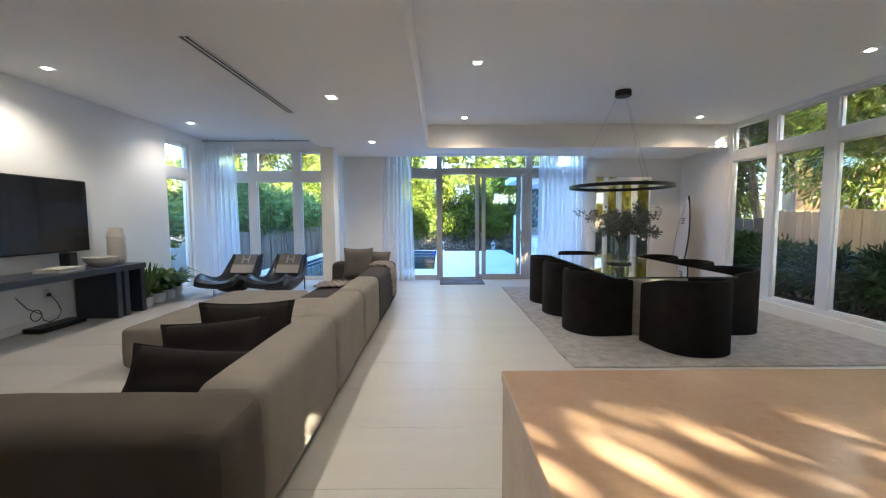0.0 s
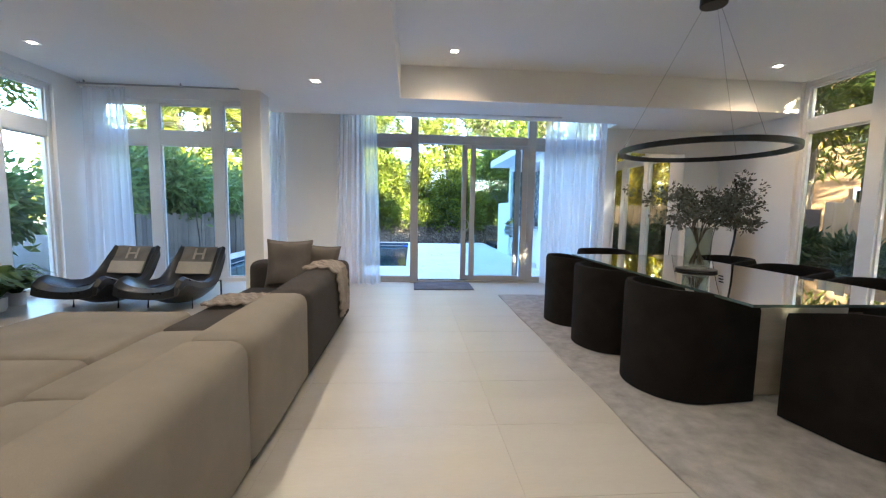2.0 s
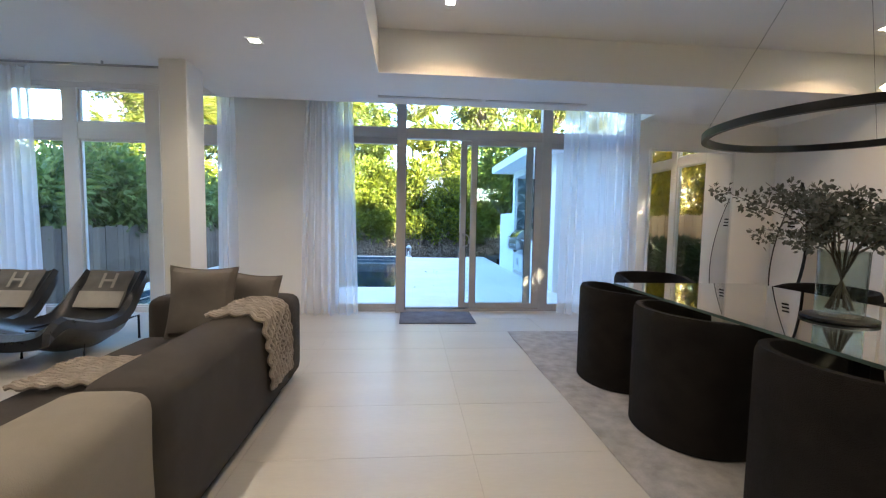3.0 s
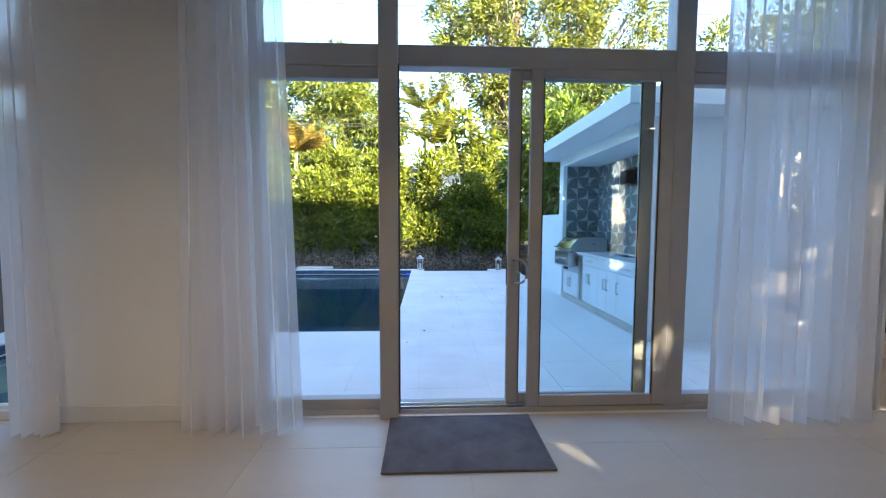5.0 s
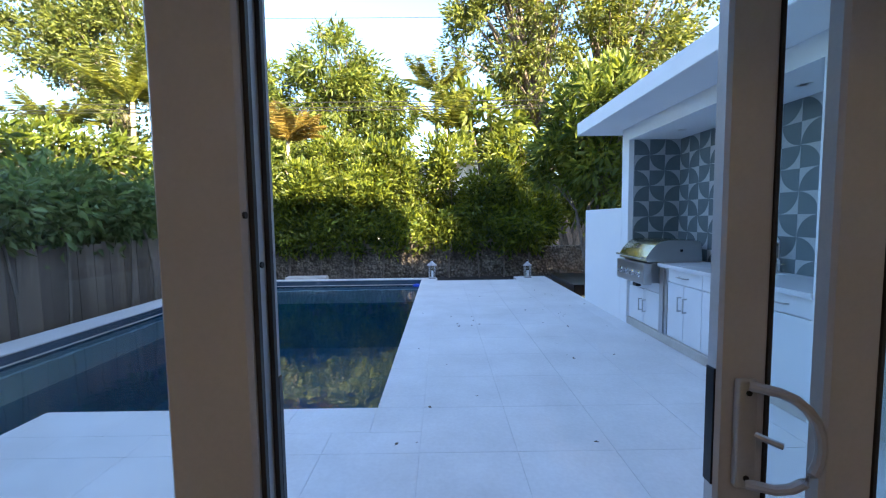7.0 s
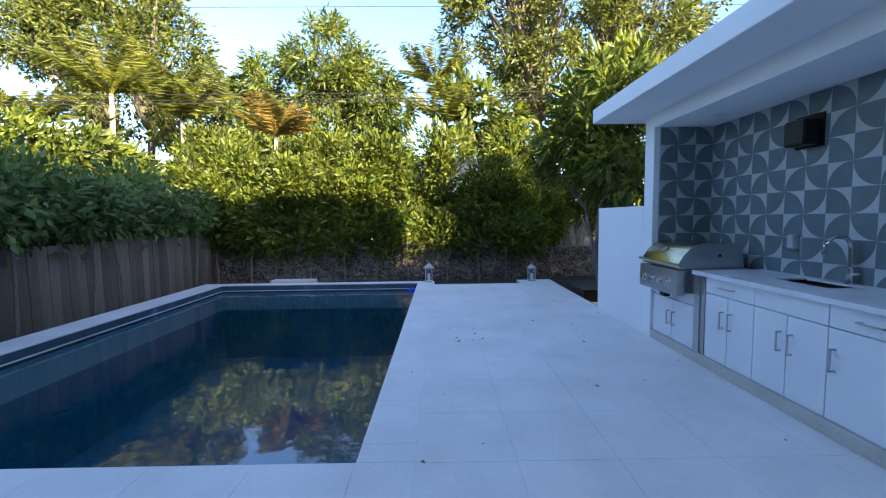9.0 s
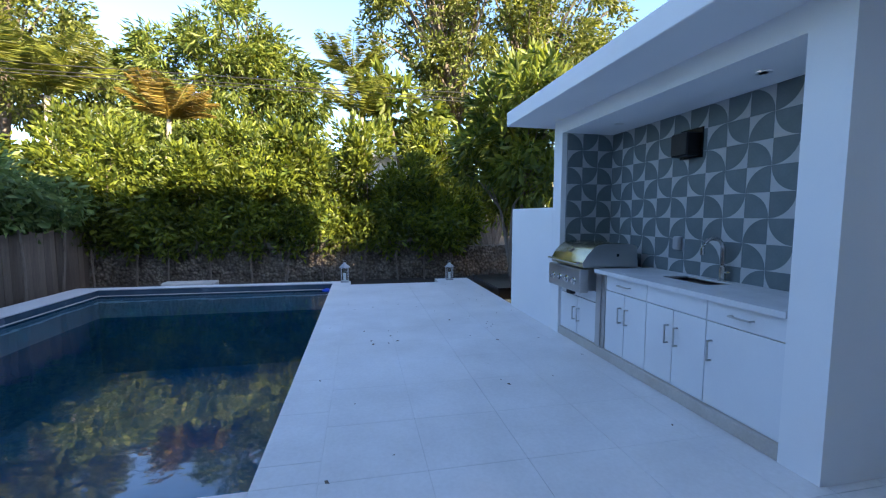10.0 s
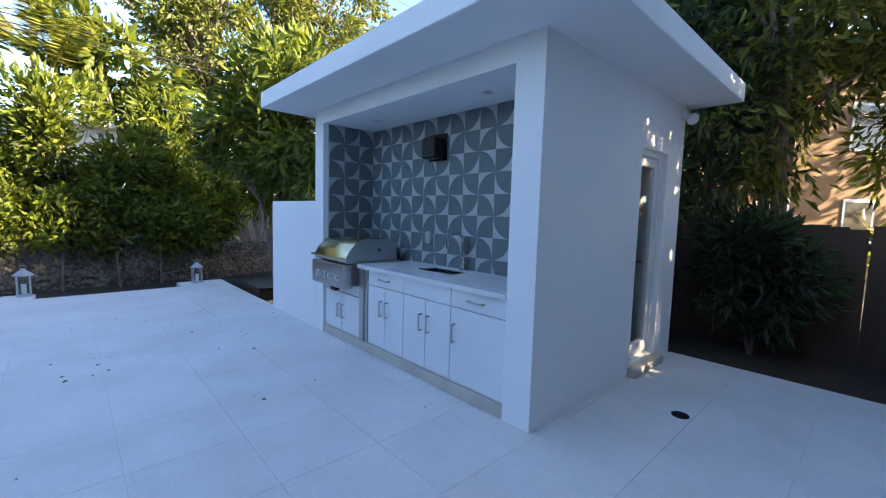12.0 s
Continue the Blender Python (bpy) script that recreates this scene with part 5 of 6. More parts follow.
pavilion_light(3.95, 13.6)
pavilion_light(3.95, 15.2)
t = thing("security_camera", 6.02, 12.815, 2.40, 0, "small white dome camera under the eaves", "camera")
part("bracket", one_box(-0.04, -0.05, 0.0, 0.04, 0.009, 0.09, 0.008), FRAME_W, t)
bm = bmesh.new()
lathe(bm, [(0.01, -0.06), (0.04, -0.045), (0.055, -0.01), (0.055, 0.03), (0.03, 0.05)], 20, 0, -0.09)
part("dome", bm, FRAME_W, t)
t = thing("deck_drain", 4.68, 12.25, DECK, 0, "small dark round drain in the terrace", "drain")
bm = bmesh.new()
lathe(bm, [(0.06, 0.0), (0.06, 0.006), (0.05, 0.008), (0.02, 0.008)], 20)
part("cover", bm, BLACK_METAL, t)
t = thing("planter_box", 4.1, 19.1, -0.16, 0, "low black box beside the terrace", "box")
part("body", one_box(-0.38, -0.8, 0.0, 0.38, 0.9, 0.20, 0.01), BLACK_METAL, t)
part("lid", one_box(-0.40, -0.82, 0.201, 0.40, 0.92, 0.225, 0.006), BLACK_METAL, t)
t = thing("pool_skimmer_float", 0.52, 19.95, -0.21, 0, "small bright blue float at the pool edge", "float")
bm = bmesh.new()
lathe(bm, [(0.05, 0.0), (0.10, 0.02), (0.10, 0.05), (0.05, 0.07), (0.02, 0.08)], 20)
part("body", bm, surface("blue_plastic", (0.01, 0.06, 0.5), (0.02, 0.09, 0.6), 0.4, big=4, fine=60, bump=0.0), t)


def lantern(x, y, h, w, label):
    t = thing("lantern", x, y, DECK, 0, label, "lantern", "terrace lanterns")
    part("base", one_box(-w / 2, -w / 2, 0, w / 2, w / 2, 0.03, 0.004), FRAME_G, t)
    for sx in (-1, 1):
        for sy in (-1, 1):
            part("post", one_box(sx * w * 0.42 - 0.008, sy * w * 0.42 - 0.008, 0.03, sx * w * 0.42 + 0.008, sy * w * 0.42 + 0.008, h * 0.68), FRAME_G, t)
    for b in ((-w * 0.4, -w * 0.42, w * 0.4, -w * 0.41), (-w * 0.4, w * 0.41, w * 0.4, w * 0.42), (-w * 0.42, -w * 0.4, -w * 0.41, w * 0.4), (w * 0.41, -w * 0.4, w * 0.42, w * 0.4)):
        part("pane", one_box(b[0], b[1], 0.03, b[2], b[3], h * 0.68), GLASS, t)
    bm = bmesh.new()
    lathe(bm, [(w * 0.7, h * 0.68), (w * 0.7, h * 0.71), (w * 0.3, h * 0.84), (w * 0.12, h * 0.9), (w * 0.1, h * 0.93)], 4)
    part("roof", bm, FRAME_G, t, "grey metal pyramid roof")
    bm = bmesh.new()
    tube(bm, [(0.035 * math.cos(a), 0, h * 0.955 + 0.035 * math.sin(a)) for a in [k * math.tau / 12 for k in range(13)]], 0.004, 6)
    part("ring", bm, FRAME_G, t)
    bm = bmesh.new()
    lathe(bm, [(0.03, 0.03), (0.03, h * 0.4), (0.005, h * 0.41)], 14)
    part("candle", bm, POT_WHITE, t, "white pillar candle")


lantern(0.88, 20.18, 0.46, 0.17, "grey metal lantern with a candle on the coping")
lantern(3.18, 20.12, 0.42, 0.16, "dark metal lantern with a candle on the terrace")

# ---- garden walls and fences ----
m, nt, p = node_mat("coral_stone")
tc = nt.nodes.new("ShaderNodeTexCoord")
vo = add(nt, "ShaderNodeTexVoronoi", Scale=16.0)
no = add(nt, "ShaderNodeTexNoise", Scale=3.0, Detail=5.0)
n2 = add(nt, "ShaderNodeTexNoise", Scale=45.0, Detail=3.0)
for n in (vo, no, n2):
    nt.links.new(tc.outputs["Object"], n.inputs["Vector"])
ramp = nt.nodes.new("ShaderNodeValToRGB")
ramp.color_ramp.elements[0].color, ramp.color_ramp.elements[1].color = (0.09, 0.075, 0.06, 1), (0.30, 0.26, 0.21, 1)
ramp.color_ramp.elements[0].position, ramp.color_ramp.elements[1].position = 0.25, 0.75
nt.links.new(no.outputs[0], ramp.inputs[0])
mu = nt.nodes.new("ShaderNodeMixRGB")
mu.blend_type = "MULTIPLY"
mu.inputs[0].default_value = 0.75
r2 = nt.nodes.new("ShaderNodeValToRGB")
r2.color_ramp.elements[0].color, r2.color_ramp.elements[1].color = (1, 1, 1, 1), (0.25, 0.23, 0.2, 1)
r2.color_ramp.elements[0].position, r2.color_ramp.elements[1].position = 0.2, 0.75
nt.links.new(vo.outputs["Distance"], r2.inputs[0])
nt.links.new(ramp.outputs[0], mu.inputs[1])
nt.links.new(r2.outputs[0], mu.inputs[2])
nt.links.new(mu.outputs[0], p.inputs["Base Color"])
bp = nt.nodes.new("ShaderNodeBump")
bp.inputs["Strength"].default_value, bp.inputs["Distance"].default_value = 1.0, 0.04
bp.invert = True
nt.links.new(vo.outputs["Distance"], bp.inputs["Height"])
nt.links.new(bp.outputs[0], p.inputs["Normal"])
p.inputs["Roughness"].default_value = 0.95
CORAL = m
bm = bmesh.new()
nx, nz = 260, 16
rows = []
for j in range(nz + 1):
    rows.append([bm.verts.new((-5.2 + 13.2 * i / nx, 21.25 + 0.05 * noise.noise(Vector((i * 0.8, j * 0.9, 0))) + 0.03 * noise.noise(Vector((i * 2.1, j * 2.3, 5))), -0.3 + (0.93 + 0.02 * noise.noise(Vector((i * 0.2, 0, 0)))) * j / nz)) for i in range(nx + 1)])
for a, b in zip(rows, rows[1:]):
    for i in range(nx):
        bm.faces.new((a[i], a[i + 1], b[i + 1], b[i]))
edge = [v for v in rows[-1]]
back = [bm.verts.new((v.co.x, 21.55, v.co.z)) for v in edge]
low = [bm.verts.new((v.co.x, 21.55, -0.3)) for v in edge]
for i in range(nx):
    bm.faces.new((edge[i], edge[i + 1], back[i + 1], back[i]))
    bm.faces.new((back[i], back[i + 1], low[i + 1], low[i]))
struct("garden_wall_far", bm, CORAL, "low rough coral-stone garden wall", "wall")
cap = one_box(-5.2, 21.19, 0.625, 3.7, 21.56, 0.86, 0.012)
bmesh.ops.subdivide_edges(cap, edges=[e for e in cap.edges if e.calc_length() > 2], cuts=90, use_grid_fill=True)
for v in cap.verts:
    v.co += Vector((0, 0.02, 0.012)) * noise.noise(v.co * 2.3)
struct("garden_wall_cap", cap, surface("weathered_beige_render", (0.15, 0.125, 0.10), (0.27, 0.235, 0.19), 0.95, big=2.5, fine=45, bump=0.6), "weathered beige rendered top of the garden wall", "wall")
struct("coping_block", one_box(-2.75, 20.32, -0.16, -1.75, 20.62, 0.01, 0.02), PLINTH, "pale stone block behind the pool", "block")


def fence(name, along, fixed, a0, a1, top, mat, label, seed):
    t = tagged(thing(name, 0, 0, 0, 0, label, "fence"), kind="structure")
    rng = random.Random(seed)
    pieces = []
    for k in range(3):
        w = 0.149 + 0.004 * k
        bm = one_box(-w / 2, -0.011, 0, w / 2, 0.011, 1.0, 0.003, 1)
        ob = mesh_object("board_pattern", bm, mat)
        pieces.append(ob.data)
        bpy.data.objects.remove(ob)
    a = a0
    while a < a1:
        b = new("board", rng.choice(pieces))
        b.parent = t
        h = top + 0.18 + rng.uniform(-0.03, 0.03)
        off = rng.uniform(-0.008, 0.008)
        turn = rng.uniform(-0.7, 0.7)
        b.matrix_basis = (pose(a, fixed + off, -0.17, 0, turn, 0) if along == "x" else pose(fixed + off, a, -0.17, 0, turn, 90)) @ Matrix.Diagonal((1, 1, h, 1))
        a += 0.152
    side = 0.02 if fixed > 0 else -0.06
    for z in (0.15, top - 0.25):
        part("rail", bar(along, fixed + side, fixed + side + 0.04, a0, a1, z, z + 0.08, 0.003), mat, t)


fence("fence_west", "y", -4.50, 11.4, 21.2, 1.06, FENCE, "weathered grey-brown board fence beside the pool", 1)
fence("fence_west_low", "y", -6.6, 3.0, 11.4, 0.95, FENCE, "weathered board fence outside the side window", 2)
fence("fence_east", "y", 7.75, 10.6, 20.5, 1.36, FENCE_SHADED, "board fence along the side garden, shade put into its brown", 3)
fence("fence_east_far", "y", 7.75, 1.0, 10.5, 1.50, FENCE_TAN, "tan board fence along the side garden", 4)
bm = bmesh.new()
box(bm, 6.2, 11.12, -0.2, 6.62, 11.2, 0.11, 0.01)
struct("wall_foot", bm, STUCCO, "white wall foot at the house corner", "wall")

# neighbours
NEIGH = surface("warm_tan_stucco", (0.21, 0.125, 0.06), (0.29, 0.18, 0.09), 0.9, big=1, fine=80, bump=0.2)
WHITE_H = surface("pale_house_stucco", (0.68, 0.66, 0.62), (0.76, 0.74, 0.70), 0.9, big=1, fine=80, bump=0.2)


def house(ox, oy, turn, x0, y0, x1, y1, h, mat, label, face, xs):
    t = thing("house", ox, oy, 0, turn, label, "house")
    part("wall", one_box(x0, y0, -0.3, x1, y1, h), mat, t)
    part("roof", one_box(x0 - 0.5, y0 - 0.5, h, x1 + 0.5, y1 + 0.5, h + 0.25, 0.02), mat, t)
    for a in xs:
        for z in (0.8, 3.4):
            if z + 1.4 < h:
                if face == "y":
                    wn_ = part("window", one_box(a, y0 - 0.03, z, a + 1.0, y0 - 0.002, z + 1.3, 0.01), FRAME_W, t)
                    part("pane", one_box(a + 0.08, y0 - 0.036, z + 0.08, a + 0.92, y0 - 0.031, z + 1.22), BLACK_GLOSS, wn_)
                else:
                    wn_ = part("window", one_box(x0 - 0.03, a, z, x0 - 0.002, a + 1.0, z + 1.3, 0.01), FRAME_W, t)
                    part("pane", one_box(x0 - 0.036, a + 0.08, z + 0.08, x0 - 0.031, a + 0.92, z + 1.22), BLACK_GLOSS, wn_)


house(15.5, 13.4, -37, -3.5, 0.0, 5.0, 7.0, 6.0, NEIGH, "tan stucco neighbouring house behind trees", "y", (-2.6, -0.6, 2.0))
house(0, 0, 0, -2.6, 33.0, 4.0, 40.0, 4.4, WHITE_H, "white neighbouring house behind the hedge", "y", (-1.8, 0.4, 2.4))


# ---- plants ----
def blob_points(rng, blobs, n):
    """Clump centres towards the skin of several ellipsoids."""
    vol = np.array([b[3] * b[4] * b[5] for b in blobs]) ** 0.7
    pick = rng.choice(len(blobs), size=n, p=vol / vol.sum())
    d = unit(rng.normal(size=(n, 3)))
    r = rng.uniform(0.25, 1.0, size=(n, 1)) ** 0.45
    b = np.array(blobs)[pick]
    return b[:, :3] + d * r * b[:, 3:6]


def limb_mesh(rng, base, forks, tips, r0):
    bm = bmesh.new()
    base = Vector(base)
    tops = []
    for f, r in forks:
        f = Vector(f)
        mid = base.lerp(f, 0.5) + Vector((rng.uniform(-0.08, 0.08), rng.uniform(-0.08, 0.08), 0)) * (f - base).length * 0.5
        tube(bm, [base, mid, f], [r0, r0 * 0.75, r], 8)
        tops.append((f, r))
    for p in tips:
        p = Vector(p)
        f, r = min(tops, key=lambda q: (q[0] - p).length)
        mid = f.lerp(p, 0.5) + Vector((rng.uniform(-0.1, 0.1), rng.uniform(-0.1, 0.1), 0.12 * (p - f).length))
        tube(bm, [f, mid, p], [r * 0.6, r * 0.35, r * 0.12], 5)
    return bm


def tree(name, base, forks, blobs, clumps, each, spread, length, ratio, mat, label, category="tree", r0=0.16, droop=0.3, seed=1, group="", limbs=40):
    rng = np.random.default_rng(seed)
    t = thing(name, base[0], base[1], base[2], 0, label, category, group)
    loc = np.array(base)
    c = blob_points(rng, blobs, clumps)
    tips = c[rng.choice(len(c), size=min(limbs, len(c)), replace=False)]
    bm = limb_mesh(rng, (0, 0, 0), [(Vector(f) - Vector(base), r) for f, r in forks], tips - loc, r0)
    part("trunk", bm, BARK, t, "grey-brown trunk and limbs")
    centre = np.array([np.mean([b[0] for b in blobs]), np.mean([b[1] for b in blobs]), np.mean([b[2] for b in blobs])]) - loc
    leaves("crown", rng, c - loc, each, spread, length, ratio, mat, t, droop, centre)
    return t


# hedge behind the coral wall
rr = random.Random(21)
hx = -5.0
k = 0
while hx < 4.4:
    top = 3.1 + 0.5 * math.sin(hx * 1.1 + 1.0) + rr.uniform(-0.25, 0.35)
    if 0.0 < hx < 0.9:
        top = 2.7
    yy = 21.85 + rr.uniform(-0.1, 0.25)
    stems = [((hx + rr.uniform(-0.3, 0.3), yy + rr.uniform(-0.2, 0.1), 1.0 + rr.uniform(0, 0.5)), 0.018) for _ in range(4)]
    lobes = [(hx, yy, 1.6, 0.5, 0.45, 0.7), (hx + 0.1, yy - 0.3, 1.2, 0.42, 0.3, 0.45)]
    for _ in range(8):
        u = rr.uniform(0.32, 1.0)
        lobes.append((hx + rr.uniform(-0.5, 0.5), yy + rr.uniform(-0.75, 0.25), top * u - 0.2 + rr.uniform(-0.1, 0.3), rr.uniform(0.16, 0.36), rr.uniform(0.16, 0.32), rr.uniform(0.3, 0.65)))
    tree("hedge_shrub", (hx, yy, -0.16), stems, lobes, 150, 27, 0.17, 0.155, 0.40, LEAF_HEDGE, "tall glossy green hedge shrub with bare lower stems", "shrub", 0.028, 0.0, 100 + k, "hedge shrubs", 26)
    hx += 0.78 + rr.uniform(-0.1, 0.12)
    k += 1
# thin bare stems in front of the coral wall
for x in (-4.3, -3.5, -2.9, -2.05, -1.2, -0.45, 0.35, 1.3, 2.1, 2.75, 3.45):
    t = thing("shrub_stem", x, 21.02, -0.16, 0, "thin bare shrub stem before the stone wall", "shrub", "hedge stems")
    bm = bmesh.new()
    w = rr.uniform(-0.12, 0.12)
    tube(bm, [(0, 0, 0), (w * 0.4, 0.02, 0.5), (w, 0.1, 1.15), (w * 1.5, 0.35, 1.7)], [0.026, 0.022, 0.018, 0.012], 6)
    tube(bm, [(w * 0.4, 0.02, 0.5), (w * 0.4 + 0.1, 0.06, 1.1)], [0.014, 0.008], 5)
    part("stem", bm, BARK, t)
    c = blob_points(np.random.default_rng(int(x * 10) + 90), [(w, 0.1, 1.2, 0.42, 0.25, 0.55)], 48)
    leaves("foliage", np.random.default_rng(int(x * 10) + 70), c, 22, 0.13, 0.15, 0.4, LEAF_HEDGE, t, 0.3)

# slim trunks before the pool-side fence
for y in (14.3, 15.6, 16.3, 17.5, 18.1, 19.3, 20.2):
    t = thing("shrub_stem", -4.36, y, -0.16, 0, "slim bare trunk standing before the board fence", "shrub", "fence stems")
    bm = bmesh.new()
    w, q = rr.uniform(-0.15, 0.15), rr.uniform(0.015, 0.026)
    tube(bm, [(0, 0, 0), (0.02, w * 0.3, 0.6), (0.0, w, 1.25), (-0.2, w * 1.4, 1.9)], [q * 1.3, q * 1.1, q, q * 0.6], 7)
    part("stem", bm, BARK, t)
    c = blob_points(np.random.default_rng(int(y * 10)), [(-0.1, w, 1.75, 0.4, 0.5, 0.45)], 36)
    leaves("foliage", np.random.default_rng(int(y * 10) + 3), c, 20, 0.14, 0.15, 0.44, LEAF_DEEP, t, 0.5)

# dark shrubs over the pool-side fence
for k, (y, x, h) in enumerate(((12.6, -5.3, 2.6), (14.0, -5.2, 2.9), (15.4, -5.2, 2.8), (16.8, -5.1, 3.0), (18.2, -5.1, 2.8), (19.6, -5.3, 2.3), (20.9, -5.4, 2.2), (10.6, -5.8, 2.0), (8.6, -7.8, 2.4), (6.0, -7.8, 2.6))):
    h *= rr.uniform(0.75, 1.15)
    lobes = [(x + rr.uniform(-0.1, 0.35), y + rr.uniform(-0.6, 0.6), rr.uniform(1.1, h - 0.4), rr.uniform(0.25, 0.6), rr.uniform(0.3, 0.6), rr.uniform(0.25, 0.5)) for _ in range(9)]
    tree("fence_shrub", (x, y, -0.16), [((x, y + 0.2, 1.2), 0.03), ((x + 0.15, y - 0.3, 1.1), 0.03)], lobes, 180, 19, 0.22, 0.16, 0.44, LEAF_DEEP, "deep green broad-leaved shrub over the board fence", "shrub", 0.04, 0.5, 200 + k, "fence shrubs", 30)

# trees beyond
for k, (x, y, h) in enumerate(((-6.6, 25.4, 4.6), (-4.7, 25.0, 4.4), (-2.6, 25.2, 4.7), (-0.9, 25.4, 4.2), (3.6, 23.6, 4.2), (5.6, 23.0, 4.4))):
    tree("garden_shrub", (x, y, -0.2), [((x, y, 1.8), 0.05), ((x + 0.3, y, 2.0), 0.05)], [(x, y, h * 0.5, 1.0, 0.8, 1.0), (x - 0.4, y - 0.1, h * 0.78, 0.7, 0.6, 0.7), (x + 0.5, y, h * 0.72, 0.75, 0.6, 0.8)], 170, 34, 0.19, 0.22, 0.27, LEAF_MANGO if k % 2 else LEAF_HEDGE, "tall leafy shrub behind the hedge", "shrub", 0.06, 0.4, 300 + k, "shrubs behind the hedge", 30)
tree("mango_tree", (-3.8, 29.5, -0.2), [((-4.6, 29.5, 3.6), 0.14), ((-2.9, 29.8, 4.0), 0.13)], [(-5.6, 29.5, 7.0, 2.0, 1.8, 1.9), (-3.7, 29.2, 8.2, 1.7, 1.6, 1.7), (-2.0, 29.6, 7.2, 1.5, 1.5, 1.7), (-4.2, 29.0, 5.4, 2.6, 1.4, 1.3), (-7.4, 30, 6.4, 1.5, 1.4, 1.8), (-0.9, 29.4, 6.0, 1.1, 1.2, 1.6), (-2.6, 29.0, 4.6, 2.2, 1.3, 1.3), (-6.4, 28.8, 4.6, 2.0, 1.3, 1.3)], 560, 46, 0.26, 0.30, 0.22, LEAF_MANGO, "large mango tree with drooping narrow leaves", r0=0.24, droop=1.1, seed=31, limbs=60)
tree("shade_tree", (6.5, 27.5, -0.2), [((5.0, 27.2, 5.0), 0.18), ((8.2, 27.8, 5.5), 0.18)], [(3.6, 26.8, 8.6, 2.3, 1.9, 2.2), (6.2, 26.5, 10.2, 2.8, 2.2, 2.6), (9.0, 26.8, 9.5, 2.8, 2.2, 2.8), (5.4, 26.4, 6.6, 2.4, 1.8, 1.6), (8.4, 26.2, 6.4, 2.6, 2.0, 2.0), (2.4, 26.8, 10.6, 1.6, 1.5, 1.5), (4.0, 27, 12.3, 2.2, 1.8, 1.8), (8, 27, 13, 3.0, 2, 2)], 900, 50, 0.24, 0.19, 0.42, LEAF_OAK, "tall spreading broad-leaved shade tree", r0=0.32, droop=0.2, seed=32, limbs=110)
tree("umbrella_tree", (2.6, 24.0, -0.2), [((2.4, 24, 3.2), 0.06), ((3.0, 24.2, 3.4), 0.06)], [(2.3, 23.9, 4.5, 0.9, 0.7, 1.0), (3.2, 24.1, 4.0, 0.9, 0.7, 0.9), (1.5, 23.9, 5.2, 0.7, 0.6, 0.6)], 130, 9, 0.10, 0.40, 0.36, LEAF_MANGO, "umbrella tree with large drooping leaflets", r0=0.09, droop=1.0, seed=33, limbs=30)
tree("young_tree", (4.15, 18.6, -0.16), [((4.1, 18.6, 1.6), 0.035), ((4.35, 18.8, 1.8), 0.03), ((3.95, 18.9, 1.5), 0.025)], [(4.3, 18.8, 3.6, 1.0, 0.9, 0.9), (4.0, 19.2, 2.7, 0.95, 0.8, 0.7), (4.6, 18.4, 2.2, 0.8, 0.8, 0.6)], 190, 26, 0.14, 0.20, 0.36, LEAF_MANGO, "slender young tree beside the terrace", r0=0.055, droop=0.4, seed=34, limbs=50)
tree("shade_tree", (-11.5, 28.0, -0.2), [((-12, 28, 4.5), 0.14), ((-10.5, 28, 4.8), 0.14)], [(-12.4, 27.6, 8.4, 2.4, 1.8, 1.9), (-9.6, 27.6, 8.0, 2.0, 1.7, 1.7), (-11.2, 28.2, 6.0, 3.2, 1.6, 1.5), (-15, 28, 9.2, 2.2, 1.8, 2.0), (-8.2, 27.4, 5.2, 1.6, 1.4, 1.4), (-10.8, 27.6, 10.2, 2.0, 1.7, 1.5), (-13.4, 27.8, 10.6, 1.8, 1.6, 1.5)], 640, 46, 0.26, 0.20, 0.42, LEAF_OAK, "tall bright green tree beyond the fence", r0=0.22, droop=0.3, seed=35, limbs=70)
tree("garden_tree", (8.8, 13.2, -0.2), [((8.7, 13.2, 2.4), 0.08), ((9.0, 13.0, 2.6), 0.08)], [(8.7, 13.3, 2.2, 0.7, 0.8, 0.9), (8.8, 13.2, 3.6, 0.9, 0.9, 0.9), (8.9, 13.3, 5.0, 1.0, 1.0, 1.0), (8.6, 13.7, 4.2, 0.8, 0.8, 1.0)], 260, 34, 0.22, 0.17, 0.32, LEAF_DARK, "dense dark green tree behind the board fence", r0=0.11, droop=0.4, seed=61, group="side garden trees", limbs=40)
tree("shade_tree", (-9.0, 21.5, -0.2), [((-9.2, 21.5, 2.6), 0.1), ((-8.5, 21.2, 2.8), 0.1)], [(-9.4, 21.2, 2.8, 1.7, 1.4, 1.2), (-7.6, 21.6, 2.5, 1.4, 1.2, 1.2), (-11.2, 20.6, 3.0, 1.6, 1.4, 1.3), (-8, 18.5, 2.4, 1.2, 1.4, 1.1)], 360, 40, 0.22, 0.20, 0.40, LEAF_HEDGE, "dense green tree over the pool fence", r0=0.16, seed=36, limbs=60)
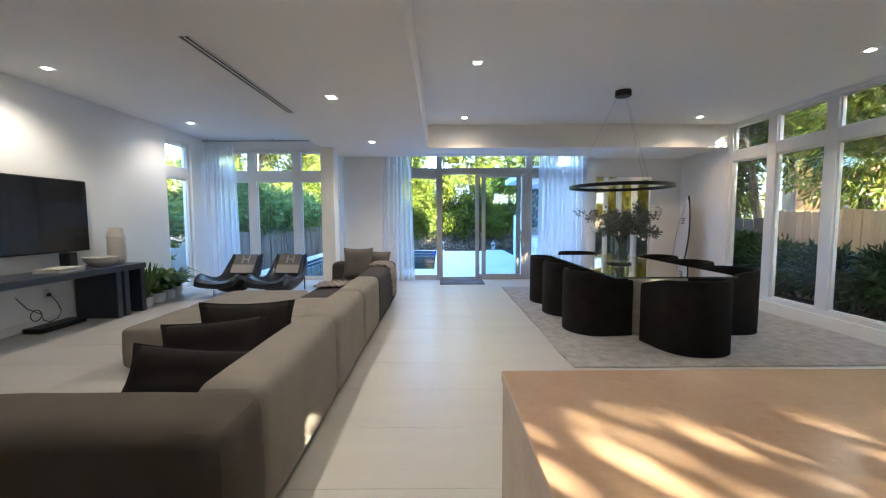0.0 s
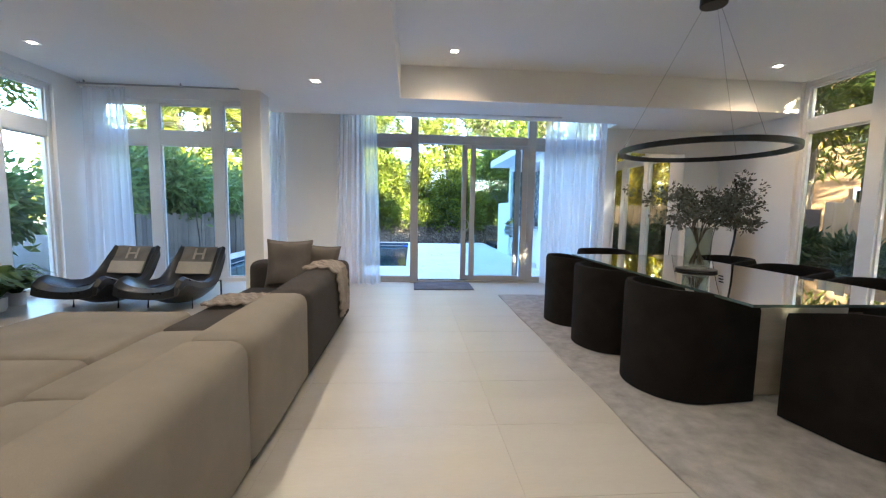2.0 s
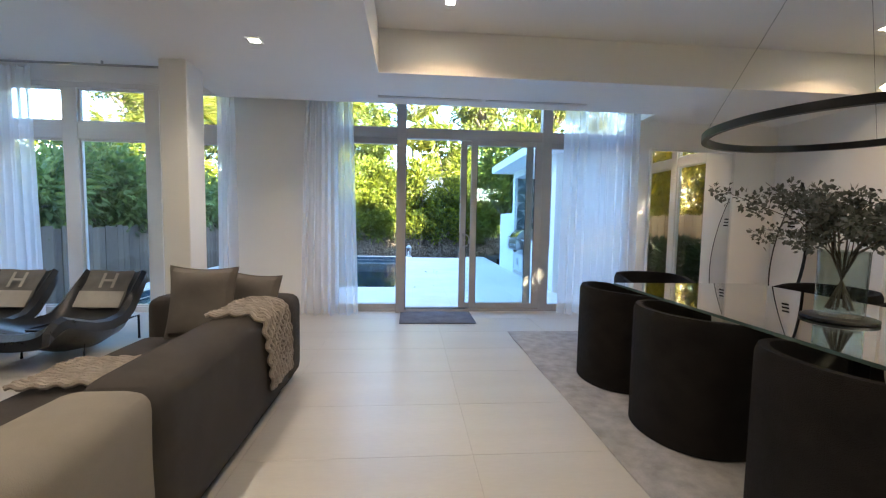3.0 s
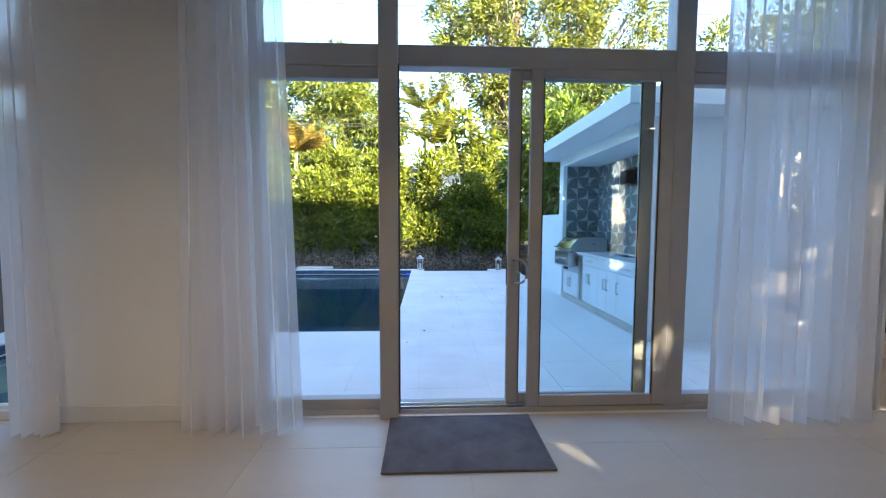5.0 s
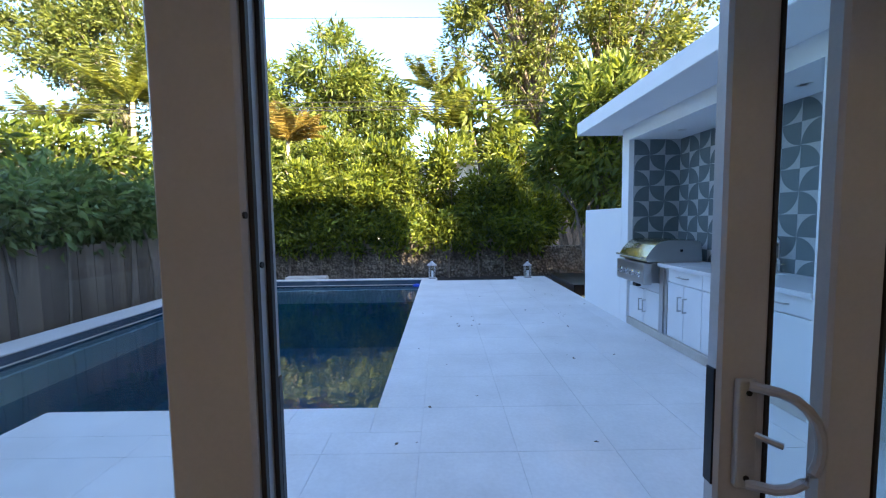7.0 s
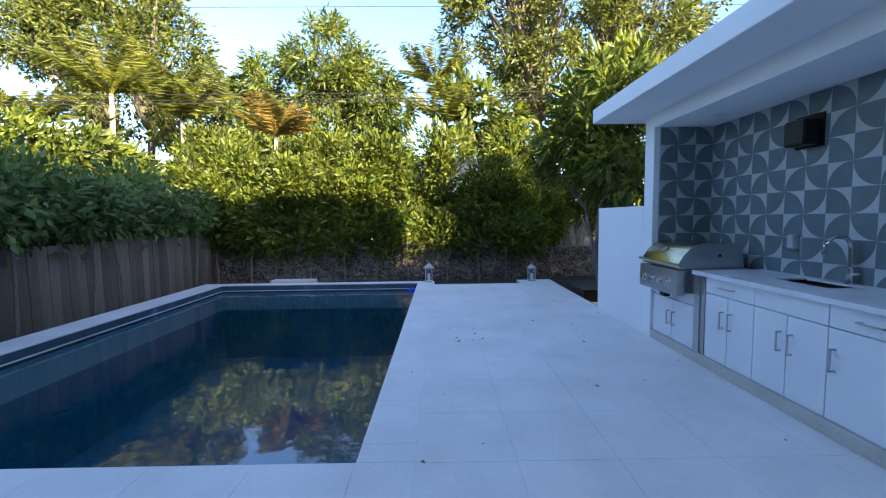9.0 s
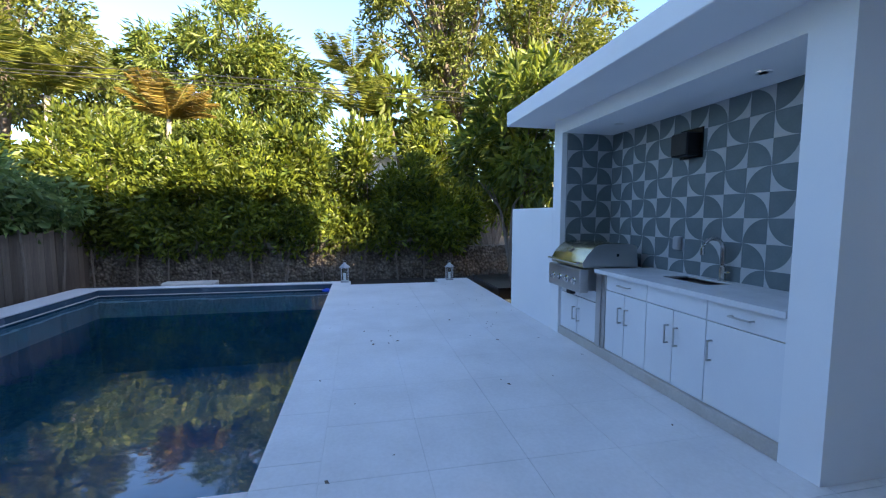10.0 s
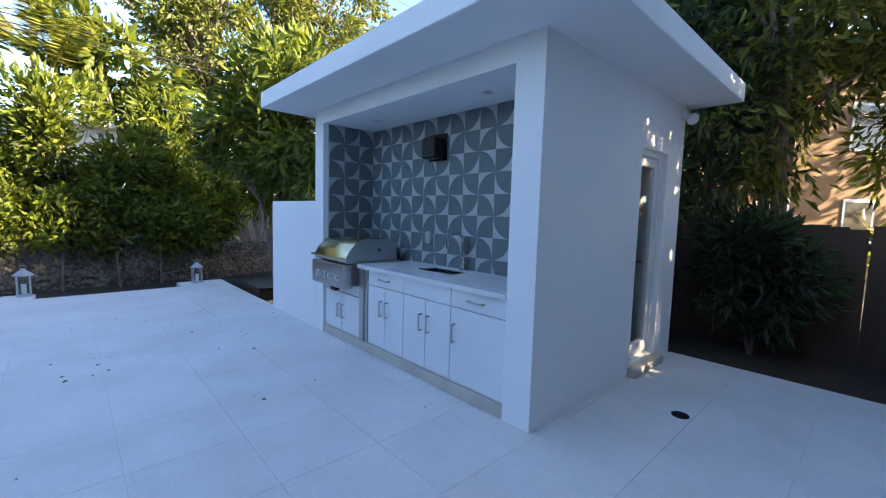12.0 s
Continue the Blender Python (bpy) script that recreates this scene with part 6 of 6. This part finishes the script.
# the tree at y -4.4 is unseen, added to dapple sun on the island
for k, (x, y, h, s) in enumerate(((9.6, 16.0, 5.6, 1.0), (9.2, 12.4, 6.4, 1.0), (10.6, 10.4, 6.6, 1.0), (10.5, 19.5, 6.8, 1.1), (11.8, 8.0, 6.8, 1.0), (7.2, -4.4, 6.2, 1.55), (9.3, 8.9, 6.0, 0.95), (11.6, 12.8, 7.6, 1.3), (-8.9, 12.8, 5.0, 0.95), (-9.0, 9.6, 4.8, 0.9))):
    tree("garden_tree", (x, y, -0.2), [((x - 0.4, y, h * 0.42), 0.09), ((x + 0.6, y + 0.4, h * 0.45), 0.09)], [(x - 0.5, y, h * 0.62, 1.5 * s, 1.6 * s, 1.3), (x + 0.3, y + 0.3, h * 0.88, 1.7 * s, 1.7 * s, 1.3), (x - 0.9, y + 0.5, h * 0.40, 0.8, 1.2, 0.8)], 150 if k == 1 else 620 if y < -3 else 190, 16 if y < -3 else 44, 0.5 if y < -3 else 0.24, 0.18, 0.30, LEAF_OAK if k % 2 else LEAF_MANGO, "tall leafy tree beyond the board fence or, unseen, south of the house", r0=0.13, droop=0.5, seed=50 + k, group="side garden trees", limbs=20 if k == 1 else 46)
for k, (x, y, h) in enumerate(((7.2, 13.9, 2.9), (7.25, 12.3, 1.4), (7.1, 15.2, 3.2), (7.2, 9.4, 0.8), (7.25, 8.4, 0.7), (7.25, 7.4, 0.75), (7.25, 6.2, 0.8), (7.2, 4.4, 0.8), (7.2, 10.4, 0.9))):
    tree("bed_shrub", (x, y, -0.16), [((x, y, 0.4), 0.02), ((x + 0.1, y + 0.2, 0.5), 0.02)], [(x, y, h * 0.55, 0.42, 0.6, h * 0.45), (x, y + 0.2, h * 0.8, 0.36, 0.45, h * 0.3)], 110, 26, 0.11, 0.15, 0.28, LEAF_DARK, "dark green shrub in the side bed", "shrub", 0.025, 0.2, 80 + k, "side bed shrubs", 18)


def bamboo(x, y, seed):
    t = thing("bamboo_clump", x, y, -0.2, 0, "tall sunlit yellow-green bamboo behind the fence, southern clumps unseen sun screens", "bamboo", "bamboo clumps")
    rng = np.random.default_rng(seed)
    spots = []
    for _ in range(11):
        a, r = rng.uniform(0, math.tau), rng.uniform(0.05, 0.45)
        px, py = r * math.cos(a), r * math.sin(a)
        lx, ly, h = rng.normal() * 0.35, rng.normal() * 0.35, rng.uniform(3.8, 5.6)
        bm = bmesh.new()
        tube(bm, [(px, py, 0), (px + lx * 0.2, py + ly * 0.2, h * 0.5), (px + lx, py + ly, h)], [0.022, 0.018, 0.006], 6)
        part("culm", bm, LEAF_GOLD, t, "golden bamboo cane")
        for u in np.linspace(0.22, 1.0, 26):
            spots.append((px + lx * u * u, py + ly * u * u, h * u))
    leaves("foliage", rng, spots, 16, 0.20, 0.21, 0.14, LEAF_BAMBOO, t, 1.0)


# clumps at y 1.4, 0.2 and -0.7 are added to block sun from the floor
for k, (x, y) in enumerate(((8.5, 6.4), (8.5, 5.3), (8.6, 4.2), (8.5, 3.1), (8.6, 2.0), (8.5, 0.9), (8.7, 7.6), (8.7, 1.4), (8.5, 0.2), (8.7, -0.7), (8.4, 2.6))):
    bamboo(x, y, 400 + k)


def palm(x, y, h, fronds, length, mat, seed, label, lean=0.0, r0=0.09):
    t = thing("palm_tree", x, y, -0.2, 0, label, "palm", "garden palms")
    rng = np.random.default_rng(seed)
    bm = bmesh.new()
    pts = [(lean * (k / 8) ** 2, 0.05 * math.sin(k), h * k / 8) for k in range(9)]
    tube(bm, pts, [r0 * (1.25 - 0.5 * k / 8) for k in range(9)], 10)
    part("trunk", bm, PALM_BARK, t, "pale ringed palm trunk")
    top = np.array(pts[-1])
    for f in range(fronds):
        a = f * 2.399 + rng.uniform(-0.2, 0.2)
        rise = rng.uniform(0.6, 1.4)
        c, s = math.cos(a), math.sin(a)
        line = []
        for q in range(15):
            u = q / 14
            rad = length * (u - 0.12 * u * u) * math.cos(rise * 0.75)
            z = length * (math.sin(rise) * u - 0.36 * u * u * (1.1 - 0.35 * rise))
            line.append(top + np.array([c * rad, s * rad, z]))
        bm = bmesh.new()
        tube(bm, [tuple(p) for p in line], [0.018 * (1.05 - q / 14) + 0.003 for q in range(15)], 5)
        stalk = part("frond", bm, mat, t)
        pos, way, ln = [], [], []
        for q in range(64):
            u = 0.10 + 0.88 * q / 63
            i = min(13, int(u * 14))
            p0 = line[i] + (line[i + 1] - line[i]) * (u * 14 - i)
            d = line[i + 1] - line[i]
            d = d / np.linalg.norm(d)
            side = np.cross(d, (0, 0, 1.0))
            side = side / max(1e-6, np.linalg.norm(side))
            for sg in (-1, 1):
                pos.append(p0)
                way.append(d * 0.75 + side * sg + np.array([0, 0, -0.5 + rng.uniform(-0.15, 0.15)]))
                ln.append(length * 0.25 * math.sin(math.pi * (0.12 + 0.8 * u)) + 0.05)
        v, tri = leaf_arrays(rng, np.array(pos), np.array(way), np.array(ln), 0.075, 0.02)
        ob = numpy_mesh("leaf_blade", v, tri, mat)
        ob.parent = stalk


palm(-6.8, 24.0, 4.7, 16, 2.3, LEAF_PALM, 1, "feathery palm lit by the low sun")
palm(-9.1, 24.2, 5.6, 15, 2.3, LEAF_PALM, 2, "tall feathery palm beyond the fence")
palm(-11.6, 24.0, 4.6, 13, 2.0, LEAF_PALM, 3, "smaller palm with yellowing fronds", 0.2, 0.07)
palm(-3.6, 22.9, 4.0, 15, 1.5, LEAF_GOLD, 4, "small palm with golden drying fronds", 0.1, 0.07)
palm(1.4, 23.4, 4.4, 11, 1.6, LEAF_PALM, 5, "arching palm above the hedge", -0.1, 0.07)
palm(1.0, 24.8, 6.0, 13, 1.8, LEAF_PALM, 6, "slim palm behind the hedge", 0.0, 0.08)

# far woods
rng = np.random.default_rng(77)
far = np.stack([rng.uniform(-34, 30, 900), rng.uniform(41, 46, 900), rng.uniform(0.0, 5.5, 900)], axis=1)
far[:, 2] *= 0.75 + 0.35 * np.sin(far[:, 0] * 0.4)
t = thing("distant_trees", 0, 0, 0, 0, "distant line of green trees beyond the gardens", "trees")
tagged(t, kind="stuff")
leaves("foliage", rng, far, 40, 0.5, 0.5, 0.45, LEAF_OAK, t, 0.3)
east = np.stack([rng.uniform(13, 22, 700), rng.uniform(-8, 34, 700), rng.uniform(0.0, 8.5, 700)], axis=1)
# south of y 6 the trees are unseen, kept sparse to dapple the sun
east = east[~((east[:, 0] > 11.0) & (east[:, 1] > 11.5) & (east[:, 1] < 24)) & ((east[:, 1] > 6) | (np.arange(len(east)) % 8 == 0))]
t = thing("distant_trees", 0, 0, 0, 0, "line of green trees behind the side garden", "trees")
tagged(t, kind="stuff")
leaves("foliage", rng, east, 46, 0.42, 0.34, 0.4, LEAF_OAK, t, 0.3)

# overhead lines
for k, (y, z, sag) in enumerate(((22.4, 4.72, 0.1), (22.45, 4.60, 0.12), (22.4, 4.48, 0.1), (26.5, 9.2, 0.2), (26.5, 10.8, 0.2))):
    bm = bmesh.new()
    tube(bm, [(-45 + 90 * q / 30, y + 0.03 * q, z + 0.3 - sag * 4 * (q / 30) * (1 - q / 30)) for q in range(31)], 0.011, 5)
    tagged(mesh_object("overhead_cable", bm, GASKET), "black overhead cable strung above the hedge", "cable", "overhead cables")

# leaf litter on the terrace
rng = np.random.default_rng(9)
t = thing("fallen_leaves", 0, 0, DECK, 0, "few dry brown leaves scattered on the terrace", "leaf litter")
tagged(t, kind="stuff")
pos = np.stack([rng.uniform(0.8, 3.5, 60), rng.uniform(11.9, 19.5, 60), np.full(60, 0.004)], axis=1)
way = rng.normal(size=(60, 3)) * np.array([1, 1, 0.05])
v, tri = leaf_arrays(rng, pos, way, rng.uniform(0.015, 0.045, 60), 0.5, 0.06)
ob = numpy_mesh("dry_leaf", v, tri, BARK)
ob.parent = t

# ---- tiles ----
def tile_mesh(w, d, h, mat, r=0.0012):
    bm = bmesh.new()
    top = [(-w / 2 + r, -d / 2 + r), (w / 2 - r, -d / 2 + r), (w / 2 - r, d / 2 - r), (-w / 2 + r, d / 2 - r)]
    out_ = [(-w / 2, -d / 2), (w / 2, -d / 2), (w / 2, d / 2), (-w / 2, d / 2)]
    a = [bm.verts.new((x, y, 0)) for x, y in out_]
    b = [bm.verts.new((x, y, h - r)) for x, y in out_]
    c = [bm.verts.new((x, y, h)) for x, y in top]
    for u, v in ((a, b), (b, c)):
        for k in range(4):
            bm.faces.new((u[k], u[(k + 1) % 4], v[(k + 1) % 4], v[k]))
    bm.faces.new(c)
    me = bpy.data.meshes.new("tile")
    bm.to_mesh(me)
    bm.free()
    me.materials.append(mat)
    return me


cache = {}


def lay(parent, x0, y0, x1, y1, z, mat, h, gap, key):
    w, dpt = round(x1 - x0 - gap, 3), round(y1 - y0 - gap, 3)
    if w < 0.03 or dpt < 0.03:
        return
    k2 = (key, w, dpt)
    if k2 not in cache:
        cache[k2] = tile_mesh(w, dpt, h, mat)
    ob = new("tile", cache[k2])
    ob.parent = parent
    ob.location = ((x0 + x1) / 2, (y0 + y1) / 2, z)


floor_ob = bpy.data.objects["floor"]
TW, TD = 1.22, 0.615
i = -5
while 1.28 + TW * i < X1:
    j = -10
    while 4.47 + TD * j < Y1:
        a0, b0 = max(X0, 1.28 + TW * i), max(Y0, 4.47 + TD * j)
        a1, b1 = min(X1, 1.28 + TW * (i + 1)), min(Y1, 4.47 + TD * (j + 1))
        if a1 > a0 and b1 > b0:
            lay(floor_ob, a0, b0, a1, b1, -0.002, TILE_IN, 0.002, 0.002, "in")
        j += 1
    i += 1

pave = bpy.data.objects["pavement"]
ZD = DECK - 0.004


def pave_area(x0, y0, x1, y1, ox, oy, s=0.6):
    i = math.floor((x0 - ox) / s)
    while ox + s * i < x1:
        j = math.floor((y0 - oy) / s)
        while oy + s * j < y1:
            a0, b0, a1, b1 = max(x0, ox + s * i), max(y0, oy + s * j), min(x1, ox + s * (i + 1)), min(y1, oy + s * (j + 1))
            if a1 - a0 > 0.03 and b1 - b0 > 0.03:
                lay(pave, a0, b0, a1, b1, ZD, TILE_OUT, 0.004, 0.002, "out")
            j += 1
        i += 1


pave_area(0.98, 11.2, KX + 0.04, 19.82, 0.98, 13.37)
pave_area(KX + 0.04, 11.2, 6.2, KY0, 0.98, 13.37)
pave_area(PIN, 11.2, 0.98, PY0 - 0.35, 0.98, 13.37)
pave_area(PIN, PY0 - 0.35, 0.98, PY0 + 0.012, 0.63, 13.02, 0.6)
pave_area(PX1 - 0.012, PY0 + 0.012, 0.98, 20.3, 0.63, 13.58, 0.615)
pave_area(0.98, 19.82, 1.0, 20.3, 0.98, 13.37)
pave_area(2.88, 19.82, KX + 0.04, 20.3, 0.98, 13.37)
pave_area(-4.2, 11.2, PX0 + 0.012, 20.3, -4.2, 13.4, 0.61)
pave_area(PX0 + 0.012, PY1 - 0.012, PX1 - 0.012, 20.3, -3.7, PY1 - 0.05, 0.6)


# patterned wall tiles: a dark quarter disc on a pale tile, turned by its place
def quarter_tile():
    s, n, th = 0.198, 12, 0.007
    bm = bmesh.new()
    c = bm.verts.new((-s / 2, -s / 2, th))
    arc = [bm.verts.new((-s / 2 + s * math.cos(math.pi / 2 * k / n), -s / 2 + s * math.sin(math.pi / 2 * k / n), th)) for k in range(n + 1)]
    far_ = bm.verts.new((s / 2, s / 2, th))
    for k in range(n):
        f = bm.faces.new((c, arc[k], arc[k + 1]))
        f.material_index = 0
        g = bm.faces.new((far_, arc[k + 1], arc[k]))
        g.material_index = 1
    rim = [c, arc[0], far_, arc[-1]]
    lowv = [bm.verts.new((v.co.x, v.co.y, 0)) for v in rim]
    for k in range(4):
        f = bm.faces.new((rim[k], lowv[k], lowv[(k + 1) % 4], rim[(k + 1) % 4]))
        f.material_index = 1
    bmesh.ops.recalc_face_normals(bm, faces=bm.faces)
    me = bpy.data.meshes.new("tile")
    bm.to_mesh(me)
    bm.free()
    me.materials.append(TILE_DARK)
    me.materials.append(TILE_LIGHT)
    return me


QT = quarter_tile()
splash = tagged(new("splashback"), "slate and white quarter-circle patterned wall tiles", "tiles", kind="structure")
bm = one_box(4.268, KY0 + 0.242, CT, 4.2745, KY1 - 0.202, 2.379)
part("grout", bm, TILE_GROUT, splash)
part("grout", one_box(3.66, KY1 - 0.2065, CT, 4.267, KY1 - 0.2005, 2.379), TILE_GROUT, splash)
TOPZ, S = 2.379, 0.2
TURN_OF = {(0, 0): 270, (0, 1): 0, (1, 0): 180, (1, 1): 90}
FACE_W = Matrix(((0, 0, -1, 0), (-1, 0, 0, 0), (0, 1, 0, 0), (0, 0, 0, 1)))
FACE_S = Matrix(((1, 0, 0, 0), (0, 0, -1, 0), (0, 1, 0, 0), (0, 0, 0, 1)))
for r in range(8):
    z = TOPZ - S * (r + 0.5)
    if z - S / 2 < CT - 0.1:
        continue
    for c in range(13):
        y = KY1 - 0.21 - S * (c + 0.5)
        ob = new("tile", QT)
        ob.parent = splash
        ob.matrix_basis = Matrix.Translation((4.268, y, z)) @ FACE_W @ pose(0, 0, 0, 0, 0, TURN_OF[r % 2, c % 2])
    for c in range(3):
        x = 4.262 - S * (c + 0.5)
        ob = new("tile", QT)
        ob.parent = splash
        ob.matrix_basis = Matrix.Translation((x, KY1 - 0.2065, z)) @ FACE_S @ pose(0, 0, 0, 0, 0, TURN_OF[r % 2, (c + 1) % 2])
